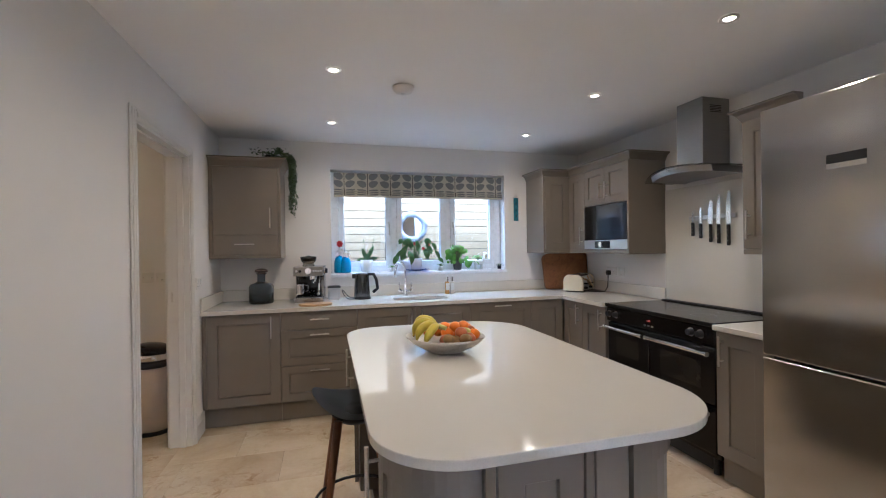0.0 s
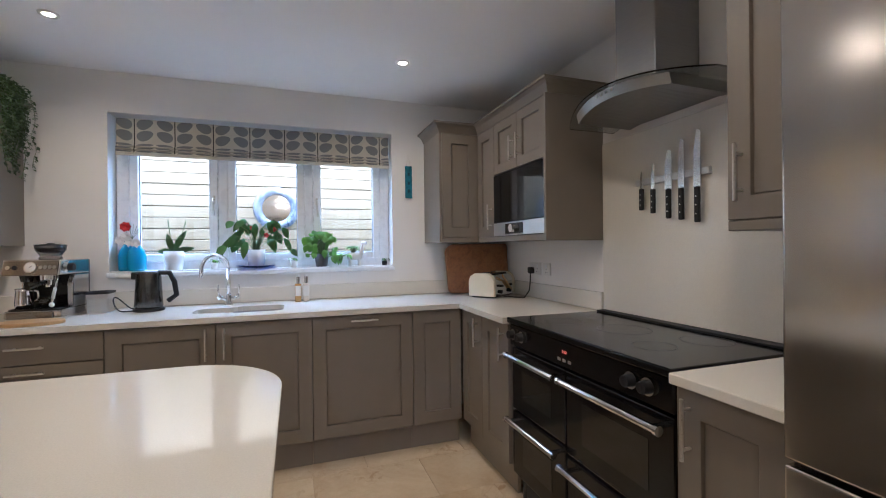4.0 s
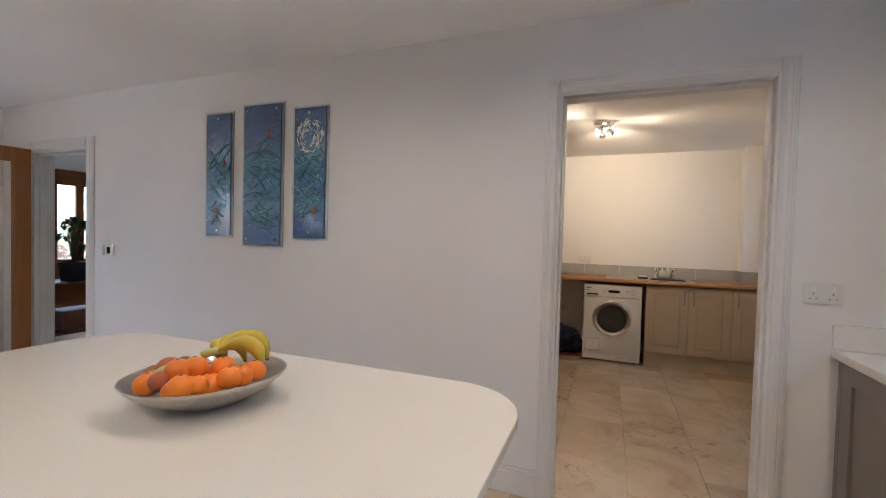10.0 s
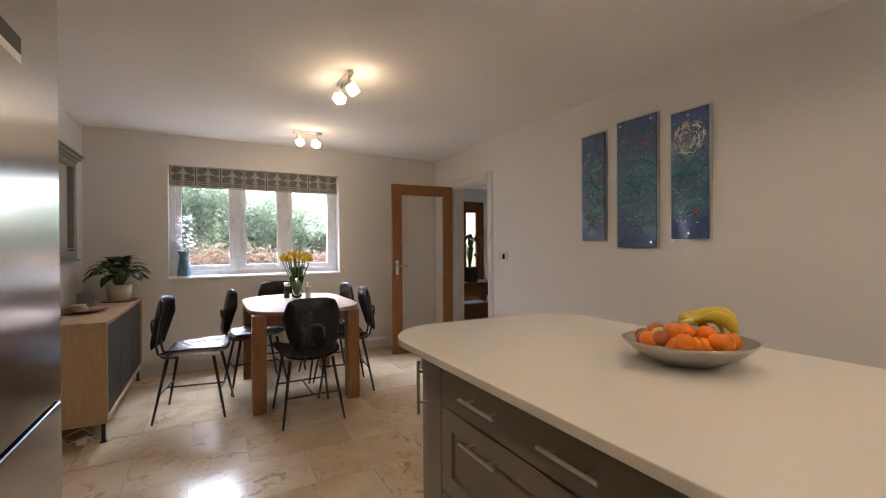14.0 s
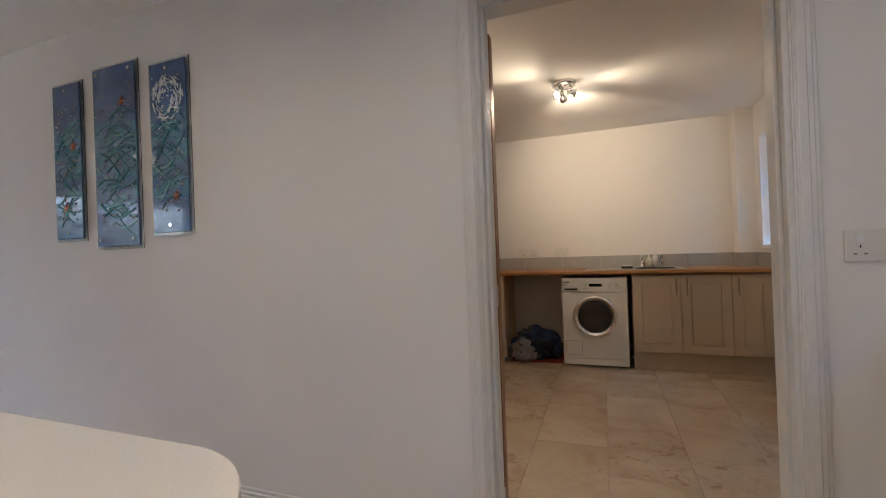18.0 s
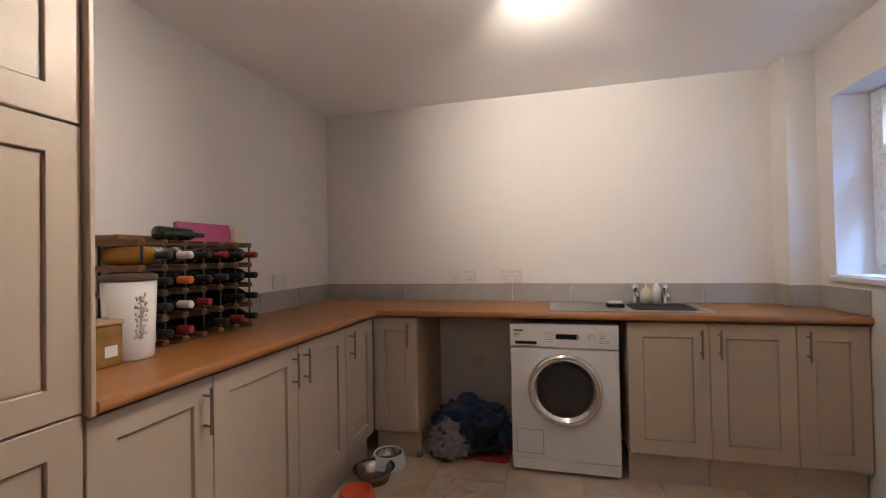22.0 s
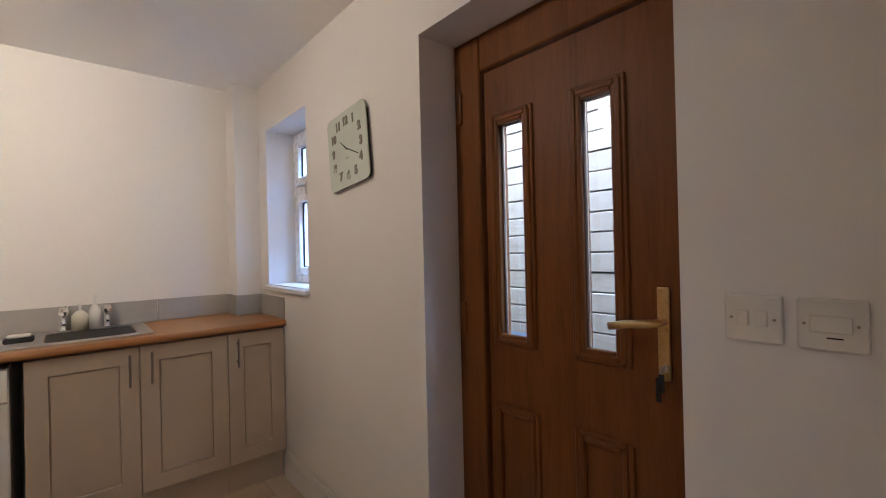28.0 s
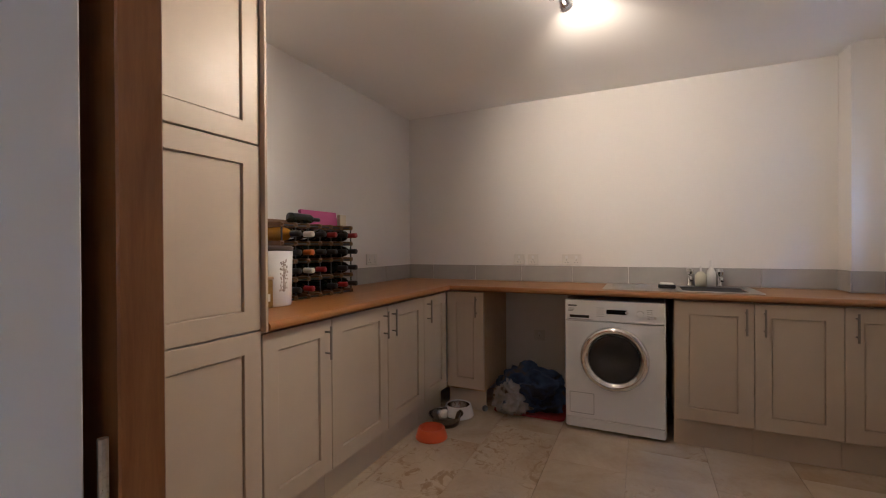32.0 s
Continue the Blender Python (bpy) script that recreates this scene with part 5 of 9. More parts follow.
curved_door(0.765, 1.195, 0.27, -88, -1, -4)
curved_door(0.765, 2.155, 0.27, 1, 88, 5)
curved_door(0.36, 1.125, 0.20, -92, -179, -176)
curved_door(0.36, 2.225, 0.20, 92, 179, 176)
# flat pieces on the two ends and the long side
for x0, x1 in ((0.362, 0.392), (0.394, 0.63), (0.632, 0.66), (0.662, 0.762)):
    for y, f in ((0.923, "-y"), (2.427, "+y")):
        w = x1 - x0 - 0.003
        T = turned(x0 + 0.0015 if f == "-y" else x1 - 0.0015, y - 0.02 if f == "-y" else y + 0.02, ZD, f)
        bm = shaker(w, 0.87 - ZD, panel=w > 0.2)
        bm.transform(T)
        part("end_panel", bm, M["cab"], isl)
for y0, y1, kind in ((1.19, 1.286, 0), (1.288, 2.142, 1)):
    rows = [(ZD, 0.87)] if kind == 0 else [(0.727, 0.87), (0.443, 0.725), (ZD, 0.441)]
    for z0, z1 in rows:
        w = y1 - y0 - 0.003
        T = turned(1.059, y0 + 0.0015, z0, "+x")
        bm = shaker(w, z1 - z0 - 0.003, panel=(kind == 1 and z1 < 0.8), rail=0.065)
        bm.transform(T)
        d = part("drawer_front" if kind else "stile", bm, M["cab"], isl)
        if kind:
            for hx in (0.255, 0.60):
                bm = bmesh.new()
                bar_handle(bm, (hx, (z1 - z0) - (0.07 if z1 > 0.8 else 0.056)), 0.175, False)
                bm.transform(T)
                part("handle", bm, M["nickel"], d, "satin metal bar handle")

bm = bmesh.new()
slab(bm, round_rect(0.108, 0.848, 1.122, 2.508, (0.22, 0.27, 0.30, 0.20), 14), 0.8845, 0.911, 0.003, 2)
solo("island_worktop", bm, M["quartz"], "white speckled quartz top with rounded corners", "worktop", at=(0.6, 1.67, 0.8845))

# bar stool, pushed under the overhang
st = thing("bar_stool", (0.13, 1.93, 0), "bar stool with grey saddle seat and wooden legs", "stool")
bm = bmesh.new()
N = 16
grid = []
for i in range(N + 1):
    row = []
    for j in range(N + 1):
        u, v = -1 + 2 * i / N, -1 + 2 * j / N
        k = math.sqrt(1 - 0.5 * v * v), math.sqrt(1 - 0.5 * u * u)
        x, y = u * k[0] * 0.19, v * k[1] * 0.20
        r = min(1, math.hypot(x / 0.19, y / 0.20))
        z = 0.665 + 0.09 * max(0, -x / 0.19) ** 2.2 + 0.012 * (y / 0.2) ** 2 - 0.02 * (1 - r)
        row.append(bm.verts.new((0.13 + x, 1.93 + y, z)))
    grid.append(row)
for i in range(N):
    for j in range(N):
        f = bm.faces.new((grid[i][j], grid[i + 1][j], grid[i + 1][j + 1], grid[i][j + 1]))
        f.smooth = True
r = bmesh.ops.solidify(bm, geom=bm.faces[:], thickness=0.03)
for f in bm.faces:
    f.smooth = True
part("seat", bm, plain("grey_plastic_seat", (0.06, 0.065, 0.07), 0.3, relief=0.02), st)
M["walnut"] = wood("stool_leg_wood", (0.26, 0.10, 0.04), (0.13, 0.045, 0.018), (14, 14, 2), 0.45)
for sx, sy in ((-1, -1), (1, -1), (1, 1), (-1, 1)):
    bm = bmesh.new()
    tube(bm, [(0.13 + sx * 0.08, 1.93 + sy * 0.08, 0.635), (0.13 + sx * 0.17, 1.93 + sy * 0.17, 0.0)], 0.019, 12, 0.7)
    part("leg", bm, M["walnut"], st)
bm = bmesh.new()
ring = [(0.13 + 0.185 * math.cos(a * math.pi / 12), 1.93 + 0.185 * math.sin(a * math.pi / 12), 0.25) for a in range(25)]
tube(bm, ring, 0.007, 8)
part("foot_ring", bm, M["blackm"], st)
bm = bmesh.new()
lathe(bm, [(0, 0.60), (0.07, 0.605), (0.11, 0.64), (0.10, 0.655), (0, 0.655)], 20, Matrix.Translation((0.13, 1.93, 0)))
part("hub", bm, M["blackm"], st)

# fruit bowl with its fruit
BX, BY, BZ = 0.518, 1.80, 0.912
BK = 0.89
OVAL = Matrix.Rotation(radians(-31), 4, "Z") @ Matrix.Diagonal((1.09, 0.93, 1, 1)) @ Matrix.Rotation(radians(31), 4, "Z")
m, t, b = nodes("hammered_metal")
b.inputs["Metallic"].default_value = 1.0
b.inputs["Base Color"].default_value = (0.62, 0.58, 0.52, 1)
b.inputs["Roughness"].default_value = 0.32
vor = t.nodes.new("ShaderNodeTexVoronoi")
vor.inputs["Scale"].default_value = 55
link(t, coords(t), vor.inputs["Vector"])
bump(t, b, vor.outputs["Distance"], 0.5, 0.004)
M["hammered"] = m
bm = bmesh.new()
lathe(bm, [(0.0, 0.004), (0.06, 0.003), (0.065, 0.0), (0.07, 0.0), (0.11, 0.022), (0.15, 0.048), (0.178, 0.078), (0.186, 0.09), (0.183, 0.092), (0.172, 0.078), (0.145, 0.053), (0.105, 0.028), (0.06, 0.012), (0.0, 0.010)], 48, Matrix.Translation((BX, BY, BZ)) @ OVAL @ Matrix.Diagonal((BK, BK, 0.78, 1)))
solo("fruit_bowl", bm, M["hammered"], "wide oval hammered metal fruit bowl on the island", "bowl", at=(BX, BY, BZ))


def skin(name, col, rough, scale, strength):
    m, t, b = nodes(name)
    v = coords(t)
    link(t, ramp(t, noise_tex(t, v, 14, 4), [(0.3, shade(col, 0.82)), (0.7, shade(col, 1.1))]), b.inputs["Base Color"])
    b.inputs["Roughness"].default_value = rough
    b.inputs["Subsurface Weight"].default_value = 0.05
    bump(t, b, noise_tex(t, v, scale, 3), strength, 0.001)
    return m


M["orange"] = skin("orange_peel", (0.88, 0.235, 0.010), 0.34, 260, 0.5)
M["kiwi"] = skin("kiwi_skin", (0.26, 0.15, 0.05), 0.8, 300, 0.4)
M["apple"] = skin("apple_skin", (0.50, 0.14, 0.05), 0.3, 60, 0.1)
M["pear"] = skin("pear_skin", (0.46, 0.44, 0.12), 0.4, 120, 0.15)
M["banana"] = skin("banana_peel", (0.58, 0.45, 0.035), 0.45, 40, 0.1)
FR = [("orange", 0.075, -0.005, 0.062, 0.038), ("orange", 0.12, 0.05, 0.078, 0.036), ("orange", 0.065, 0.085, 0.078, 0.037), ("orange", 0.02, 0.03, 0.088, 0.036), ("orange", 0.13, -0.03, 0.088, 0.034), ("orange", 0.0, 0.11, 0.086, 0.034), ("orange", 0.06, 0.03, 0.118, 0.034), ("orange", 0.02, 0.075, 0.112, 0.033), ("orange", 0.105, 0.09, 0.09, 0.032), ("apple", 0.09, -0.075, 0.075, 0.036), ("kiwi", 0.02, -0.085, 0.07, 0.031), ("kiwi", 0.06, -0.11, 0.082, 0.03), ("pear", 0.085, -0.03, 0.095, 0.034), ("apple", 0.005, 0.0, 0.055, 0.038), ("orange", -0.05, 0.10, 0.085, 0.034), ("apple", 0.128, 0.01, 0.10, 0.03), ("kiwi", -0.02, -0.11, 0.085, 0.03), ("orange", 0.098, 0.025, 0.122, 0.033), ("orange", 0.045, 0.125, 0.098, 0.033), ("orange", 0.135, 0.085, 0.10, 0.032), ("apple", 0.055, -0.065, 0.105, 0.034)]
for k, x, y, z, r in FR:
    x, y, z = OVAL @ Vector((x * BK, y * BK, z * 0.86))
    r *= 0.82
    bm = bmesh.new()
    ball(bm, (0, 0, 0), r, 3, (1, 1, 0.9) if k in ("orange", "apple") else (1.25, 0.95, 0.9), pose(BX + x, BY + y, BZ + z, 0, 0, (x * 9000) % 180))
    ft = solo(k if k != "kiwi" else "kiwi_fruit", bm, M[k], {"orange": "bright ripe orange in the fruit bowl", "kiwi": "brown fuzzy kiwi fruit in the bowl", "apple": "red and yellow apple in the bowl", "pear": "green-yellow pear in the fruit bowl"}[k], "fruit", "fruit in the bowl")
    if k == "orange":
        bm = bmesh.new()
        cyl(bm, (BX + x, BY + y, BZ + z + r * 0.88), (BX + x, BY + y, BZ + z + r * 0.915), 0.004, n=8)
        part("stalk_scar", bm, M["kiwi"], ft)
bn = thing("banana_bunch", (BX - 0.1, BY, BZ + 0.1), "bunch of ripe yellow bananas in the bowl", "fruit", "fruit in the bowl")
ROOT = Vector((BX - 0.03, BY - 0.006, BZ + 0.115))
for k, (az, ln, drop, lift) in enumerate(((112, 0.108, 0.052, 0.022), (138, 0.116, 0.058, 0.030), (164, 0.114, 0.064, 0.026), (190, 0.108, 0.068, 0.018), (218, 0.100, 0.072, 0.010))):
    bm = bmesh.new()
    d = Vector((math.cos(radians(az)), math.sin(radians(az)), 0))
    side = Vector((-d.y, d.x, 0))
    path = [ROOT + d * (ln * math.sin(s * 1.45)) + side * 0.012 * math.sin(s * 3) + Vector((0, 0, lift * math.sin(s * math.pi * 0.8) * 1.5 - drop * s ** 2.0)) for s in [i / 14 for i in range(15)]]
    rings = []
    for i, c in enumerate(path):
        t = (path[min(i + 1, 14)] - path[max(i - 1, 0)]).normalized()
        u = side.cross(t).normalized()
        rad = (0.007, 0.0075, 0.009, 0.013, 0.0165, 0.018, 0.0185, 0.0185, 0.0185, 0.018, 0.0172, 0.0155, 0.012, 0.0075, 0.0045)[i]
        rings.append([bm.verts.new(c + rad * (1 + 0.07 * (q % 2)) * (math.cos(q * math.pi / 5) * side + math.sin(q * math.pi / 5) * u)) for q in range(10)])
    for a, b2 in zip(rings, rings[1:]):
        for q in range(10):
            f = bm.faces.new((a[q], a[(q + 1) % 10], b2[(q + 1) % 10], b2[q]))
            f.smooth = True
    bm.faces.new(rings[0][::-1])
    bm.faces.new(rings[-1])
    ban = part("banana", bm, M["banana"], bn)
    bm = bmesh.new()
    ball(bm, path[-1], 0.0052, 2)
    part("blossom_end", bm, M["kiwi"], ban)
bm = bmesh.new()
tube(bm, [ROOT + Vector((-0.012, 0.006, 0.002)), ROOT + Vector((0.010, -0.012, -0.002)), ROOT + Vector((0.026, -0.024, -0.008))], 0.012, 8, 0.8)
part("stalk", bm, M["pear"], bn)

# ---- things on the worktop ----
M["smoke"] = glass("smoked_blue_glass", (0.52, 0.59, 0.66), 0.02)
dc = thing("glass_decanter", (-0.545, 3.985, ZW1), "square-shouldered smoky glass bottle with cut stopper", "decanter")
bm = bmesh.new()
lathe(bm, [(0, 0.001), (0.105, 0.001), (0.112, 0.012), (0.112, 0.165), (0.10, 0.185), (0.042, 0.20), (0.036, 0.215), (0.036, 0.275), (0.05, 0.285), (0.05, 0.29), (0.03, 0.288), (0.029, 0.215), (0.09, 0.18), (0.103, 0.16), (0.103, 0.015), (0.0, 0.012)], 32, Matrix.Translation((-0.545, 3.985, ZW1)) @ Matrix.Scale(0.91, 4))
part("bottle", bm, M["smoke"], dc)
bm = bmesh.new()
lathe(bm, [(0, 0.281), (0.028, 0.281), (0.03, 0.292), (0.062, 0.30), (0.056, 0.322), (0.03, 0.334), (0, 0.336)], 12, Matrix.Translation((-0.545, 3.985, ZW1)) @ Matrix.Scale(0.91, 4), False)
part("stopper", bm, glass("rose_glass", (0.72, 0.52, 0.48), 0.04), dc, "rosy cut-glass stopper")

# on the machine's front this warm tone puts the room's reflection into the colour
M["darksteel"] = brushed("dull_warm_steel", (0.36, 0.33, 0.30), 0.22, (3, 3, 90))
cm = thing("espresso_machine", pose(-0.135, 3.955, ZW1, 0, 0, -4), "stainless steel espresso machine with bean hopper", "coffee machine")
R = cm.matrix_basis @ Matrix.Diagonal((0.91, 0.91, 1.02, 1))
M["csteel"] = brushed("bright_machine_steel", (0.60, 0.59, 0.57), 0.2, (4, 60, 4))
M["gloss_black"] = plain("gloss_black_plastic", (0.012, 0.012, 0.013), 0.12, relief=0)


def cpart(name, bm, mat, label="", parent=None, smooth=False):
    bm.transform(R)
    return part(name, bm, mat, parent or cm, label, smooth)


TURN_YZ = Matrix(((0, 0, 1, 0), (1, 0, 0, 0), (0, 1, 0, 0), (0, 0, 0, 1)))
cpart("base", B(-0.138, -0.155, 0.004, 0.138, 0.15, 0.05, bev=0.007, seg=2), M["csteel"])
bm = B(-0.118, -0.148, 0.0505, 0.112, 0.0, 0.058, bev=0.001)
for k in range(9):
    box(bm, -0.112 + k * 0.026, -0.142, 0.0582, -0.104 + k * 0.026, -0.005, 0.0605)
cpart("drip_tray", bm, M["gloss_black"], "black drip tray with slotted grille")
cpart("tray_front", B(-0.12, -0.162, 0.008, 0.10, -0.1555, 0.046, bev=0.003), M["darksteel"])
cpart("back_panel", B(-0.125, 0.005, 0.0585, 0.105, 0.03, 0.232, bev=0.003), M["gloss_black"])
bm = bmesh.new()
slab(bm, [(-0.03, 0.0505), (0.15, 0.0505), (0.15, 0.23), (0.0, 0.23), (-0.018, 0.215), (-0.03, 0.185)], 0.106, 0.138, 0.005)
bm.transform(TURN_YZ)
cpart("side_column", bm, M["csteel"], "bright brushed steel side")
bm = bmesh.new()
slab(bm, [(0.0, 0.0505), (0.15, 0.0505), (0.15, 0.23), (0.0, 0.23)], -0.138, -0.126, 0.004)
bm.transform(TURN_YZ)
cpart("side_column", bm, M["csteel"])
cpart("rear_body", B(-0.125, 0.031, 0.0505, 0.105, 0.15, 0.231), M["darksteel"])
bm = bmesh.new()
slab(bm, [(-0.175, 0.232), (0.15, 0.232), (0.15, 0.312), (-0.150, 0.312)], -0.14, 0.14, 0.008, 3)
bm.transform(TURN_YZ)
head = cpart("head", bm, M["csteel"])
bm = bmesh.new()
slab(bm, [(-0.1785, 0.236), (-0.176, 0.236), (-0.1535, 0.306), (-0.156, 0.306)], -0.13, 0.13, 0.0008, 1)
bm.transform(TURN_YZ)
cpart("fascia", bm, M["darksteel"], "steel fascia coloured with the reflection of the warm room", head)
lean = Vector((0, -0.95, 0.31)).normalized()
for x, r, o, mt, nm in ((0.0, 0.030, 0.008, "chrome", "gauge_bezel"), (0.0, 0.025, 0.0095, "whitep", "pressure_gauge"), (-0.105, 0.011, 0.006, "chrome", "button"), (-0.075, 0.011, 0.006, "blackm", "button"), (0.05, 0.010, 0.006, "chrome", "button"), (0.072, 0.010, 0.006, "chrome", "button"), (0.094, 0.010, 0.006, "chrome", "button"), (0.116, 0.010, 0.006, "chrome", "button")):
    p = Vector((x, -0.1665, 0.272))
    bm = bmesh.new()
    cyl(bm, p, p + lean * o, r, n=24)
    cpart(nm, bm, M[mt], "white round pressure gauge" if nm == "pressure_gauge" else "", head)
bm = bmesh.new()
tube(bm, [Vector((0, -0.177, 0.272)), Vector((0.012, -0.1755, 0.284))], 0.0012, 5)
cpart("gauge_needle", bm, M["blackm"], "", head)
bm = bmesh.new()
cyl(bm, (0.14, -0.085, 0.272), (0.150, -0.085, 0.272), 0.030, n=28)
cpart("dial_ring", bm, M["chrome"], "", head)
bm = bmesh.new()
cyl(bm, (0.150, -0.085, 0.272), (0.172, -0.085, 0.272), 0.022, 0.019, n=24)
cpart("steam_dial", bm, M["blackm"], "", head)
bm = bmesh.new()
lathe(bm, [(0, 0.3125), (0.056, 0.3125), (0.058, 0.32), (0.05, 0.33), (0.074, 0.362), (0.078, 0.386), (0.075, 0.386), (0.071, 0.364), (0.046, 0.332), (0, 0.33)], 28, Matrix.Translation((-0.02, 0.06, 0)))
hop = cpart("bean_hopper", bm, glass("smoked_hopper", (0.42, 0.38, 0.35), 0.05), "dark translucent bean hopper")
bm = bmesh.new()
lathe(bm, [(0, 0.331), (0.044, 0.333), (0.064, 0.358), (0, 0.362)], 20, Matrix.Translation((-0.02, 0.06, 0)))
cpart("coffee_beans", bm, plain("roast_beans", (0.03, 0.016, 0.009), 0.45, relief=0.6, grain=160), "", hop)
bm = bmesh.new()
lathe(bm, [(0, 0.3865), (0.079, 0.3865), (0.079, 0.392), (0.02, 0.396), (0.018, 0.402), (0, 0.403)], 28, Matrix.Translation((-0.02, 0.06, 0)))
cpart("hopper_lid", bm, M["gloss_black"], "", hop)
cpart("water_tank", B(0.02, 0.1505, 0.06, 0.13, 0.185, 0.31, bev=0.008, seg=2), plain("dark_tank", (0.03, 0.032, 0.035), 0.15, relief=0), "dark water tank with handle")
bm = bmesh.new()
cyl(bm, (0.035, -0.075, 0.2315), (0.035, -0.075, 0.205), 0.038, n=28)
cpart("group_head", bm, M["chrome"])
bm = bmesh.new()
cyl(bm, (0.035, -0.075, 0.2045), (0.035, -0.075, 0.178), 0.034, 0.031, n=24)
pf = cpart("portafilter", bm, M["chrome"], "chrome filter basket")
bm = bmesh.new()
tube(bm, [(0.035, -0.108, 0.192), (0.03, -0.16, 0.186), (0.02, -0.235, 0.178)], 0.0145, 12, 1.15)
cpart("portafilter_handle", bm, M["gloss_black"], "black handle", pf)
bm = bmesh.new()
tube(bm, [(0.035, -0.075, 0.178), (0.035, -0.075, 0.165)], 0.012, 10)
cpart("coffee_spout", bm, M["chrome"], "", pf)
bm = bmesh.new()
cyl(bm, (-0.075, -0.065, 0.2315), (-0.075, -0.065, 0.195), 0.034, 0.026, n=24)
cpart("grinder_spout", bm, M["gloss_black"])
bm = bmesh.new()
tube(bm, [(0.098, -0.10, 0.2315), (0.10, -0.118, 0.20), (0.094, -0.142, 0.12), (0.09, -0.148, 0.085)], 0.0055, 10)
wand = cpart("steam_wand", bm, M["chrome"], "chrome steam wand")
bm = bmesh.new()
tube(bm, [(0.0975, -0.128, 0.165), (0.093, -0.145, 0.11)], 0.0085, 10)
cpart("wand_grip", bm, M["whitep"], "", wand)
bm = bmesh.new()
ball(bm, (0.0895, -0.149, 0.078), 0.013, 2)
cpart("wand_tip", bm, M["whitep"], "", wand)
jug = thing("milk_jug", R @ Matrix.Translation((-0.082, -0.08, 0.0608)), "small polished steel milk jug", "jug")
bm = bmesh.new()
lathe(bm, [(0, 0.0), (0.04, 0.0), (0.043, 0.02), (0.037, 0.085), (0.041, 0.10), (0.038, 0.10), (0.034, 0.085), (0.039, 0.02), (0, 0.006)], 28)
tube(bm, [(0.036, 0, 0.09), (0.07, 0, 0.085), (0.072, 0, 0.045), (0.042, 0, 0.025)], 0.005, 8)
bm.transform(jug.matrix_basis)
part("jug_body", bm, M["chrome"], jug)
bm = bmesh.new()
lathe(bm, [(0, 0), (0.03, 0), (0.036, 0.05), (0.033, 0.05), (0.027, 0.006), (0, 0.005)], 24, R @ Matrix.Translation((0.025, -0.085, 0.0608)))
solo("espresso_glass", bm, M["glass"], "small clear glass under the coffee spout", "glass")

bm = bmesh.new()
slab(bm, [(-0.083 + 0.135 * math.cos(a * math.pi / 24), 3.665 + 0.09 * math.sin(a * math.pi / 24)) for a in range(48)], ZW1 + 0.0005, ZW1 + 0.018, 0.004)
M["bamboo"] = wood("pale_board_wood", (0.52, 0.32, 0.14), (0.36, 0.19, 0.07), (4, 40, 4), 0.5)
solo("serving_board", bm, M["bamboo"], "small oval wooden board on the worktop edge", "board")
tn = thing("knock_box", (0.072, 4.037, ZW1), "small square steel tin with black rim", "tin")
bm = bmesh.new()
slab(bm, round_rect(0.02, 3.985, 0.125, 4.09, 0.012), ZW1 + 0.0005, ZW1 + 0.085, 0.003)
part("tin_body", bm, M["steel"], tn)
bm = bmesh.new()
for a in ((0.02, 3.985, 0.125, 3.988), (0.02, 4.087, 0.125, 4.09), (0.02, 3.9882, 0.023, 4.0868), (0.122, 3.9882, 0.125, 4.0868)):
    box(bm, a[0], a[1], ZW1 + 0.0855, a[2], a[3], ZW1 + 0.11, bev=0.0006)
part("tin_wall", bm, M["steel"], tn)
bm = bmesh.new()
for a in ((0.015, 3.98, 0.13, 3.993), (0.015, 4.082, 0.13, 4.095), (0.015, 3.9932, 0.028, 4.0818), (0.117, 3.9932, 0.13, 4.0818)):
    box(bm, a[0], a[1], ZW1 + 0.1105, a[2], a[3], ZW1 + 0.125, bev=0.002)
part("rim", bm, M["blackm"], tn)
part("liner", B(0.0235, 3.9885, ZW1 + 0.086, 0.1215, 4.0865, ZW1 + 0.09), M["blackm"], tn, "black rubber liner")
kt = thing("kettle", (0.325, 4.0, ZW1), "dark steel electric kettle with black handle", "kettle")
KT = Matrix.Translation((0.325, 4.0, ZW1))
bm = bmesh.new()
lathe(bm, [(0, 0), (0.08, 0), (0.08, 0.012), (0.074, 0.018), (0, 0.018)], 32, KT)
part("power_base", bm, M["blackm"], kt)
bm = bmesh.new()
lathe(bm, [(0, 0.019), (0.072, 0.019), (0.074, 0.03), (0.064, 0.222), (0.059, 0.234), (0, 0.238)], 36, KT)
part("jug", bm, plain("dark_steel", (0.12, 0.118, 0.115), 0.24, 1.0, 0.02, relief=0, uneven=0.02), kt, "dark brushed steel jug")
bm = bmesh.new()
tube(bm, [(0.325 + 0.05, 4.0, ZW1 + 0.228), (0.325 + 0.11, 4.0, ZW1 + 0.225), (0.325 + 0.135, 4.0, ZW1 + 0.17), (0.325 + 0.145, 4.0, ZW1 + 0.09), (0.325 + 0.10, 4.0, ZW1 + 0.055)], 0.015, 10)
part("handle", bm, M["blackm"], kt)
bm = bmesh.new()
slab(bm, [(0.265, 4.025), (0.235, 4.0), (0.265, 3.975)], ZW1 + 0.19, ZW1 + 0.232, 0.004)
part("spout", bm, M["blackm"], kt)
bm = bmesh.new()
loop = []
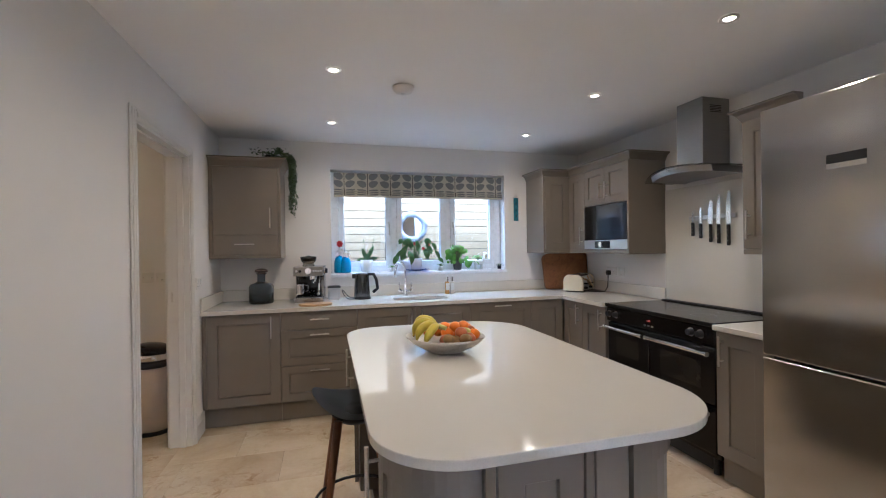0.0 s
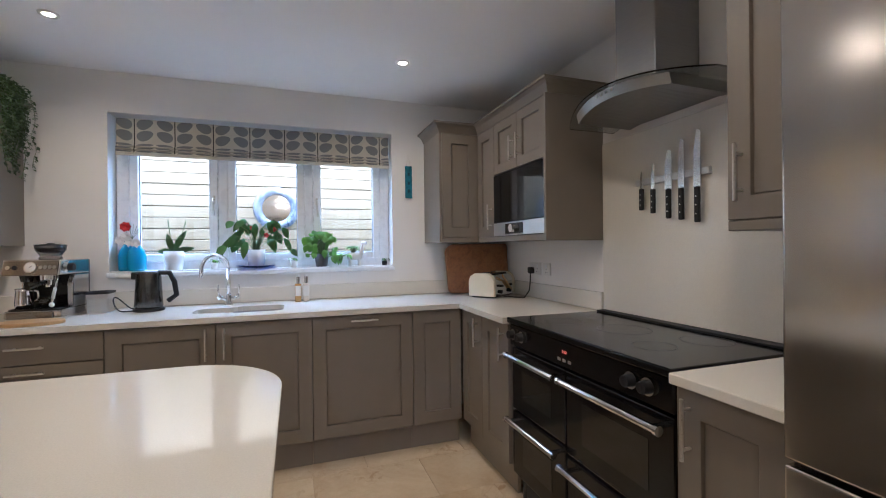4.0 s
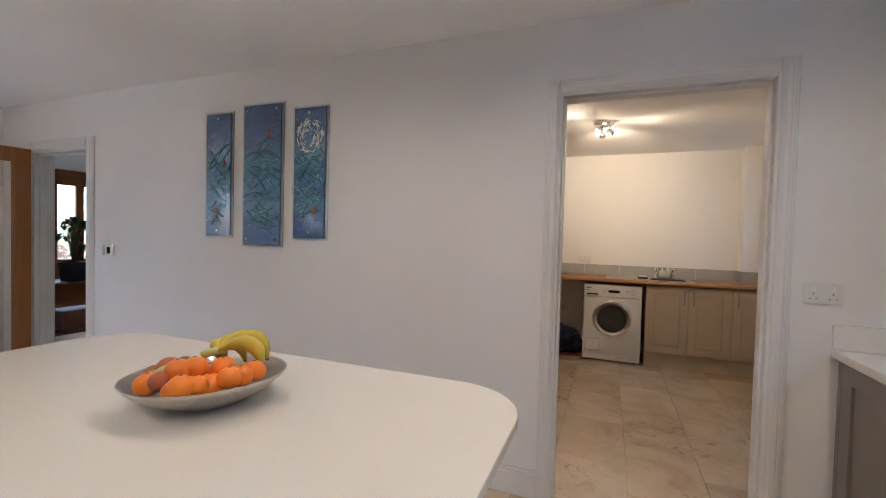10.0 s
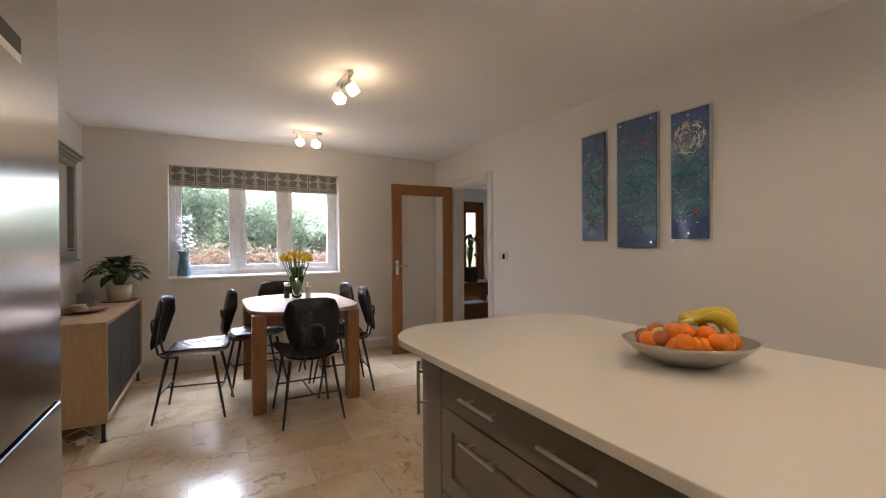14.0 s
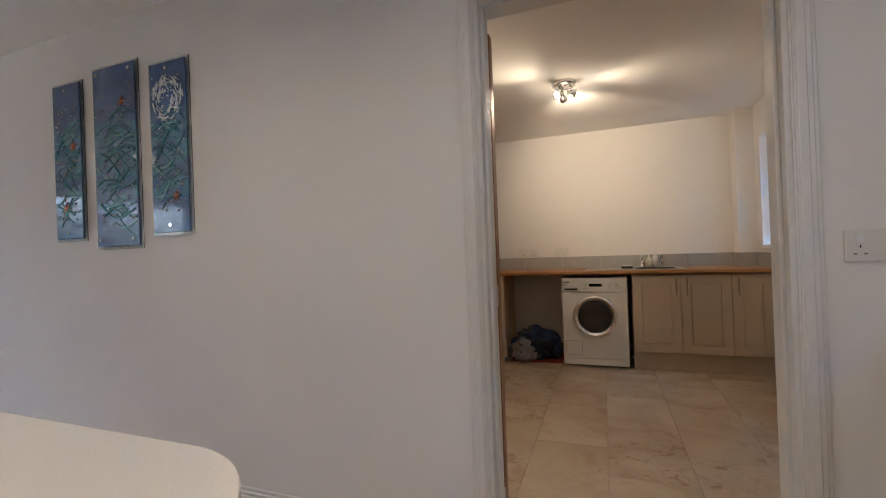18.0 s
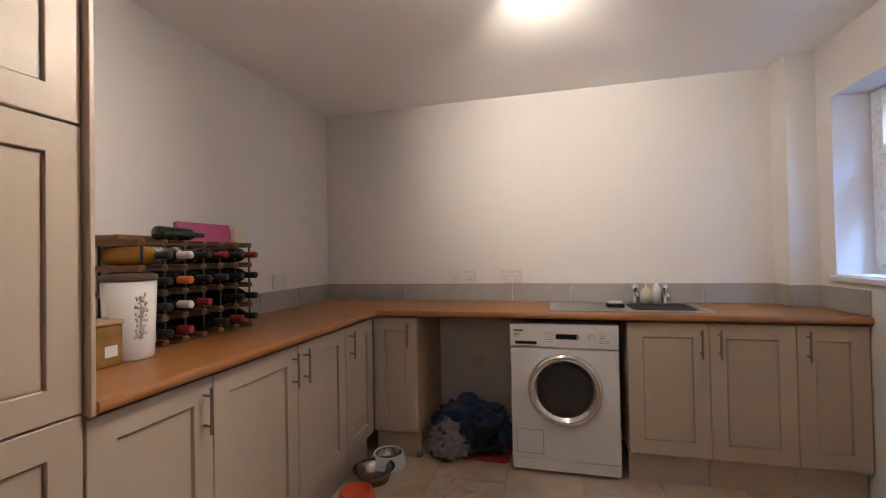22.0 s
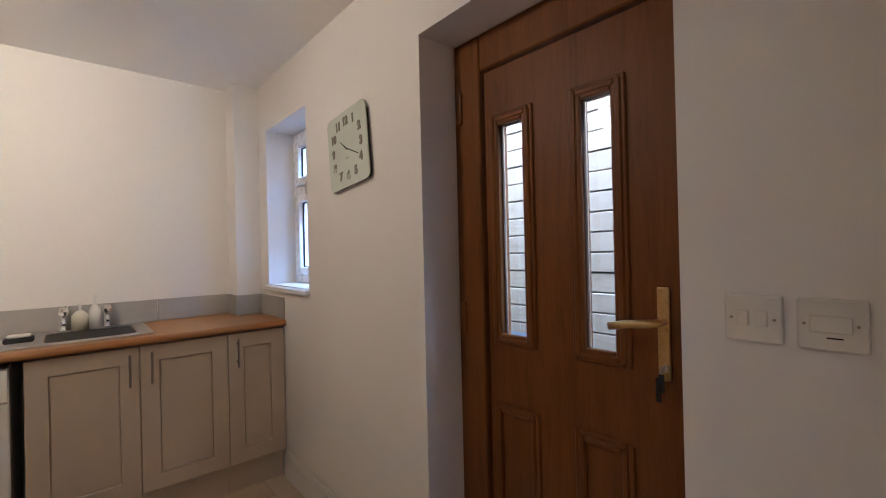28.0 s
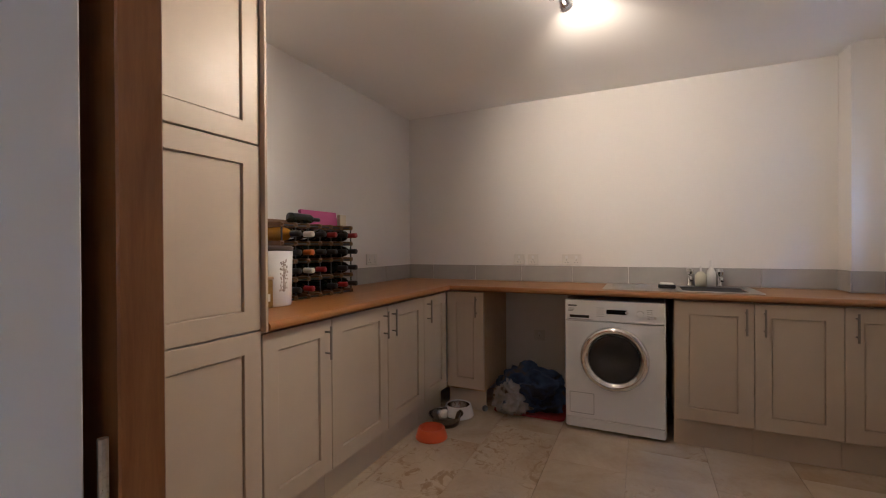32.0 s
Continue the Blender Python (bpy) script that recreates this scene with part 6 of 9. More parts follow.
for k in range(33):
    u = k / 32
    a = radians(60 + 330 * u)
    loop.append((0.20 + 0.062 * math.cos(a) + 0.02 * u, 4.015 + 0.05 * math.sin(a) - 0.02 * u, ZW1 + 0.007 + 0.078 * math.sin(math.pi * min(1, u * 1.6)) ** 2 * (1 if u < 0.625 else 0)))
loop[0] = (0.256, 4.05, ZW1 + 0.007)
tube(bm, loop, 0.004, 8)
solo("kettle_cable", bm, M["blackm"], "black coiled power cable of the kettle", "cable")
for x, c, n in ((1.176, (0.55, 0.30, 0.10), "amber"), (1.228, (0.72, 0.66, 0.58), "cream")):
    sb = thing("soap_bottle", (x, 4.085, ZW1), "slim clear pump bottle of " + n + " hand soap", "soap bottle", "soap bottles")
    bm = bmesh.new()
    slab(bm, round_rect(x - 0.021, 4.07, x + 0.021, 4.10, 0.008), ZW1 + 0.0005, ZW1 + 0.125, 0.006)
    part("bottle", bm, plain(n + "_soap", c, 0.12, relief=0), sb)
    part("label", B(x - 0.018, 4.0685, ZW1 + 0.04, x + 0.018, 4.0695, ZW1 + 0.11), M["whitep"], sb, "plain white label")
    bm = bmesh.new()
    cyl(bm, (x, 4.085, ZW1 + 0.125), (x, 4.085, ZW1 + 0.131), 0.009, n=16)
    cyl(bm, (x, 4.085, ZW1 + 0.131), (x, 4.085, ZW1 + 0.172), 0.0135, n=20)
    part("cap", bm, M["chrome"], sb, "polished silver cap")
    bm = bmesh.new()
    cyl(bm, (x, 4.085, ZW1 + 0.1722), (x, 4.085, ZW1 + 0.184), 0.0125, 0.011, n=20)
    part("nozzle", bm, M["whitep"], sb)

# chopping board leaning in the corner, toaster, sockets
bm = bmesh.new()
out = []
for i, (x, y) in enumerate(round_rect(0, 0, 0.50, 0.385, (0.05, 0.02, 0.02, 0.06), 6)):
    out.append((x + (0.012 * math.sin(y * 17) if x < 0.06 else 0), y))
slab(bm, out, 0, 0.04, 0.005)
bm.transform(pose(2.275, 4.13, ZW1 + 0.001, 83, 0, -8))
solo("chopping_board", bm, M["board"], "large wavy-edged hardwood board leaning on the wall", "chopping board")

TS = pose(2.545, 3.87, ZW1, 0, 0, 38)
ts = thing("toaster", TS, "four-slice chrome toaster with cream end panels", "toaster")
M["creamenamel"] = plain("cream_enamel", (0.70, 0.62, 0.46), 0.25, relief=0, vary=0.03)


def tpart(name, bm, mat, label="", parent=None):
    bm.transform(TS)
    return part(name, bm, mat, parent or ts, label)


prof = [(-0.10, 0.012), (0.10, 0.012), (0.10, 0.12), (0.085, 0.155), (0.05, 0.175), (-0.05, 0.175), (-0.085, 0.155), (-0.10, 0.12)]
ROT = Matrix(((0, 0, 1, 0), (1, 0, 0, 0), (0, 1, 0, 0), (0, 0, 0, 1)))
for nm, a, b, mt, k in (("chrome_body", -0.145, 0.145, "chrome", 0.97), ("end_panel", 0.146, 0.185, "creamenamel", 1.0), ("end_panel", -0.185, -0.146, "creamenamel", 1.0)):
    bm = bmesh.new()
    slab(bm, [(y * k, z * k) for y, z in prof], a, b, 0.004)
    bm.transform(ROT)
    tpart(nm, bm, M[mt])
tpart("base", B(-0.16, -0.085, 0.001, 0.16, 0.085, 0.0115), M["blackm"])
for y in (-0.045, 0.045):
    tpart("slot", B(-0.13, y - 0.016, 0.1695, 0.13, y + 0.016, 0.172), M["dark"])
for x in (-0.075, 0.075):
    tpart("lever", B(x - 0.018, -0.118, 0.075, x + 0.018, -0.098, 0.09, bev=0.003), M["blackm"])
    bm = bmesh.new()
    cyl(bm, (x, -0.098, 0.04), (x, -0.112, 0.04), 0.013, n=16)
    tpart("dial", bm, M["blackm"])
bm = bmesh.new()
box(bm, -0.10, -0.013, -0.004, 0.10, 0.013, 0.004, bev=0.003)
bm.transform(TS @ pose(0.02, -0.108, 0.10, 75, 35, 0))
solo("toast_tongs", bm, M["bamboo"], "pale wooden toast tongs on the toaster", "tongs")


M["socketp"] = plain("aged_socket_plastic", (0.70, 0.68, 0.63), 0.35, vary=0.03, relief=0)


def socket(name, m, w, label, holes=2, switch=True, mat=None, category="socket"):
    """A wall plate; local x along it, z up, front towards -y."""
    root = thing(name, m, label, category)

    def sp(nm, bm, mt, lb=""):
        bm.transform(m)
        return part(nm, bm, mt, root, lb)

    sp("plate", B(-w / 2, -0.010, -0.043, w / 2, 0.0, 0.043, bev=0.004, seg=2), mat or M["socketp"])
    for k in range(holes):
        cx = 0 if holes == 1 else (k - 0.5) * w * 0.5
        if switch:
            sp("rocker", B(cx - 0.009, -0.0135, 0.008, cx + 0.009, -0.0102, 0.03, bev=0.001), M["white"])
        for dx, dz, a, c in ((0, -0.002, 0.003, 0.008), (-0.011, -0.022, 0.007, 0.003), (0.011, -0.022, 0.007, 0.003)):
            sp("pin_hole", B(cx + dx - a / 2, -0.0108, dz - c / 2, cx + dx + a / 2, -0.0101, dz + c / 2), M["dark"])
    return root


socket("wall_socket", turned(XE, 3.648, 1.116, "-x"), 0.146, "white double socket with a black plug")
socket("wall_switch", turned(XE, 3.50, 1.116, "-x"), 0.086, "small white switched spur on the wall", 1)
socket("wall_switch", turned(XW, 3.508, 1.135, "+x"), 0.13, "white double light switch on the wall", 2, True)
socket("wall_socket", turned(2.66, YN, 1.12, "-y"), 0.086, "white socket behind the chopping board", 1)
bm = bmesh.new()
box(bm, XE - 0.05, 3.645, 1.08, XE - 0.011, 3.685, 1.125, bev=0.008, seg=2)
tube(bm, [(XE - 0.035, 3.665, 1.085), (XE - 0.04, 3.66, 1.02), (XE - 0.06, 3.64, 0.96), (XE - 0.11, 3.62, 0.918), (2.64, 3.66, 0.915), (2.58, 3.76, 0.915)], 0.0045, 8)
solo("toaster_cable", bm, M["blackm"], "black plug and cable of the toaster", "cable")

# knife rack
solo("knife_rack", B(XE - 0.032, 2.275, 1.56, XE - 0.0125, 2.672, 1.592, bev=0.003), M["steel"], "magnetic steel strip on the splashback", "knife rack")
M["blade"] = brushed("knife_blade", (0.72, 0.72, 0.72), 0.18, (30, 30, 4))
for y, z0, zm, z1, w in ((2.629, 1.44, 1.54, 1.63, 0.016), (2.559, 1.42, 1.53, 1.655, 0.02), (2.472, 1.39, 1.52, 1.70, 0.038), (2.405, 1.38, 1.515, 1.735, 0.03), (2.327, 1.365, 1.51, 1.755, 0.034)):
    kn = thing("kitchen_knife", (XE - 0.035, y, zm), "kitchen knife with black riveted handle, hung blade up", "knife", "knives on the rack")
    bm = bmesh.new()
    slab(bm, [(y - w / 2, zm), (y + w / 2, zm), (y + w / 2, zm + (z1 - zm) * 0.6), (y + w * 0.1, z1), (y - w / 2, z1 - 0.01)], 0, 0.0022, 0.0006, 1)
    bm.transform(Matrix(((0, 0, -1, XE - 0.0335), (1, 0, 0, 0), (0, 1, 0, 0), (0, 0, 0, 1))))
    part("blade", bm, M["blade"], kn)
    hd = part("handle", B(XE - 0.043, y - 0.012, z0, XE - 0.027, y + 0.011, zm + 0.005, bev=0.005, seg=2), M["blackm"], kn)
    for q in (0.25, 0.5, 0.75):
        bm = bmesh.new()
        cyl(bm, (XE - 0.0425, y, z0 + (zm - z0) * q), (XE - 0.044, y, z0 + (zm - z0) * q), 0.003, n=8)
        part("rivet", bm, M["nickel"], hd)

# glass hanging by the window
M["fused"] = plain("fused_blue_glass", (0.03, 0.17, 0.24), 0.12, vary=0.4, scale=30, relief=0.2)
hg = thing("glass_hanging", (1.997, 4.205, 1.65), "small blue fused-glass panel hung on a wire", "wall hanging")
part("panel", B(1.969, 4.20, 1.655, 2.024, 4.208, 1.905, bev=0.003), M["fused"], hg)
bm = bmesh.new()
tube(bm, [(1.98, 4.206, 1.905), (1.996, 4.212, 1.99), (2.012, 4.206, 1.905)], 0.0015, 6)
part("wire", bm, M["nickel"], hg)
for z in (1.70, 1.76, 1.83):
    part("glass_motif", B(1.988, 4.1965, z, 2.004, 4.2, z + 0.024, bev=0.001), plain("dark_glass_motif", (0.02, 0.07, 0.10), 0.15), hg)


# ---- plants on the sill and the cabinet ----
def foliage(name, col, gloss=0.35, thin=0.0):
    m, t, b = nodes(name)
    v = coords(t)
    g = t.nodes.new("ShaderNodeNewGeometry")
    c = ramp(t, g.outputs["Random Per Island"], [(0.0, shade(col, 0.6)), (0.6, col), (1.0, shade(col, 1.5))])
    c = mixed(t, 0.3, c, ramp(t, noise_tex(t, v, 60, 3), [(0.3, shade(col, 0.7)), (0.7, shade(col, 1.3))]))
    link(t, c, b.inputs["Base Color"])
    b.inputs["Roughness"].default_value = gloss
    if thin:
        tr = t.nodes.new("ShaderNodeBsdfTranslucent")
        mx = t.nodes.new("ShaderNodeMixShader")
        mx.inputs[0].default_value = thin
        link(t, c, tr.inputs["Color"])
        link(t, b.outputs[0], mx.inputs[1])
        link(t, tr.outputs[0], mx.inputs[2])
        link(t, mx.outputs[0], t.nodes["Material Output"].inputs["Surface"])
    return m


M["leaf"] = foliage("dark_leaf", (0.030, 0.080, 0.022), 0.3)
M["leafmid"] = foliage("mid_green_leaf", (0.045, 0.125, 0.026), 0.3)
M["basil"] = foliage("bright_leaf", (0.11, 0.30, 0.04), 0.4)
M["ivy"] = foliage("grey_green_leaf", (0.075, 0.125, 0.055), 0.5)
M["stem"] = plain("green_stem", (0.10, 0.16, 0.05), 0.6)
M["soil"] = plain("potting_soil", (0.03, 0.02, 0.014), 0.9)
M["ceramic"] = plain("white_ceramic", (0.80, 0.79, 0.76), 0.18, relief=0, vary=0.02)
SZ = KW[1] + 0.0065
rng = random.Random(7)


def pot(root, x, y, z, r0, r1, h, mat):
    bm = bmesh.new()
    lathe(bm, [(0, 0.0), (r0, 0.0), (r1, h), (r1 * 0.93, h), (r1 * 0.9, h - 0.012), (r1 * 0.85, h - 0.013)], 28, Matrix.Translation((x, y, z)))
    part("pot", bm, mat, root)
    bm = bmesh.new()
    cyl(bm, (x, y, z + h - 0.03), (x, y, z + h - 0.014), r1 * 0.88, n=24)
    part("soil", bm, M["soil"], root)


def leafy(x, y, z, n, spread, height, lw, ll, mat, root, stem_r=0.0025, droop=0.05, lo=0.3, flat=1.0, name="foliage", hang=False):
    """Stems fanning out of a pot, each with a leaf at its end."""
    bm, bs = bmesh.new(), bmesh.new()
    for i in range(n):
        a = 2 * math.pi * (i + rng.random() * 0.8) / n * 2.6
        k = lo + (1 - lo) * rng.random()
        d = Vector((math.cos(a), math.sin(a) * flat, 0))
        q = Vector((x, y, z)) + d * spread * k + Vector((0, 0, height * ((1.1 - 1.3 * k * rng.random()) if hang else (1.1 - 0.75 * k * rng.random()))))
        mid = Vector((x, y, z)) + d * spread * k * 0.35 + Vector((0, 0, (q.z - z) * 0.7))
        tube(bs, [(x + d.x * 0.01, y + d.y * 0.01, z), mid, q], stem_r, 5)
        w = lw * (0.7 + 0.5 * rng.random())
        l = ll * (0.7 + 0.5 * rng.random())
        e = q + d * l * 0.8 + Vector((0, 0, -l * (0.15 + 0.6 * rng.random())))
        if hang:
            e = q + d * l * 0.45 + Vector((0, -0.2 * l, -l * (0.35 + 0.6 * rng.random())))
        leaf(bm, q, e, w, (0, -1, 0.5) if hang else (0, 0, 1), droop * rng.random(), 5)
    part(name, bm, mat, root)
    part("stems", bs, M["stem"], root)


op = thing("orchid", (0.395, 4.275, SZ), "orchid without flowers in a white ceramic pot", "plant", "plants on the kitchen sill")
pot(op, 0.395, 4.275, SZ, 0.05, 0.062, 0.125, M["ceramic"])
bm = bmesh.new()
for a, l, up in ((20, 0.13, 0.03), (35, 0.09, 0.15), (165, 0.10, 0.01), (130, 0.07, 0.13), (60, 0.05, 0.08)):
    d = Vector((math.cos(radians(a)), math.sin(radians(a)) * 0.35, 0))
    b0 = Vector((0.395, 4.275, SZ + 0.115))
    leaf(bm, b0, b0 + d * l + Vector((0, 0, up)), 0.042, (0, -1, 0.3), 0.0, 6)
part("leaves", bm, M["leaf"], op)
for dx in (-0.03, 0.075):
    bm = bmesh.new()
    tube(bm, [(0.395, 4.275, SZ + 0.11), (0.395 + dx * 0.6, 4.27, SZ + 0.22), (0.395 + dx, 4.265, SZ + 0.33)], 0.003, 6)
    part("flower_stem", bm, M["stem"], op)

an = thing("anthurium", (0.90, 4.27, SZ), "leafy plant with red flowers in a white pot", "plant", "plants on the kitchen sill")
bm = bmesh.new()
lathe(bm, [(0, 0.002), (0.06, 0.0), (0.125, 0.016), (0.13, 0.02), (0.06, 0.008), (0, 0.008)], 30, Matrix.Translation((0.90, 4.27, SZ)))
part("saucer", bm, glass("cobalt_glass", (0.05, 0.16, 0.75), 0.03), an, "cobalt blue glass saucer")
pot(an, 0.90, 4.27, SZ + 0.009, 0.05, 0.062, 0.12, M["ceramic"])
leafy(0.90, 4.26, SZ + 0.12, 26, 0.24, 0.20, 0.052, 0.125, M["leafmid"], an, flat=0.3, droop=0.02, lo=0.35, hang=True)
bm = bmesh.new()
for dx, dz in ((0.07, 0.12), (0.12, 0.16), (-0.02, 0.17)):
    c = Vector((0.90 + dx, 4.24, SZ + 0.11 + dz))
    for a in range(5):
        d = Vector((math.cos(a * 1.26), -0.3, math.sin(a * 1.26)))
        leaf(bm, c, c + d * 0.021, 0.017, (0, -1, 0), 0, 3)
part("flowers", bm, plain("red_petals", (0.40, 0.03, 0.02), 0.4), an, "small red flowers")

bs_ = thing("basil_plant", (1.345, 4.27, SZ), "bushy basil in a dark grey pot", "plant", "plants on the kitchen sill")
pot(bs_, 1.345, 4.27, SZ, 0.04, 0.052, 0.09, plain("dark_pot", (0.06, 0.055, 0.05), 0.5))
leafy(1.345, 4.265, SZ + 0.08, 64, 0.105, 0.165, 0.048, 0.065, M["basil"], bs_, flat=0.5, droop=0.01, lo=0.05, hang=True)
leafy(1.478, 4.24, SZ + 0.04, 10, 0.09, 0.05, 0.04, 0.07, M["basil"], bs_, flat=0.5, droop=0.04, lo=0.2, name="trailing_leaves")

zp = thing("animal_planter", (1.585, 4.27, SZ), "white four-legged animal-shaped planter with a succulent", "planter", "plants on the kitchen sill")
bm = bmesh.new()
for dx in (-0.035, 0.035):
    for dy in (-0.015, 0.015):
        cyl(bm, (1.585 + dx, 4.27 + dy, SZ), (1.585 + dx, 4.27 + dy, SZ + 0.05), 0.011, n=10)
box(bm, 1.53, 4.24, SZ + 0.045, 1.64, 4.30, SZ + 0.10, bev=0.02, seg=2)
cyl(bm, (1.63, 4.27, SZ + 0.08), (1.65, 4.27, SZ + 0.165), 0.016, 0.012, n=12)
ball(bm, (1.657, 4.27, SZ + 0.17), 0.02, 2, (1.3, 0.8, 0.8))
part("animal_pot", bm, M["ceramic"], zp)
leafy(1.575, 4.27, SZ + 0.095, 26, 0.05, 0.05, 0.014, 0.05, M["basil"], zp, droop=0.0, lo=0.1)

bb = thing("flower_bottle", (0.155, 4.262, SZ), "bright blue glass bottle with red and white fabric flowers", "bottle")
M["blueglass"] = glass("bright_blue_glass", (0.05, 0.62, 0.95), 0.06)
M["blueglass"].node_tree.nodes["Principled BSDF"].inputs["Transmission Weight"].default_value = 0.55
for bx, by, k in ((0.135, 4.29, 1.0), (0.19, 4.255, 0.94)):
    bm = bmesh.new()
    lathe(bm, [(0, 0.001), (0.05, 0.001), (0.056, 0.012), (0.056, 0.10), (0.046, 0.14), (0.024, 0.168), (0.02, 0.20), (0.026, 0.212), (0.022, 0.212), (0.016, 0.198), (0.042, 0.135), (0.051, 0.10), (0.051, 0.016), (0, 0.012)], 28, Matrix.Translation((bx, by, SZ)) @ Matrix.Scale(k, 4))
    part("blue_bottle", bm, M["blueglass"], bb, "bright blue glass")
M["poppy"] = plain("red_fabric_petal", (0.46, 0.012, 0.015), 0.7)
M["silk"] = plain("white_fabric_petal", (0.78, 0.78, 0.77), 0.75)
bm = bmesh.new()
for a in range(7):
    d = Vector((math.cos(a * 0.9), -0.35, math.sin(a * 0.9)))
    leaf(bm, (0.135, 4.25, SZ + 0.285), Vector((0.135, 4.25, SZ + 0.285)) + d * 0.034, 0.036, (0, -1, 0.2), 0.0, 4)
part("red_flower", bm, M["poppy"], bb, "red fabric poppy")
bm = bmesh.new()
for cx, cz in ((0.115, 0.20), (0.165, 0.19), (0.20, 0.185), (0.145, 0.225)):
    c = Vector((cx, 4.225, SZ + cz))
    for a in range(6):
        d = Vector((math.cos(a * 1.05 + cx * 40), -0.5, math.sin(a * 1.05 + cx * 40)))
        leaf(bm, c, c + d * 0.032, 0.03, (0, -1, 0), 0.006, 3)
part("white_flowers", bm, M["silk"], bb, "white fabric petals")
bm = bmesh.new()
for k in range(5):
    tube(bm, [(0.15, 4.26, SZ + 0.19), (0.16 + 0.012 * k, 4.255, SZ + 0.26), (0.155 + 0.02 * k, 4.25, SZ + 0.31 - 0.008 * k)], 0.0012, 5)
tube(bm, [(0.14, 4.275, SZ + 0.18), (0.137, 4.26, SZ + 0.24), (0.135, 4.252, SZ + 0.285)], 0.0016, 5)
part("dry_stems", bm, M["stem"], bb)
for x, r, h in ((0.64, 0.022, 0.045), (1.15, 0.026, 0.048), (1.808, 0.022, 0.035)):
    sp_ = thing("small_pot_plant", (x, 4.24, SZ), "tiny succulent in a small white pot" if x < 1.5 else "tiny plant in a small black pot", "plant", "plants on the kitchen sill")
    pot(sp_, x, 4.24, SZ, r * 0.85, r, h, M["ceramic"] if x < 1.5 else M["blackm"])
    leafy(x, 4.24, SZ + h - 0.012, 14, 0.03, 0.03, 0.012, 0.03, M["basil"] if x < 1.5 else M["leaf"], sp_, 0.0012, 0.0, 0.1)

iv = thing("trailing_plant", (-0.40, 4.0, 2.151), "trailing grey-green plant hanging over the cabinet side", "plant")
bm = bmesh.new()
lathe(bm, [(0, 0), (0.05, 0), (0.06, 0.06), (0.055, 0.06), (0, 0.05)], 20, Matrix.Translation((-0.45, 4.02, 2.151)))
part("pot", bm, M["blackm"], iv)
bm, bst = bmesh.new(), bmesh.new()
for k in range(36):
    y0 = 3.83 + 0.27 * rng.random()
    ln = (0.12 + 0.34 * rng.random() ** 1.3) * (1.15 - abs(y0 - 3.98) * 1.6)
    x1 = -0.305 + 0.05 * rng.random()
    pts = [Vector((-0.45, 4.02, 2.21)), Vector((-0.39, (4.02 + y0) / 2, 2.24 + 0.03 * rng.random())), Vector((x1 - 0.01, y0, 2.18))]
    steps = max(3, int(ln / 0.03))
    for s in range(1, steps + 1):
        pts.append(Vector((x1 + 0.01 * math.sin(s + k), y0 + 0.008 * math.sin(s * 1.7 + k), 2.18 - ln * s / steps)))
    tube(bst, pts, 0.0015, 4)
    for p in pts[1:]:
        for q in range(4):
            a = rng.random() * 6.28
            d = Vector((abs(math.cos(a)) * 0.7 if p.z < 2.15 else math.cos(a), math.sin(a), -0.5 + rng.random() * 0.7))
            o = p + Vector((0, 0, (rng.random() - 0.5) * 0.03))
            leaf(bm, o, o + d * (0.016 + 0.014 * rng.random()), 0.013 + 0.009 * rng.random(), (0, 0, 1), 0.004, 2)
for k in range(260):
    o = Vector((-0.60 + 0.30 * rng.random(), 3.80 + 0.42 * rng.random(), 2.16 + 0.075 * rng.random() ** 0.7))
    if o.x < -0.5 and rng.random() < 0.6:
        continue
    d = Vector((rng.random() - 0.5, rng.random() - 0.5, rng.random() * 0.8 - 0.2))
    leaf(bm, o, o + d * 0.05, 0.022, (0, 0, 1), 0.004, 2)
part("leaves", bm, M["ivy"], iv)
part("stems", bst, M["stem"], iv)

# ---- ceiling fittings ----
M["lampglow"] = glow("lit_downlight_lens", (1.0, 0.86, 0.66), 7)
for sx, sy in SPOTS:
    dl = thing("downlight", (sx, sy, CEIL), "small round recessed ceiling spotlight with silver rim", "ceiling light", "kitchen downlights")
    bm = bmesh.new()
    lathe(bm, [(0.024, -0.004), (0.030, -0.010), (0.040, -0.008), (0.043, -0.001), (0.026, -0.001)], 28, Matrix.Translation((sx, sy, CEIL)))
    part("rim", bm, M["nickel"], dl)
    bm = bmesh.new()
    cyl(bm, (sx, sy, CEIL - 0.0035), (sx, sy, CEIL - 0.001), 0.0235, n=24)
    part("lens", bm, M["lampglow"], dl, "lit frosted lens").visible_shadow = False
sa = thing("smoke_alarm", (0.496, 2.648, CEIL), "white round smoke alarm on the ceiling", "smoke alarm")
bm = bmesh.new()
lathe(bm, [(0, -0.042), (0.03, -0.042), (0.035, -0.036), (0.055, -0.034), (0.06, -0.02), (0.066, -0.018), (0.068, -0.001), (0, -0.001)], 32, Matrix.Translation((0.496, 2.648, CEIL)))
part("case", bm, M["whitep"], sa)
bm = bmesh.new()
cyl(bm, (0.496, 2.648, CEIL - 0.045), (0.496, 2.648, CEIL - 0.0425), 0.014, n=18)
part("test_button", bm, M["white"], sa)


# ---- dining end ----
tb = thing("dining_table", (1.0, -1.46, 0), "rounded oak dining table with square legs", "table")
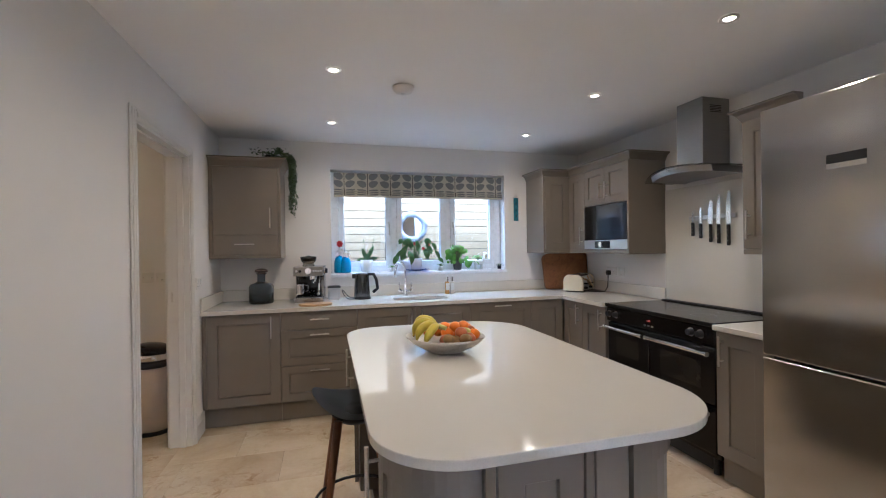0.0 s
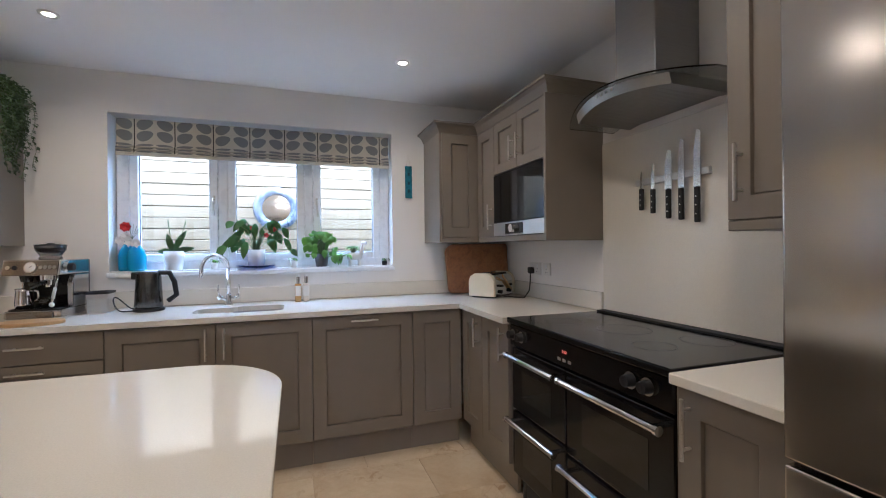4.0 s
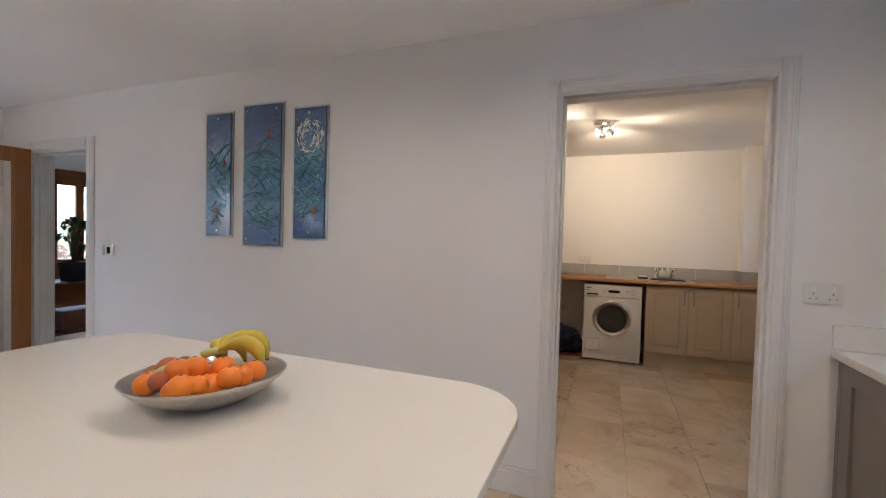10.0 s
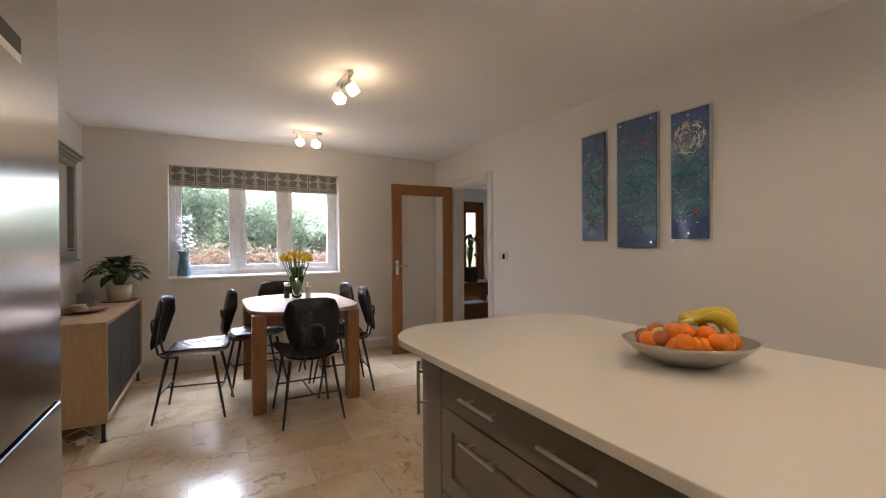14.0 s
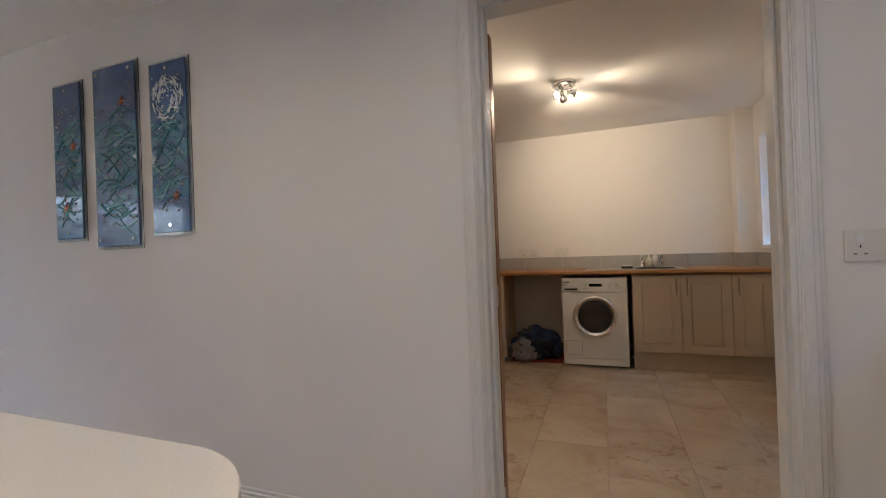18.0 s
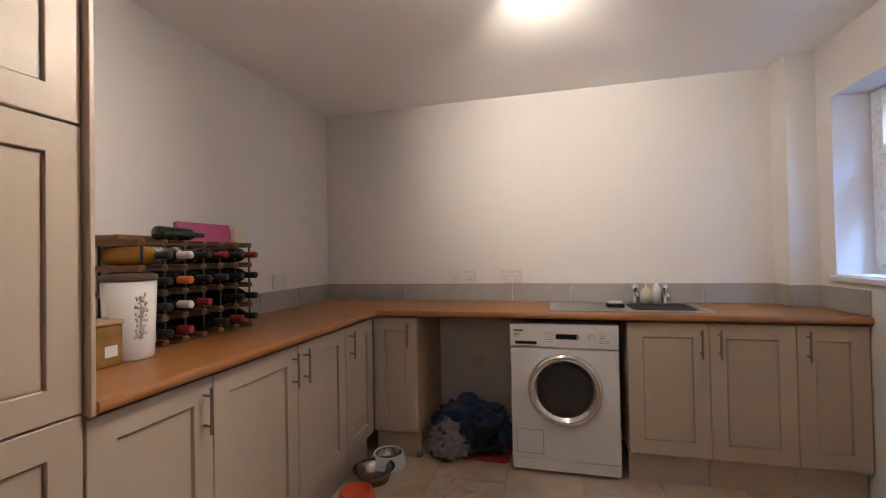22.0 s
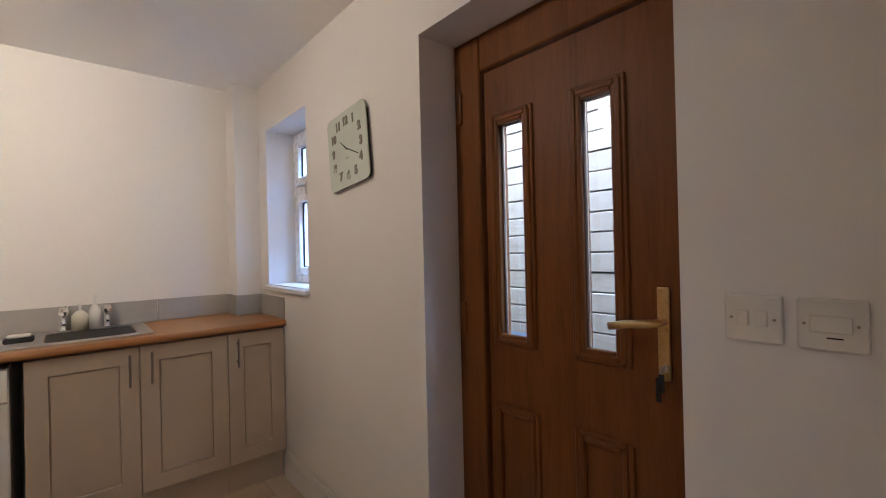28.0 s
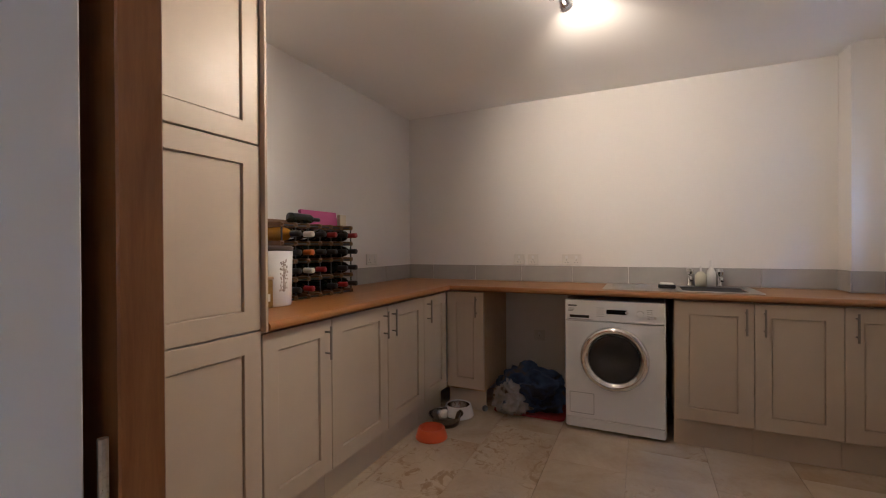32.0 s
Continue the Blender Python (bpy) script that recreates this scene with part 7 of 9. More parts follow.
for y0, y1 in ((-2.2, -1.673), (-1.670, -1.252), (-1.249, -0.7)):
    bm = bmesh.new()
    slab(bm, round_rect(0.60, -2.12, 1.49, -0.80, 0.36, 12), 0.745, 0.775, 0.006)
    for y, up in ((y0, -1), (y1, 1)):
        cut = bmesh.ops.bisect_plane(bm, geom=bm.verts[:] + bm.edges[:] + bm.faces[:], plane_co=(0, y, 0), plane_no=(0, up, 0), clear_outer=True)
        edges = [e for e in cut["geom_cut"] if isinstance(e, bmesh.types.BMEdge)]
        if edges:
            bmesh.ops.holes_fill(bm, edges=edges)
    part("tabletop_leaf", bm, M["oakt"], tb)
for a, b, c, d in ((0.74, -0.98, 1.37, -0.95), (0.74, -1.99, 1.37, -1.96), (0.69, -1.92, 0.715, -1.01), (1.395, -1.92, 1.42, -1.01)):
    part("apron", B(a, b, 0.655, c, d, 0.744, bev=0.002), M["oakh"], tb)
for x in (0.70, 1.42):
    for y in (-0.96, -1.965):
        part("leg", B(x - 0.05, y - 0.05, 0.0, x + 0.05, y + 0.05, 0.744, bev=0.006, seg=2), M["oakh"], tb)

M["leather"] = plain("black_quilted_leather", (0.012, 0.012, 0.013), 0.2, vary=0.2, scale=25, grain=300, relief=0.06, uneven=0.02)
M["blackmetal"] = plain("black_powder_coat", (0.015, 0.015, 0.016), 0.4)


def chair_at(m):
    """A quilted chair facing local +y, seat centre above the origin."""
    root = thing("dining_chair", pose(0, 0, 0), "black quilted leather chair on thin metal legs", "chair", "chairs round the table")

    def pad(name, w0, w1, l, thick, T, diamonds, waist=0.0):
        bm = bmesh.new()
        nu, nv = 48, 48
        tops, bots = [], []
        for i in range(nu + 1):
            ra, rb = [], []
            for j in range(nv + 1):
                u, v = -1 + 2 * i / nu, -1 + 2 * j / nv
                w = w0 + (w1 - w0) * min(1, (v + 1) / 1.35) - waist * max(0, v - 0.35) / 0.65
                kx, ky = math.sqrt(1 - 0.16 * v ** 4), math.sqrt(1 - 0.20 * u ** 4)
                x, y = u * w * kx, v * l * ky
                e = max(abs(u), abs(v))
                q = abs(math.sin((x + y) * diamonds)) * abs(math.sin((x - y) * diamonds))
                z = thick * (1 - e ** 8) * (0.66 + 0.34 * min(1, math.sqrt(q) * 1.3))
                ra.append(bm.verts.new((x, y, z)))
                rb.append(bm.verts.new((x, y, -thick * 0.8 * (1 - e ** 6))))
            tops.append(ra)
            bots.append(rb)
        for g, flip in ((tops, False), (bots, True)):
            for i in range(nu):
                for j in range(nv):
                    f = (g[i][j], g[i + 1][j], g[i + 1][j + 1], g[i][j + 1])
                    fc = bm.faces.new(f[::-1] if flip else f)
                    fc.smooth = True
        for vv in bm.verts:
            bend = 0.25 * vv.co.x ** 2 / max(w0, w1)
            vv.co.z += bend
        bmesh.ops.remove_doubles(bm, verts=bm.verts[:], dist=0.0004)
        bm.transform(T)
        part(name, bm, M["leather"], root)

    pad("seat", 0.205, 0.235, 0.22, 0.03, pose(0, 0.01, 0.465, 2, 0, 0), 62)
    pad("backrest", 0.150, 0.208, 0.20, 0.022, pose(0, -0.245, 0.70, 100, 0, 180), 62, 0.025)
    for sx in (-1, 1):
        for nm, y0, y1 in (("front_leg", 0.15, 0.235), ("rear_leg", -0.15, -0.235)):
            bm = bmesh.new()
            tube(bm, [(sx * 0.15, y0, 0.45), (sx * 0.215, y1, 0.0)], 0.0125, 10, 0.65)
            part(nm, bm, M["blackmetal"], root)
    bm = bmesh.new()
    hoop = [(-0.06, -0.10, 0.435), (-0.06, -0.20, 0.44), (-0.06, -0.235, 0.47), (-0.06, -0.272, 0.66)]
    hoop += [(-0.06 * math.cos(radians(a)), -0.272 - 0.008 * math.sin(radians(a)), 0.66 + 0.055 * math.sin(radians(a))) for a in range(30, 180, 30)]
    hoop += [(-x, y, z) for x, y, z in hoop[3::-1]]
    tube(bm, hoop, 0.009, 8)
    part("back_bracket", bm, M["blackmetal"], root)
    for y in (0.195, -0.195):
        bm = bmesh.new()
        cyl(bm, (-0.19, y, 0.2), (0.19, y, 0.2), 0.007, n=8)
        part("stretcher", bm, M["blackmetal"], root)
    bm = bmesh.new()
    cyl(bm, (0, -0.195, 0.2), (0, 0.195, 0.2), 0.007, n=8)
    part("cross_stretcher", bm, M["blackmetal"], root)
    root.matrix_basis = m
    return root


ch = chair_at(pose(1.10, -0.775, 0, 0, 0, 181))
for x, y, a in ((1.845, -1.26, 80), (1.38, -1.72, 96), (1.10, -2.20, -2), (0.70, -1.25, -96), (0.72, -1.72, -88)):
    copy_thing(ch, pose(x, y, 0, 0, 0, a))

sbd = thing("sideboard", (2.54, -1.64, 0), "pale oak sideboard with dark fronts on metal legs", "sideboard")
SX0, SX1, SY0, SY1 = 2.325, 2.755, -2.45, -0.885
for nm, a in (("top_panel", (SX0, SY0, 0.758, SX1, SY1, 0.785)), ("bottom_panel", (SX0, SY0, 0.135, SX1, SY1, 0.16)), ("side_panel", (SX0, SY1 - 0.025, 0.1605, SX1, SY1, 0.7575)), ("side_panel", (SX0, SY0, 0.1605, SX1, SY0 + 0.025, 0.7575)), ("back_panel", (SX1 - 0.01, SY0 + 0.026, 0.1605, SX1 - 0.001, SY1 - 0.026, 0.7575))):
    part(nm, B(*a, bev=0.002), M["pale_oak"], sbd)
M["anthracite"] = plain("anthracite_front", (0.035, 0.038, 0.042), 0.45)
w = (SY1 - SY0 - 0.056) / 3
for k in range(3):
    y0 = SY1 - 0.028 - (k + 1) * w
    if k < 2:
        part("door", B(SX0 + 0.012, y0 + 0.002, 0.164, SX0 + 0.03, y0 + w - 0.002, 0.754, bev=0.0015), M["anthracite"], sbd, "dark grey door")
    else:
        for z0, z1 in ((0.164, 0.35), (0.354, 0.54), (0.544, 0.754)):
            part("drawer_front", B(SX0 + 0.012, y0 + 0.002, z0, SX0 + 0.03, y0 + w - 0.002, z1, bev=0.0015), M["anthracite"], sbd)
for x in (SX0 + 0.03, SX1 - 0.05):
    for y in (SY0 + 0.05, SY1 - 0.05):
        bm = bmesh.new()
        box(bm, x - 0.011, y - 0.011, 0.0, x + 0.011, y + 0.011, 0.1345, bev=0.002)
        box(bm, x - 0.018, y - 0.018, 0.0, x + 0.018, y + 0.018, 0.01, bev=0.003)
        part("leg", bm, M["blackmetal"], sbd)

mir = thing("wall_mirror", (XE - 0.02, -1.7, 1.16), "large grey-framed wall mirror with stepped cornice", "mirror")
M["mirror"] = plain("mirror_silver", (0.86, 0.87, 0.87), 0.02, 1.0, 0.0, relief=0)
M["greyframe"] = plain("grey_silver_frame", (0.22, 0.22, 0.21), 0.35, 0.4, 0.15, scale=12)
MY0, MY1 = -2.15, -1.20
part("mirror_glass", B(XE - 0.02, MY0 + 0.085, 1.235, XE - 0.012, MY1 - 0.085, 1.945), M["mirror"], mir, "silvered mirror glass")
for nm, a in (("frame_stile", (XE - 0.045, MY0 + 0.02, 1.20, XE - 0.003, MY0 + 0.09, 1.97)), ("frame_stile", (XE - 0.045, MY1 - 0.09, 1.20, XE - 0.003, MY1 - 0.02, 1.97)), ("frame_rail", (XE - 0.045, MY0 + 0.02, 1.17, XE - 0.003, MY1 - 0.02, 1.24)), ("frame_rail", (XE - 0.045, MY0 + 0.02, 1.94, XE - 0.003, MY1 - 0.02, 1.985))):
    part(nm, B(*a, bev=0.006, seg=2), M["greyframe"], mir)
for z0, z1, o in ((1.985, 2.005, 0.055), (2.005, 2.035, 0.075), (2.035, 2.05, 0.09), (1.155, 1.17, 0.065), (1.255, 1.265, 0.052)):
    part("cornice" if z0 > 1.5 else "ledge", B(XE - o, MY0 - (o - 0.07), z0, XE - 0.003, MY1 + (o - 0.07), z1, bev=0.003), M["greyframe"], mir)

lp = thing("peace_lily", (2.46, -2.20, 0.785), "dark leafy plant in a cream pot on a wooden coaster", "plant")
bm = bmesh.new()
cyl(bm, (2.46, -2.20, 0.786), (2.46, -2.20, 0.795), 0.13, n=32)
part("coaster", bm, M["walnut"], lp)
pot(lp, 2.46, -2.20, 0.7955, 0.08, 0.10, 0.14, M["creamenamel"])
M["darkleaf"] = foliage("dark_glossy_leaf", (0.022, 0.075, 0.018), 0.22)
bm, bs = bmesh.new(), bmesh.new()
r = random.Random(41)
for k in range(62):
    a, q = k * 2.4, 0.25 + 0.75 * r.random()
    d = Vector((math.cos(a), math.sin(a), 0))
    p = Vector((2.46, -2.20, 0.915)) + d * 0.02
    mid = p + d * 0.10 * q + Vector((0, 0, 0.10 + 0.17 * (1 - q * 0.5) * r.random()))
    tube(bs, [p, (p + mid) / 2 + Vector((0, 0, 0.02)), mid], 0.003, 5, 0.6)
    leaf(bm, mid, mid + d * (0.09 + 0.07 * q) + Vector((0, 0, 0.11 - 0.17 * q)), 0.06 + 0.03 * r.random(), (0, 0, 1), 0.04 * q, 6)
part("foliage", bm, M["darkleaf"], lp)
part("stems", bs, M["stem"], lp)
bm = bmesh.new()
cyl(bm, (2.64, -1.90, 0.786), (2.64, -1.90, 0.898), 0.055, n=28)
solo("candle_holder", bm, plain("grey_ceramic", (0.16, 0.15, 0.15), 0.5), "dark grey ceramic cylinder on the sideboard", "holder")
bm = bmesh.new()
lathe(bm, [(0, 0), (0.06, 0), (0.15, 0.018), (0.16, 0.024), (0.06, 0.008), (0, 0.008)], 36, Matrix.Translation((2.58, -1.50, 0.7855)))
solo("shallow_dish", bm, M["walnut"], "shallow dark dish on the sideboard", "dish")
for k in range(4):
    bm = bmesh.new()
    lathe(bm, [(0, 0), (0.045, 0), (0.05, 0.006), (0.045, 0.013), (0, 0.013)], 20, Matrix.Translation((2.58 + 0.006 * k, -1.50 + 0.004 * k, 0.7945 + 0.0135 * k)))
    solo("candle", bm, M["creamenamel"], "flat cream tealight stacked on the dish", "candle", "candles on the dish")
bm = bmesh.new()
for k in range(7):
    ball(bm, (2.62 + 0.03 * math.cos(k * 2.2), -1.05 + 0.03 * math.sin(k * 1.7), 0.805 + 0.008 * (k % 3)), 0.02, 2, (1, 1, 0.9))
solo("shell_ornament", bm, plain("terracotta_shell", (0.42, 0.22, 0.14), 0.6), "small pinkish shell ornament on the sideboard", "ornament")
bm = bmesh.new()
tube(bm, [(2.40, -0.96, 0.006), (2.46, -1.02, 0.03), (2.55, -0.98, 0.006), (2.60, -1.08, 0.02), (2.50, -1.12, 0.05), (2.42, -1.06, 0.006), (2.52, -1.0, 0.012), (2.65, -1.15, 0.006)], 0.004, 7)
ext = solo("extension_lead", bm, M["whitep"], "tangle of white cable under the sideboard", "cable")
part("plug_block", B(2.44, -0.985, 0.001, 2.50, -0.94, 0.035, bev=0.006, seg=2), M["whitep"], ext)

# tulips, mills, mat, runner
tv = thing("tulip_vase", (1.02, -1.68, 0.776), "glass vase of yellow tulips on the table", "vase")
TVX, TVY = 1.02, -1.68
bm = bmesh.new()
lathe(bm, [(0, 0.001), (0.042, 0.001), (0.046, 0.02), (0.05, 0.12), (0.068, 0.215), (0.064, 0.215), (0.046, 0.12), (0.042, 0.02), (0, 0.012)], 28, Matrix.Translation((TVX, TVY, 0.776)))
part("glass_vase", bm, M["glass"], tv, "clear tapered glass")
M["tulip"] = skin("tulip_petal", (0.82, 0.56, 0.015), 0.45, 60, 0.1)
bst, blf = bmesh.new(), bmesh.new()
for k in range(24):
    a, q = k * 2.4, math.sqrt((k + 0.5) / 24)
    tip = Vector((TVX + 0.135 * q * math.cos(a), TVY + 0.135 * q * math.sin(a), 0.776 + 0.41 - 0.06 * q + 0.015 * math.sin(k * 3)))
    base = Vector((TVX + 0.02 * math.cos(a), TVY + 0.02 * math.sin(a), 0.80))
    tube(bst, [base, (base + tip) / 2 + Vector((0, 0, 0.02)), tip], 0.004, 6)
    bm = bmesh.new()
    ax = (tip - (base + tip) / 2).normalized()
    T = Matrix.Translation(tip) @ ax.to_track_quat('Z', 'Y').to_matrix().to_4x4()
    lathe(bm, [(0, -0.004), (0.014, 0.002), (0.021, 0.02), (0.02, 0.036), (0.012, 0.052), (0.006, 0.055)], 9, T)
    part("tulip_head", bm, M["tulip"], tv)
for k in range(20):
    a = k * 1.9
    d = Vector((math.cos(a), math.sin(a), 0))
    leaf(blf, Vector((TVX, TVY, 0.96)) + d * 0.03, Vector((TVX, TVY, 1.10)) + d * (0.10 + 0.03 * math.sin(k)), 0.035, (0, 0, 1), 0.02, 5)
part("stems", bst, M["basil"], tv)
part("leaves", blf, M["leaf"], tv)
for x, y, nm, mt in ((1.105, -1.72, "dark pepper mill", "blackm"), (0.93, -1.60, "brushed steel salt mill", "steel")):
    ml = thing("spice_mill", (x, y, 0.776), nm + " on the dining table", "mill", "mills on the table")
    bm = bmesh.new()
    lathe(bm, [(0, 0), (0.026, 0), (0.026, 0.11), (0.024, 0.115), (0, 0.115)], 22, Matrix.Translation((x, y, 0.776)))
    part("mill_body", bm, M[mt], ml)
    bm = bmesh.new()
    lathe(bm, [(0, 0.1155), (0.026, 0.1155), (0.026, 0.14), (0.02, 0.146), (0, 0.146)], 22, Matrix.Translation((x, y, 0.776)))
    part("mill_cap", bm, M["chrome"], ml)
bm = bmesh.new()
slab(bm, round_rect(0.85, -1.86, 1.19, -1.50, 0.01), 0.7752, 0.777)
solo("table_mat", bm, M["creamenamel"], "pale mat under the vase", "mat")

# tall vase with white flowers on the dining sill
DZ = DW[1] + 0.0065
fv = thing("flower_vase", (1.98, -2.60, DZ), "tall blue glazed vase with white flowers on the sill", "vase")
M["blueglaze"] = plain("blue_glaze", (0.13, 0.24, 0.32), 0.25, vary=0.35, scale=18)
bm = bmesh.new()
lathe(bm, [(0, 0), (0.058, 0), (0.06, 0.02), (0.044, 0.17), (0.04, 0.20), (0.055, 0.255), (0.05, 0.255), (0.036, 0.20), (0, 0.19)], 28, Matrix.Translation((1.98, -2.585, DZ)))
part("vase_body", bm, M["blueglaze"], fv)
bm, bl = bmesh.new(), bmesh.new()
for k in range(150):
    z = DZ + 0.30 + 0.32 * rng.random()
    a, q = rng.random() * 6.28, 0.02 + 0.05 * rng.random()
    c = Vector((1.97 + q * 1.3 * math.cos(a), -2.585 + q * 0.6 * math.sin(a), z))
    d = Vector((math.cos(a), math.sin(a), 0.3))
    leaf(bm, c, c + d * 0.03, 0.026, (0, 0, 1), 0.008, 2)
part("white_flowers", bm, plain("white_petals", (0.80, 0.79, 0.78), 0.6), fv, "white petals")
for a in (0.2, 2.7, 3.3, 2.2, 5.5):
    d = Vector((math.cos(a), 0.25 + 0.3 * math.sin(a), 0.25))
    leaf(bl, Vector((1.98, -2.57, DZ + 0.25)), Vector((1.98, -2.57, DZ + 0.27)) + d * 0.15, 0.035, (0, 0, 1), 0.03, 5)
part("leaves", bl, M["leaf"], fv)

# wall art: three fused-glass panels
m, t, b = nodes("fused_sea_glass")
v = coords(t)
geo = t.nodes.new("ShaderNodeNewGeometry")
sep = t.nodes.new("ShaderNodeSeparateXYZ")
link(t, geo.outputs["Position"], sep.inputs[0])
rise = t.nodes.new("ShaderNodeMapRange")
rise.inputs["From Min"].default_value, rise.inputs["From Max"].default_value = 1.25, 2.15
link(t, sep.outputs["Z"], rise.inputs["Value"])
c = ramp(t, noise_tex(t, v, 6, 5, 0.6, 1.0), [(0.3, (0.035, 0.07, 0.18)), (0.5, (0.055, 0.105, 0.25)), (0.7, (0.085, 0.155, 0.31))])
band = ramp(t, rise.outputs[0], [(0.18, (0, 0, 0)), (0.30, (0.75, 0.75, 0.75)), (0.62, (0.75, 0.75, 0.75)), (0.74, (0, 0, 0))])
swirl = ramp(t, noise_tex(t, v, 7, 4, 0.6, 2.5), [(0.42, (0, 0, 0)), (0.56, (1, 1, 1))])
c = mixed(t, mixed(t, 1.0, band, swirl, 'MULTIPLY'), c, (0.06, 0.22, 0.29))
c = mixed(t, mixed(t, 1.0, band, ramp(t, noise_tex(t, v, 40, 4, 0.7, 0.8), [(0.55, (0, 0, 0)), (0.66, (0.6, 0.6, 0.6))]), 'MULTIPLY'), c, (0.20, 0.42, 0.46))
link(t, c, b.inputs["Base Color"])
b.inputs["Roughness"].default_value = 0.09
b.inputs["Coat Weight"].default_value = 0.4
bump(t, b, noise_tex(t, v, 26, 4, 0.6, 1.0), 0.7, 0.006)
M["seaglass"] = m
M["strand"] = plain("aqua_glass_strand", (0.05, 0.19, 0.25), 0.05, relief=0, vary=0.4, scale=40)
M["backsheet"] = glass("pale_backing_sheet", (0.86, 0.92, 0.95), 0.08)
M["palestrand"] = plain("pale_teal_glass_strand", (0.17, 0.38, 0.43), 0.06, relief=0, vary=0.4, scale=40)
M["silverglass"] = plain("silvered_glass", (0.82, 0.88, 0.90), 0.10, 0.0, relief=0, coat=0.5)
M["bead"] = plain("sparkle_bead", (0.75, 0.80, 0.80), 0.05, relief=0)
M["copper"] = plain("copper_starfish", (0.42, 0.12, 0.05), 0.4, 0.5)
PICS = [(0.07, 0.295, 1.297, 2.122, 1), (0.408, 0.722, 1.244, 2.153, 2), (0.825, 1.064, 1.296, 2.103, 1)]
for n, (y0, y1, z0, z1, cols) in enumerate(PICS):
    pc = thing("glass_art_panel", (XW + 0.02, (y0 + y1) / 2, z0), ("narrow", "tall central", "narrow moonlit")[n] + " blue fused-glass art panel with sea swirls", "wall art", "sea glass art panels")
    part("backing_glass", B(XW + 0.012, y0 - 0.016, z0 - 0.014, XW + 0.016, y1 + 0.016, z1 + 0.012, bev=0.001), M["backsheet"], pc, "clear backing sheet").visible_shadow = False
    part("sea_glass", B(XW + 0.017, y0, z0, XW + 0.026, y1, z1, bev=0.003), M["seaglass"], pc, "rippled blue glass")
    r = random.Random(20 + n)
    w, h = y1 - y0, z1 - z0
    for k in range(44 if cols == 2 else 30):
        bm = bmesh.new()
        zc = z0 + h * (0.14 + 0.56 * r.random())
        ph, am = r.random() * 6, 0.015 + 0.045 * r.random()
        s0 = r.uniform(0.0, 0.5)
        s1 = min(1.0, s0 + r.uniform(0.35, 0.9))
        slope = 0.10 * (1 if k % 2 else -1)
        pts = []
        for i in range(16):
            u = s0 + (s1 - s0) * i / 15
            pts.append((XW + 0.027, y0 + 0.008 + (w - 0.016) * u, zc + am * math.sin(ph + u * 4.4) + slope * (u - 0.5)))
        tube(bm, pts, 0.0022 + 0.0045 * r.random() ** 2, 6)
        part("glass_strand", bm, M["strand"] if k % 3 else M["palestrand"], pc)
    # glints on the rippled glass, put in as tiny pale beads
    bm = bmesh.new()
    for k in range(150):
        ball(bm, (XW + 0.028, y0 + 0.015 + (w - 0.03) * r.random(), z0 + h * (0.12 + 0.80 * r.random() ** 1.3)), 0.0018 + 0.0035 * r.random() ** 2, 1)
    tagged(part("glass_beads", bm, M["bead"], pc), "pale opaque beads painting the sparkle of the glass", kind="stuff")
    if n == 2:
        bm = bmesh.new()
        my, mz = (y0 + y1) / 2 + 0.005, z1 - 0.175
        for k in range(130):
            a, q = r.random() * 6.28, 0.105 * math.sqrt(0.06 + 0.94 * r.random())
            arc = [(XW + 0.029 + 0.002 * r.random(), my + q * 0.98 * math.cos(a + e), mz + q * 1.05 * math.sin(a + e) + 0.008 * math.sin(9 * e + k)) for e in (0.0, 0.09, 0.2 + 0.1 * (k % 3))]
            tube(bm, arc, 0.0022 + 0.0028 * r.random(), 6, 0.5)
        tagged(part("moon_strokes", bm, M["silverglass"], pc), "raised silvery swirl of a full moon", kind="stuff")
    bm = bmesh.new()
    for sy, sz in (((0.75, 0.59), (0.43, 0.20)), ((0.70, 0.79),), ((0.68, 0.21),))[n]:
        cy, cz = y0 + w * sy, z0 + h * sz
        for a in range(5):
            d = radians(90 + 72 * a)
            e = Vector((XW + 0.028, cy + 0.026 * math.cos(d), cz + 0.026 * math.sin(d)))
            tube(bm, [(XW + 0.029, cy, cz), e], 0.0055, 6, 0.4)
    part("starfish_motif", bm, M["copper"], pc)
    ys = [(y0 + y1) / 2] if cols == 1 else [y0 + 0.035, y1 - 0.035]
    for y in ys:
        for z in (z0 + 0.035, z1 - 0.035):
            bm = bmesh.new()
            cyl(bm, (XW + 0.001, y, z), (XW + 0.034, y, z), 0.009, n=16)
            part("stand_off_bolt", bm, M["chrome"], pc)

th = thing("thermostat", (XW, -0.99, 1.15), "white wall thermostat with a small dark screen", "thermostat")
part("case", B(XW + 0.0005, -1.035, 1.105, XW + 0.018, -0.945, 1.195, bev=0.005, seg=2), M["whitep"], th)
part("screen", B(XW + 0.018, -1.012, 1.125, XW + 0.0192, -0.972, 1.178), M["black"], th, "dark screen")
socket("wall_switch", turned(XW, -1.085, 1.15, "+x"), 0.03, "narrow white switch beside the thermostat", 0)

# ---- spotlight bars ----
M["shadeglass"] = glow("lit_frosted_glass", (1.0, 0.84, 0.62), 1.1)


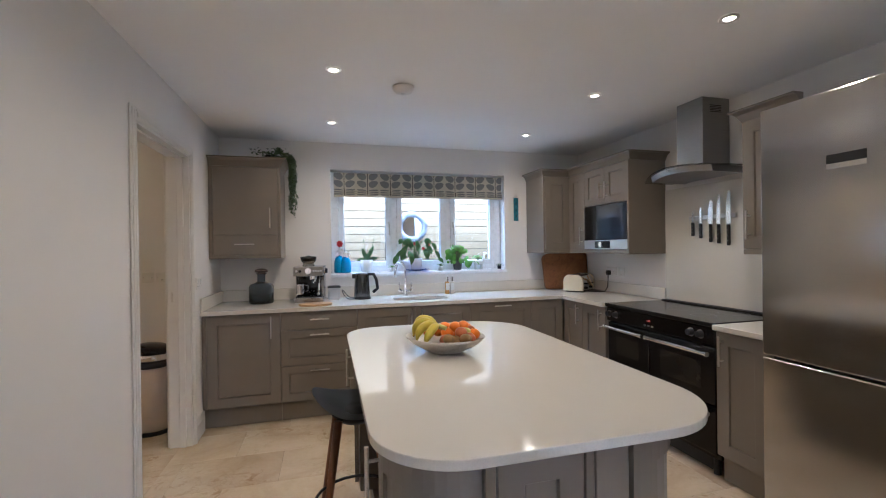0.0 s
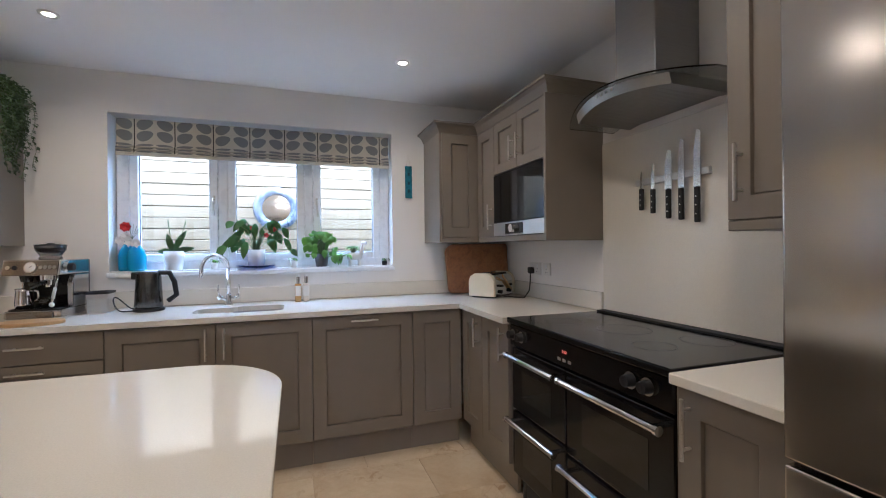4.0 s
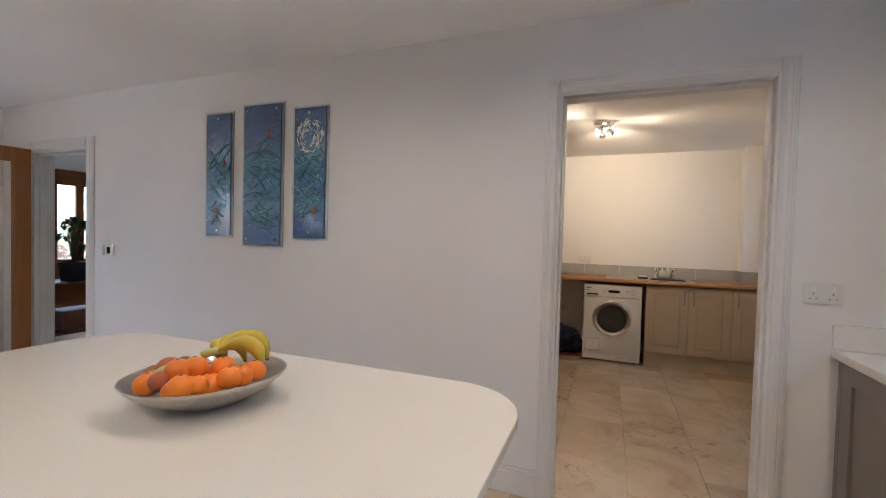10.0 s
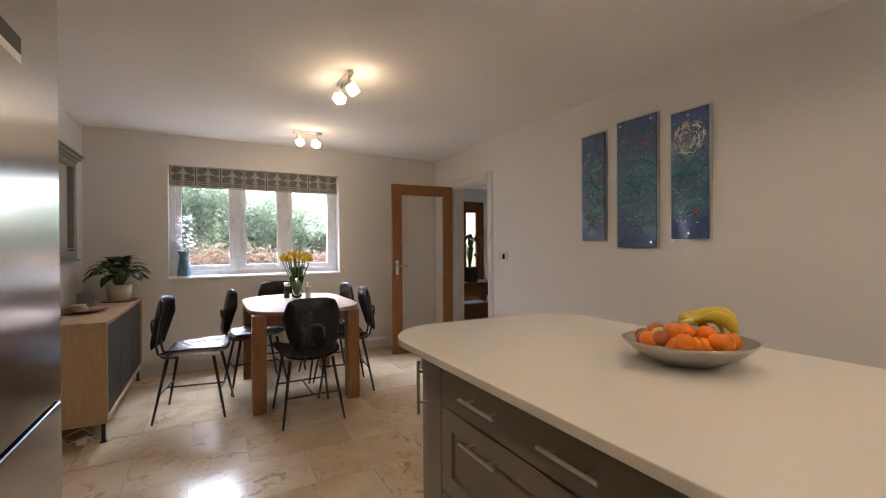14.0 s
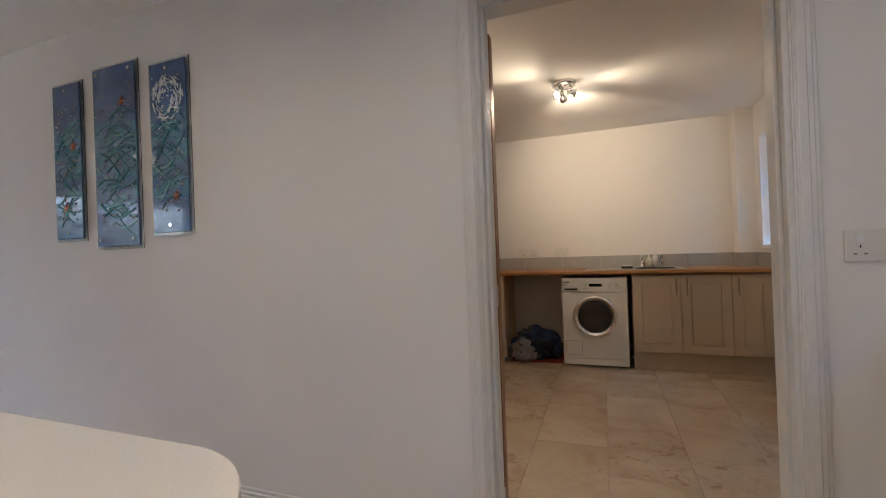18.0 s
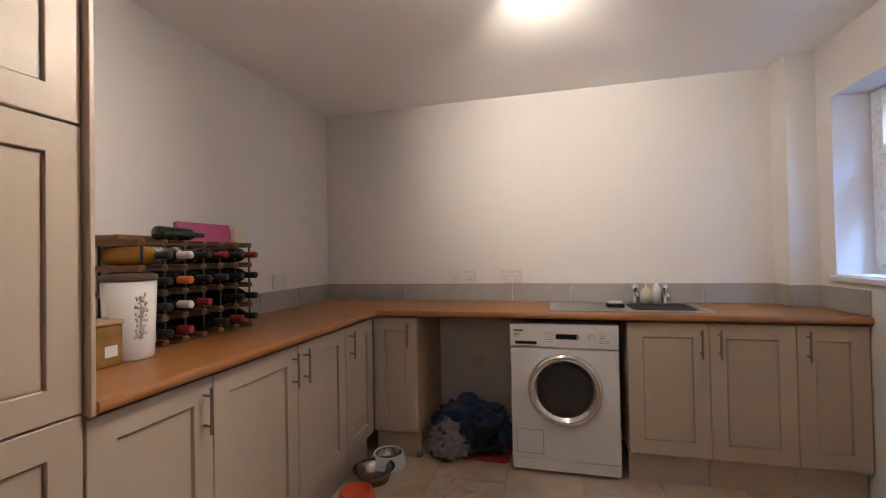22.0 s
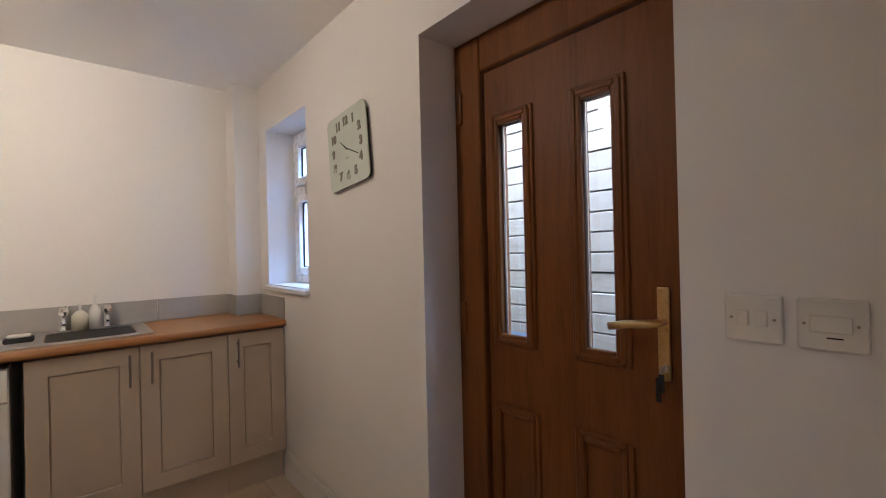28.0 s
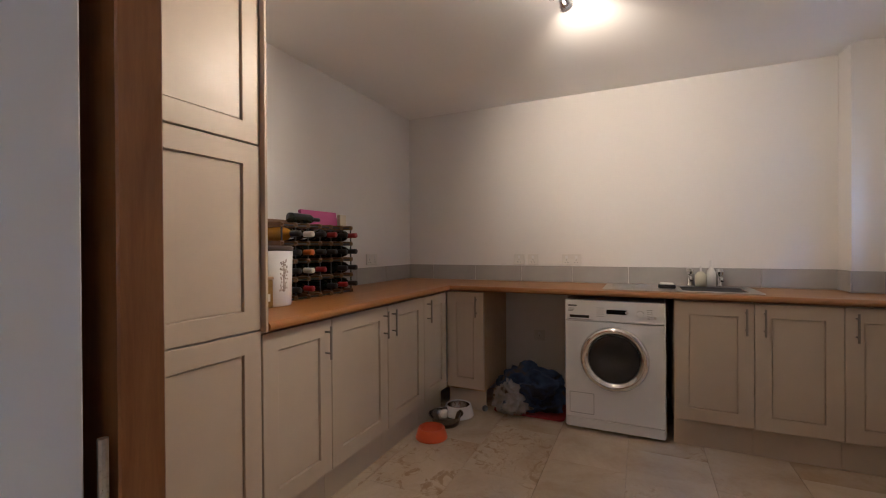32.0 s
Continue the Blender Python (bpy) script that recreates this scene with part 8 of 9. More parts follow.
def spot_bar(x, y, along, label):
    """A ceiling bar with two square spotlights."""
    root = thing("spotlight_bar", (x, y, CEIL), label, "ceiling light", "dining spotlights")
    ax = Vector((1, 0, 0)) if along == 'x' else Vector((0, 1, 0))
    c = Vector((x, y, CEIL))
    h = ax * 0.135 + Vector((0.022, 0.022, 0)) - ax * 0.022
    part("bar", B(x - h.x, y - h.y, CEIL - 0.025, x + h.x, y + h.y, CEIL - 0.001, bev=0.004), M["nickel"], root)
    for s, lean in ((-1, Vector((0.35, 0.25, -1))), (1, Vector((-0.5, 0.35, -1)))):
        p = c + ax * 0.095 * s + Vector((0, 0, -0.025))
        d = lean.normalized()
        q = p + Vector((0, 0, -0.05))
        bm = bmesh.new()
        tube(bm, [p, q], 0.006, 8)
        ar = part("arm", bm, M["nickel"], root)
        T = Matrix.Translation(q) @ d.to_track_quat('Z', 'Y').to_matrix().to_4x4()
        bm = bmesh.new()
        box(bm, -0.03, -0.03, -0.005, 0.03, 0.03, 0.02, bev=0.004)
        bm.transform(T)
        part("lamp_cap", bm, M["nickel"], ar)
        bm = bmesh.new()
        box(bm, -0.034, -0.034, 0.0205, 0.034, 0.034, 0.075, bev=0.008, seg=2)
        bm.transform(T)
        part("glass_shade", bm, M["shadeglass"], ar, "lit frosted glass cube").visible_shadow = False
        lamp_light("dining_spot_bulb", 'POINT', Matrix.Translation(q + d * 0.05), 0.25, HALOGEN, 0.03)


spot_bar(0.885, -1.80, 'x', "silver bar with two lit glass spotlights")
spot_bar(0.93, -0.30, 'y', "silver bar with two lit glass spotlights near the island")

# ---- hall glimpsed through the far doorway ----
TX, TY = -1.59, -2.67
ct = thing("console_table", (TX, TY, 0), "dark wooden console table in the hall", "table")
part("tabletop", B(TX - 0.40, TY - 0.27, 0.72, TX + 0.40, TY + 0.23, 0.75, bev=0.004), M["mahog"], ct)
part("drawer_box", B(TX - 0.37, TY - 0.24, 0.56, TX + 0.37, TY + 0.20, 0.719), M["mahog"], ct)
part("shelf", B(TX - 0.37, TY - 0.24, 0.22, TX + 0.37, TY + 0.20, 0.245), M["mahog"], ct)
for x in (TX - 0.35, TX + 0.35):
    for y in (TY - 0.22, TY + 0.18):
        part("leg", B(x - 0.03, y - 0.03, 0, x + 0.03, y + 0.03, 0.56, bev=0.003), M["mahog"], ct)
part("basket", B(TX - 0.25, TY - 0.17, 0.2455, TX + 0.20, TY + 0.13, 0.45, bev=0.02, seg=2), M["walnut"], ct, "woven basket on the shelf")
hp = thing("hall_plant", (TX + 0.05, TY + 0.02, 0.75), "dark leafy plant on the hall table", "plant")
pot(hp, TX + 0.05, TY + 0.02, 0.7505, 0.11, 0.13, 0.20, M["blackm"])
leafy(TX + 0.05, TY + 0.02, 0.94, 46, 0.16, 0.46, 0.055, 0.10, M["leaf"], hp, 0.004, 0.04, 0.1)
bm = bmesh.new()
box(bm, TX + 0.20, TY + 0.06, 0.7505, TX + 0.36, TY + 0.21, 0.765, bev=0.002)
solo("letter_pile", bm, M["whitep"], "small pile of white letters on the hall table", "letters")

# ---- utility room ----
UF = -3.73
UG = "utility base units"
UH = 0.15
UZT = 0.868


unit("utility_cabinet", turned(UF, 1.59, 0, "+x"), 0.288, 0.565, 0.15, 0.874, [(0, 0.165, 0.288, UZT, "door", (0.235, 0.765, UH, 'v'))], M["ucab"], "pale narrow cabinet in the utility corner", UG, 0.15, body_mat=M["pale_oak"])
unit("utility_cabinet", turned(UF, 3.075, 0, "+x"), 0.395, 0.565, 0.15, 0.874, [(0, 0.165, 0.395, UZT, "door", (0.355, 0.765, UH, 'v'))], M["ucab"], "pale cabinet under the utility sink", UG, 0.15)
unit("utility_cabinet", turned(UF, 3.47, 0, "+x"), 0.385, 0.565, 0.15, 0.874, [(0, 0.165, 0.385, UZT, "door", (0.045, 0.765, UH, 'v'))], M["ucab"], "pale cabinet under the utility sink", UG, 0.15)
unit("utility_cabinet", turned(UF, 3.855, 0, "+x"), 0.30, 0.40, 0.15, 0.874, [(0, 0.165, 0.30, UZT, "door", (0.045, 0.765, UH, 'v'))], M["ucab"], "pale narrow cabinet by the utility window", UG, 0.15)
US = 1.60
for xa, xb, hx, lb in ((-2.026, -2.422, 0.355, "pale cabinet beside the tall unit"), (-2.422, -2.903, 0.44, "pale cabinet under the wine rack"), (-2.903, -3.346, 0.045, "pale cabinet under the wine rack"), (-3.346, -3.70, 0.05, "pale corner cabinet in the utility run")):
    w = xa - xb
    unit("utility_cabinet", turned(xa, US, 0, "+y"), w, 0.60, 0.15, 0.874, [(0, 0.165, w, UZT, "door", (hx, 0.765, UH, 'v'))], M["ucab"], lb, UG, 0.15)
unit("tall_cabinet", turned(-1.424, US, 0, "+y"), 0.598, 0.60, 0.15, 2.30, [(0, 0.165, 0.598, 0.884, "door", (0.045, 0.78, UH, 'v')), (0, 0.887, 0.598, 1.576, "door", (0.045, 1.27, UH, 'v')), (0, 1.579, 0.598, 2.29, "door", (0.045, 1.70, UH, 'v'))], M["ucab"], "tall pale larder cabinet with three framed doors", UG, 0.15)
solo("filler_panel", B(-1.422, 1.55, 0.0, -1.15, 1.59, 2.30, bev=0.002), M["ucab"], "pale filler panel beside the tall cabinet", "panel", kind="structure")
solo("end_panel", B(-2.0365, 1.0, 0.876, -2.0245, 1.621, 2.30, bev=0.0015), M["ucab"], "pale side panel of the tall cabinet", "panel")

wt = thing("worktop", (-4.0, 2.5, 0.912), "beech-effect laminate worktop with rounded front edge", "worktop")


def post_formed(bm, a, b, depth_axis, front, back, z0=0.876, z1=0.912):
    """A worktop with a bull-nosed front edge, from a to b along the run."""
    sgn = 1 if front > back else -1
    prof = [(back, z0), (front - sgn * 0.006, z0)]
    for k in range(0, 91, 15):
        prof.append((front - sgn * 0.018 + sgn * 0.018 * math.sin(radians(k)), z0 + 0.018 - 0.018 * math.cos(radians(k))))
    for k in range(0, 91, 15):
        prof.append((front - sgn * 0.018 + sgn * 0.018 * math.cos(radians(k)), z1 - 0.018 + 0.018 * math.sin(radians(k))))
    prof.append((back, z1))
    ends = []
    for u in (a, b):
        ends.append([bm.verts.new((d, u, z) if depth_axis == 'x' else (u, d, z)) for d, z in prof])
    for i in range(len(prof)):
        j = (i + 1) % len(prof)
        bm.faces.new((ends[0][i], ends[0][j], ends[1][j], ends[1][i]))
    bm.faces.new(ends[0])
    bm.faces.new(ends[1][::-1])


bm = bmesh.new()
post_formed(bm, 1.62, UY1 - 0.003, 'x', -3.70, UX0 + 0.003)
part("worktop_run", bm, M["worktop"], wt)
bm = bmesh.new()
post_formed(bm, UX0 + 0.003, -2.0375, 'y', 1.63, UY0 + 0.003, 0.8755, 0.9125)
part("worktop_run", bm, wood("laminate_beech_cross", (0.43, 0.19, 0.048), (0.30, 0.12, 0.028), (1.2, 8, 8), 0.38, knots=0.4), wt)

# splash tiles along the utility walls
tl = thing("splash_tiles", (UX0, 2.5, 0.913), "row of grey wall tiles above the worktop", "tiles", kind="structure")
TB = B(-0.0005, 0, 0, 0.008, 0.398, 0.125, bev=0.002)
me_t = bpy.data.meshes.new("tile")
TB.to_mesh(me_t)
TB.free()
me_t.materials.append(M["tile_u"])


def wall_tile(m, k=1.0):
    o = new("tile", me_t)
    o.parent = tl
    o.matrix_basis = root_of(tl).inverted() @ m @ Matrix.Diagonal((1, k, 1, 1))


y = 1.21
while y < 4.0:
    wall_tile(Matrix.Translation((UX0 + 0.001, y, 0.9135)), min(1.0, (4.010 - y) / 0.4))
    y += 0.4015
wall_tile(Matrix.Translation((UX0 + 0.001, 0.96, 0.9135)), 0.62)
wall_tile(Matrix.Translation((UX0 + 0.181, 4.012, 0.9135)), 0.36)
wall_tile(pose(UX0 + 0.008, 4.011, 0.9135, 0, 0, -90), 0.45)
wall_tile(pose(UX0 + 0.19, UY1 - 0.001, 0.9135, 0, 0, -90), 0.95)
x = UX0 + 0.02
while x < -2.10:
    wall_tile(pose(min(x + 0.4, -2.05), UY0 + 0.001, 0.9135, 0, 0, 90), min(1.0, (-2.05 - x) / 0.4))
    x += 0.4015

# washing machine
wmn = thing("washing_machine", (-4.0, 2.728, 0), "white front-loading washing machine with chrome door ring", "washing machine")
part("body", B(-4.28, 2.444, 0.025, -3.742, 3.034, 0.848, bev=0.006, seg=2), M["white"], wmn)
part("front_panel", B(-3.742, 2.446, 0.085, -3.73, 3.032, 0.712, bev=0.004), M["white"], wmn)
part("control_panel", B(-3.742, 2.446, 0.716, -3.722, 3.032, 0.846, bev=0.005, seg=2), M["white"], wmn)
part("kick_strip", B(-3.742, 2.45, 0.02, -3.733, 3.028, 0.082, bev=0.003), M["white"], wmn)
part("display", B(-3.7225, 2.70, 0.765, -3.7208, 2.82, 0.793, bev=0.0005), M["black"], wmn, "black display window")
part("drawer_line", B(-3.7225, 2.455, 0.722, -3.7212, 2.62, 0.724), M["dark"], wmn)
part("drawer_grip", B(-3.7225, 2.475, 0.733, -3.7205, 2.595, 0.75, bev=0.0005), M["blackm"], wmn)
bm = bmesh.new()
cyl(bm, (-3.722, 2.893, 0.775), (-3.706, 2.893, 0.775), 0.021, 0.019, n=24)
part("programme_dial", bm, M["white"], wmn)
bm = bmesh.new()
cyl(bm, (-3.722, 2.818, 0.779), (-3.716, 2.818, 0.779), 0.010, n=16)
cyl(bm, (-3.722, 2.975, 0.755), (-3.718, 2.975, 0.755), 0.008, n=14)
part("push_buttons", bm, M["nickel"], wmn)
M["greyprint"] = plain("grey_print", (0.12, 0.12, 0.12), 0.6)
bm = bmesh.new()
box(bm, -3.7222, 2.467, 0.805, -3.7214, 2.52, 0.815)
for k in range(3):
    box(bm, -3.7222, 2.467, 0.79 - k * 0.008, -3.7214, 2.505 - 0.005 * k, 0.793 - k * 0.008)
part("maker_print", bm, M["greyprint"], wmn, "grey printed bars")
for y0, y1 in ((2.64, 2.685), (2.93, 2.96)):
    bm = bmesh.new()
    for k in range(5):
        box(bm, -3.7222, y0, 0.80 - k * 0.013, -3.7214, y1, 0.802 - k * 0.013)
    part("programme_print", bm, M["greyprint"], wmn, "grey printed bars")
YX = Matrix.Translation((-3.73, 2.742, 0.482)) @ pose(0, 0, 0, 0, 90, 0)
bm = bmesh.new()
lathe(bm, [(0.205, 0.0), (0.204, 0.010), (0.199, 0.021), (0.190, 0.029), (0.180, 0.032), (0.171, 0.030), (0.164, 0.023), (0.157, 0.014), (0.150, 0.010), (0.150, 0.0)], 48, YX)
ringp = part("door_ring", bm, M["chrome"], wmn, "wide chrome door ring")
bm = bmesh.new()
lathe(bm, [(0.15, 0.012), (0.135, 0.018), (0.09, 0.014), (0.0, 0.010)], 40, YX)
part("door_glass", bm, plain("dark_door_glass", (0.03, 0.03, 0.032), 0.05, relief=0, vary=0.3), ringp, "dark porthole glass")
part("filter_flap", B(-3.7305, 2.475, 0.115, -3.7285, 2.62, 0.245, bev=0.0008), M["white"], wmn)
# raised grey line paints the shade in the gap round the flap
bm = bmesh.new()
frame_ring(bm, 'x', -3.7302, -3.7290, 2.472, 0.112, 2.623, 0.248, 0.003)
part("flap_gap", bm, plain("gap_shade_grey", (0.25, 0.25, 0.25), 0.7), wmn)
for yy in (2.48, 2.975):
    for xx in (-4.22, -3.80):
        bm = bmesh.new()
        cyl(bm, (xx, yy, 0.0), (xx, yy, 0.03), 0.02, n=12)
        part("foot", bm, M["blackm"], wmn)

# utility sink, taps, bottles
us_ = thing("utility_sink", (-4.0, 3.1, 0.913), "stainless inset sink with ribbed drainer", "sink")
rim = slab_holes(round_rect(-4.25, 2.67, -3.79, 3.54, 0.03), [round_rect(-4.19, 3.13, -3.85, 3.48, 0.05)], 0.9128, 0.917)
part("rim", rim, M["steel"], us_)
bm = bmesh.new()
for k in range(7):
    box(bm, -4.17 + k * 0.05, 2.72, 0.9172, -4.155 + k * 0.05, 3.08, 0.9195, bev=0.001)
part("drainer_ribs", bm, M["steel"], us_)
# flat near-black sheet paints the shaded depth of the steel bowl
part("basin", B(-4.185, 3.135, 0.9130, -3.855, 3.475, 0.9134), M["dark"], us_)
for yy in (3.20, 3.375):
    tp = thing("pillar_tap", (-4.215, yy, 0.917), "chrome pillar tap with cross head", "tap", "utility taps")
    bm = bmesh.new()
    lathe(bm, [(0, 0), (0.022, 0), (0.022, 0.006), (0.014, 0.012), (0.012, 0.075), (0, 0.08)], 16, Matrix.Translation((-4.215, yy, 0.917)))
    tube(bm, [(-4.215, yy, 0.975), (-4.17, yy, 0.985), (-4.12, yy, 0.975), (-4.115, yy, 0.955)], 0.009, 10)
    part("body", bm, M["chrome"], tp)
    bm = bmesh.new()
    lathe(bm, [(0, 0.08), (0.02, 0.082), (0.024, 0.10), (0.02, 0.118), (0, 0.122)], 12, Matrix.Translation((-4.215, yy, 0.917)), False)
    part("tap_head", bm, M["chrome"], tp)
for yy, r, h, c, lb in ((3.265, 0.036, 0.10, (0.62, 0.58, 0.44), "squat bottle of green hand wash"), (3.325, 0.026, 0.13, (0.74, 0.72, 0.68), "tall white pump bottle")):
    hb = thing("soap_bottle", (-4.19, yy, 0.917), lb + " by the sink", "soap bottle", "utility soap")
    bm = bmesh.new()
    lathe(bm, [(0, 0), (r, 0), (r, h * 0.75), (r * 0.5, h * 0.95), (r * 0.35, h), (0, h)], 20, Matrix.Translation((-4.20, yy, 0.918)))
    part("bottle", bm, plain("soap_plastic", c, 0.3, relief=0), hb)
    bm = bmesh.new()
    cyl(bm, (-4.20, yy, 0.918 + h), (-4.20, yy, 0.918 + h + 0.035), 0.006, n=10)
    box(bm, -4.205, yy - 0.007, 0.918 + h + 0.033, -4.165, yy + 0.007, 0.918 + h + 0.043, bev=0.002)
    part("pump", bm, M["whitep"], hb)
bm = bmesh.new()
box(bm, -4.02, 3.00, 0.9175, -3.95, 3.10, 0.94, bev=0.005)
spg = solo("sponge", bm, M["blackm"], "black scouring sponge on the drainer", "sponge")
part("soap_bar", B(-4.015, 3.01, 0.9405, -3.955, 3.09, 0.952, bev=0.004), M["whitep"], spg)

for yy, ww, hh in ((1.994, 0.086, 1), (2.107, 0.086, 1), (2.408, 0.146, 2)):
    socket("wall_socket", turned(UX0, yy, 1.09, "+x"), ww, "white socket above the grey tiles", hh)
socket("wall_socket", turned(-3.667, UY0, 1.10, "+y"), 0.146, "white double socket by the wine rack", 2)
socket("wall_socket", turned(UX0, 2.156, 0.48, "+x"), 0.086, "white socket under the worktop", 1)
sw1 = socket("wall_switch", turned(-1.472, UY1, 1.153, "-y"), 0.088, "white twin light switch by the back door", 0)
sw2 = socket("heater_switch", turned(-1.366, UY1, 1.152, "-y"), 0.088, "white isolator switch with printed mark", 0)
for cx, w2 in ((-1.486, 0.017), (-1.458, 0.017)):
    part("rocker", B(cx - w2 / 2, UY1 - 0.0135, 1.140, cx + w2 / 2, UY1 - 0.0102, 1.168, bev=0.001), M["socketp"], sw1)
part("rocker", B(-1.393, UY1 - 0.0135, 1.140, -1.341, UY1 - 0.0102, 1.167, bev=0.001), M["socketp"], sw2)
part("printed_mark", B(-1.372, UY1 - 0.0108, 1.130, -1.352, UY1 - 0.0101, 1.1325), M["blackm"], sw2)
for cx, sw in ((-1.504, sw1), (-1.440, sw1), (-1.400, sw2), (-1.334, sw2)):
    bm = bmesh.new()
    cyl(bm, (cx, UY1 - 0.0101, 1.153), (cx, UY1 - 0.0112, 1.153), 0.0026, n=10)
    part("screw", bm, M["unick"], sw)

# clock
CX, CZ = -2.913, 1.742
CKM = Matrix.Translation((CX, UY1, CZ)) @ FACE_S @ Matrix.Rotation(radians(5.5), 4, "Z")
ck2 = thing("wall_clock", CKM, "square pale glass wall clock with dark numerals, hanging slightly askew", "clock")


def clock_part(name, bm, mat, label=""):
    bm.transform(CKM)
    return part(name, bm, mat, ck2, label)


bm = bmesh.new()
slab(bm, round_rect(-0.168, -0.166, 0.168, 0.166, 0.03), 0.018, 0.0235, 0.0015)
clock_part("glass_face", bm, plain("pale_mirror_face", (0.55, 0.60, 0.52), 0.12, relief=0, vary=0.04))
bm = bmesh.new()
slab(bm, round_rect(-0.150, -0.160, 0.157, 0.145, 0.03), 0.001, 0.0175, 0.002)
clock_part("dark_backing", bm, M["blackm"], "dark backing plate")
M["numeral"] = plain("bronze_numeral", (0.15, 0.13, 0.09), 0.35)
for k in range(1, 13):
    a = radians(90 - 30 * k)
    s = 1 / max(abs(math.cos(a)), abs(math.sin(a)))
    rr = 0.12 * (0.55 * s + 0.45)
    letters(str(k), 0.048, CKM @ Matrix.Translation((rr * math.cos(a), rr * math.sin(a), 0.024)), M["numeral"], "numeral", ck2, 0.0012, bold=0.0032)
for a, l, w2 in ((90 - 30 * 10.33, 0.062, 0.005), (90 - 30 * 3.9, 0.11, 0.0045)):
    d = Vector((math.cos(radians(a)), math.sin(radians(a)), 0))
    bm = bmesh.new()
    tube(bm, [Vector((0, 0, 0.028)) - d * 0.012, Vector((0, 0, 0.028)) + d * l], w2 * 0.6, 6, 0.5)
    clock_part("clock_hand", bm, M["blackm"])
bm = bmesh.new()
box(bm, -0.012, -0.045, 0.0237, 0.012, -0.041, 0.0241)
clock_part("printed_mark", bm, M["numeral"])

# sign hanging in the utility window
sg2 = thing("hanging_sign", (-3.52, 4.30, 1.58), "small yellow printed sign hung on a wire", "sign")
bm = bmesh.new()
box(bm, -0.09, -0.003, -0.07, 0.09, 0.003, 0.06, bev=0.002)
bm.transform(pose(-3.50, 4.302, 1.60, 0, 8, 0))
part("board", bm, plain("yellow_sign_paint", (0.60, 0.50, 0.24), 0.6), sg2)
bm = bmesh.new()
for k in range(5):
    box(bm, -0.075, -0.0045, 0.035 - k * 0.02, 0.07 - 0.01 * (k % 2), -0.0032, 0.043 - k * 0.02)
bm.transform(pose(-3.50, 4.302, 1.60, 0, 8, 0))
part("printed_lines", bm, M["blackm"], sg2, "dark printed lines")
bm = bmesh.new()
tube(bm, [(-3.57, 4.304, 1.665), (-3.52, 4.30, 1.74), (-3.44, 4.304, 1.645)], 0.0018, 6)
part("wire", bm, M["copper"], sg2)

# utility ceiling lamp
LX, LY = -2.755, 2.61
ul = thing("spotlight_cluster", (LX, LY, UCEIL), "round chrome ceiling fitting with three spotlights", "ceiling light")
bm = bmesh.new()
lathe(bm, [(0, -0.03), (0.075, -0.03), (0.085, -0.022), (0.088, -0.001), (0, -0.001)], 32, Matrix.Translation((LX, LY, UCEIL)))
part("base_plate", bm, M["chrome"], ul)
for k, (aim, cone, watts) in enumerate(((Vector((-1.0, 0.19, -0.31)), 108, 8.8), (Vector((0.70, -0.66, -0.50)), 120, 8.5), (Vector((-0.05, 1.0, -0.24)), 100, 3.3))):
    a = radians(200 + 120 * k)
    p = Vector((LX + 0.05 * math.cos(a), LY + 0.05 * math.sin(a), UCEIL - 0.03))
    q = p + Vector((0, 0, -0.055))
    d = aim.normalized()
    bm = bmesh.new()
    tube(bm, [p, q], 0.006, 8)
    ar = part("arm", bm, M["chrome"], ul)
    T = Matrix.Translation(q) @ d.to_track_quat('Z', 'Y').to_matrix().to_4x4()
    bm = bmesh.new()
    lathe(bm, [(0, -0.03), (0.018, -0.028), (0.022, 0.0), (0.032, 0.035), (0.03, 0.035), (0.02, 0.0), (0, -0.02)], 20, T)
    part("lamp_head", bm, M["chrome"], ar)
    bm = bmesh.new()
    lathe(bm, [(0, 0.028), (0.026, 0.026), (0.024, 0.012), (0, 0.01)], 18, T)
    part("bulb", bm, glow("lit_bulb", (1.0, 0.82, 0.55), 5), ar, "lit reflector bulb").visible_shadow = False
    lamp_light("utility_spot", 'SPOT', Matrix.Translation(q + d * 0.045) @ (-d).to_track_quat('Z', 'Y').to_matrix().to_4x4(), watts, HALOGEN, 0.03, cone)
# added point lamp below the fitting; no bulb hangs here, it fills the room
lamp_light("utility_bulb_spill", 'POINT', Matrix.Translation((LX, LY, UCEIL - 0.20)), 0.42, HALOGEN, 0.05)

# wine rack with bottles
RX0, RX1, RY0, RY1, RZ0 = -3.063, -2.49, 1.02, 1.225, 0.9135
wk = thing("wine_rack", ((RX0 + RX1) / 2, 1.13, RZ0), "pine and black metal wine rack, nearly full, on the worktop", "wine rack")
NC, NR = 6, 4
cw, chh = (RX1 - RX0) / NC, 0.098
for i in range(NC + 1):
    x = RX0 + i * cw
    for yy in (RY0, RY1):
        part("upright", B(x - 0.005, yy - 0.0015, RZ0, x + 0.005, yy + 0.0015, RZ0 + NR * chh + 0.01), M["blackmetal"], wk)
M["rackwood"] = wood("rack_pine", (0.27, 0.145, 0.06), (0.16, 0.08, 0.032), (14, 1.2, 14), 0.55)
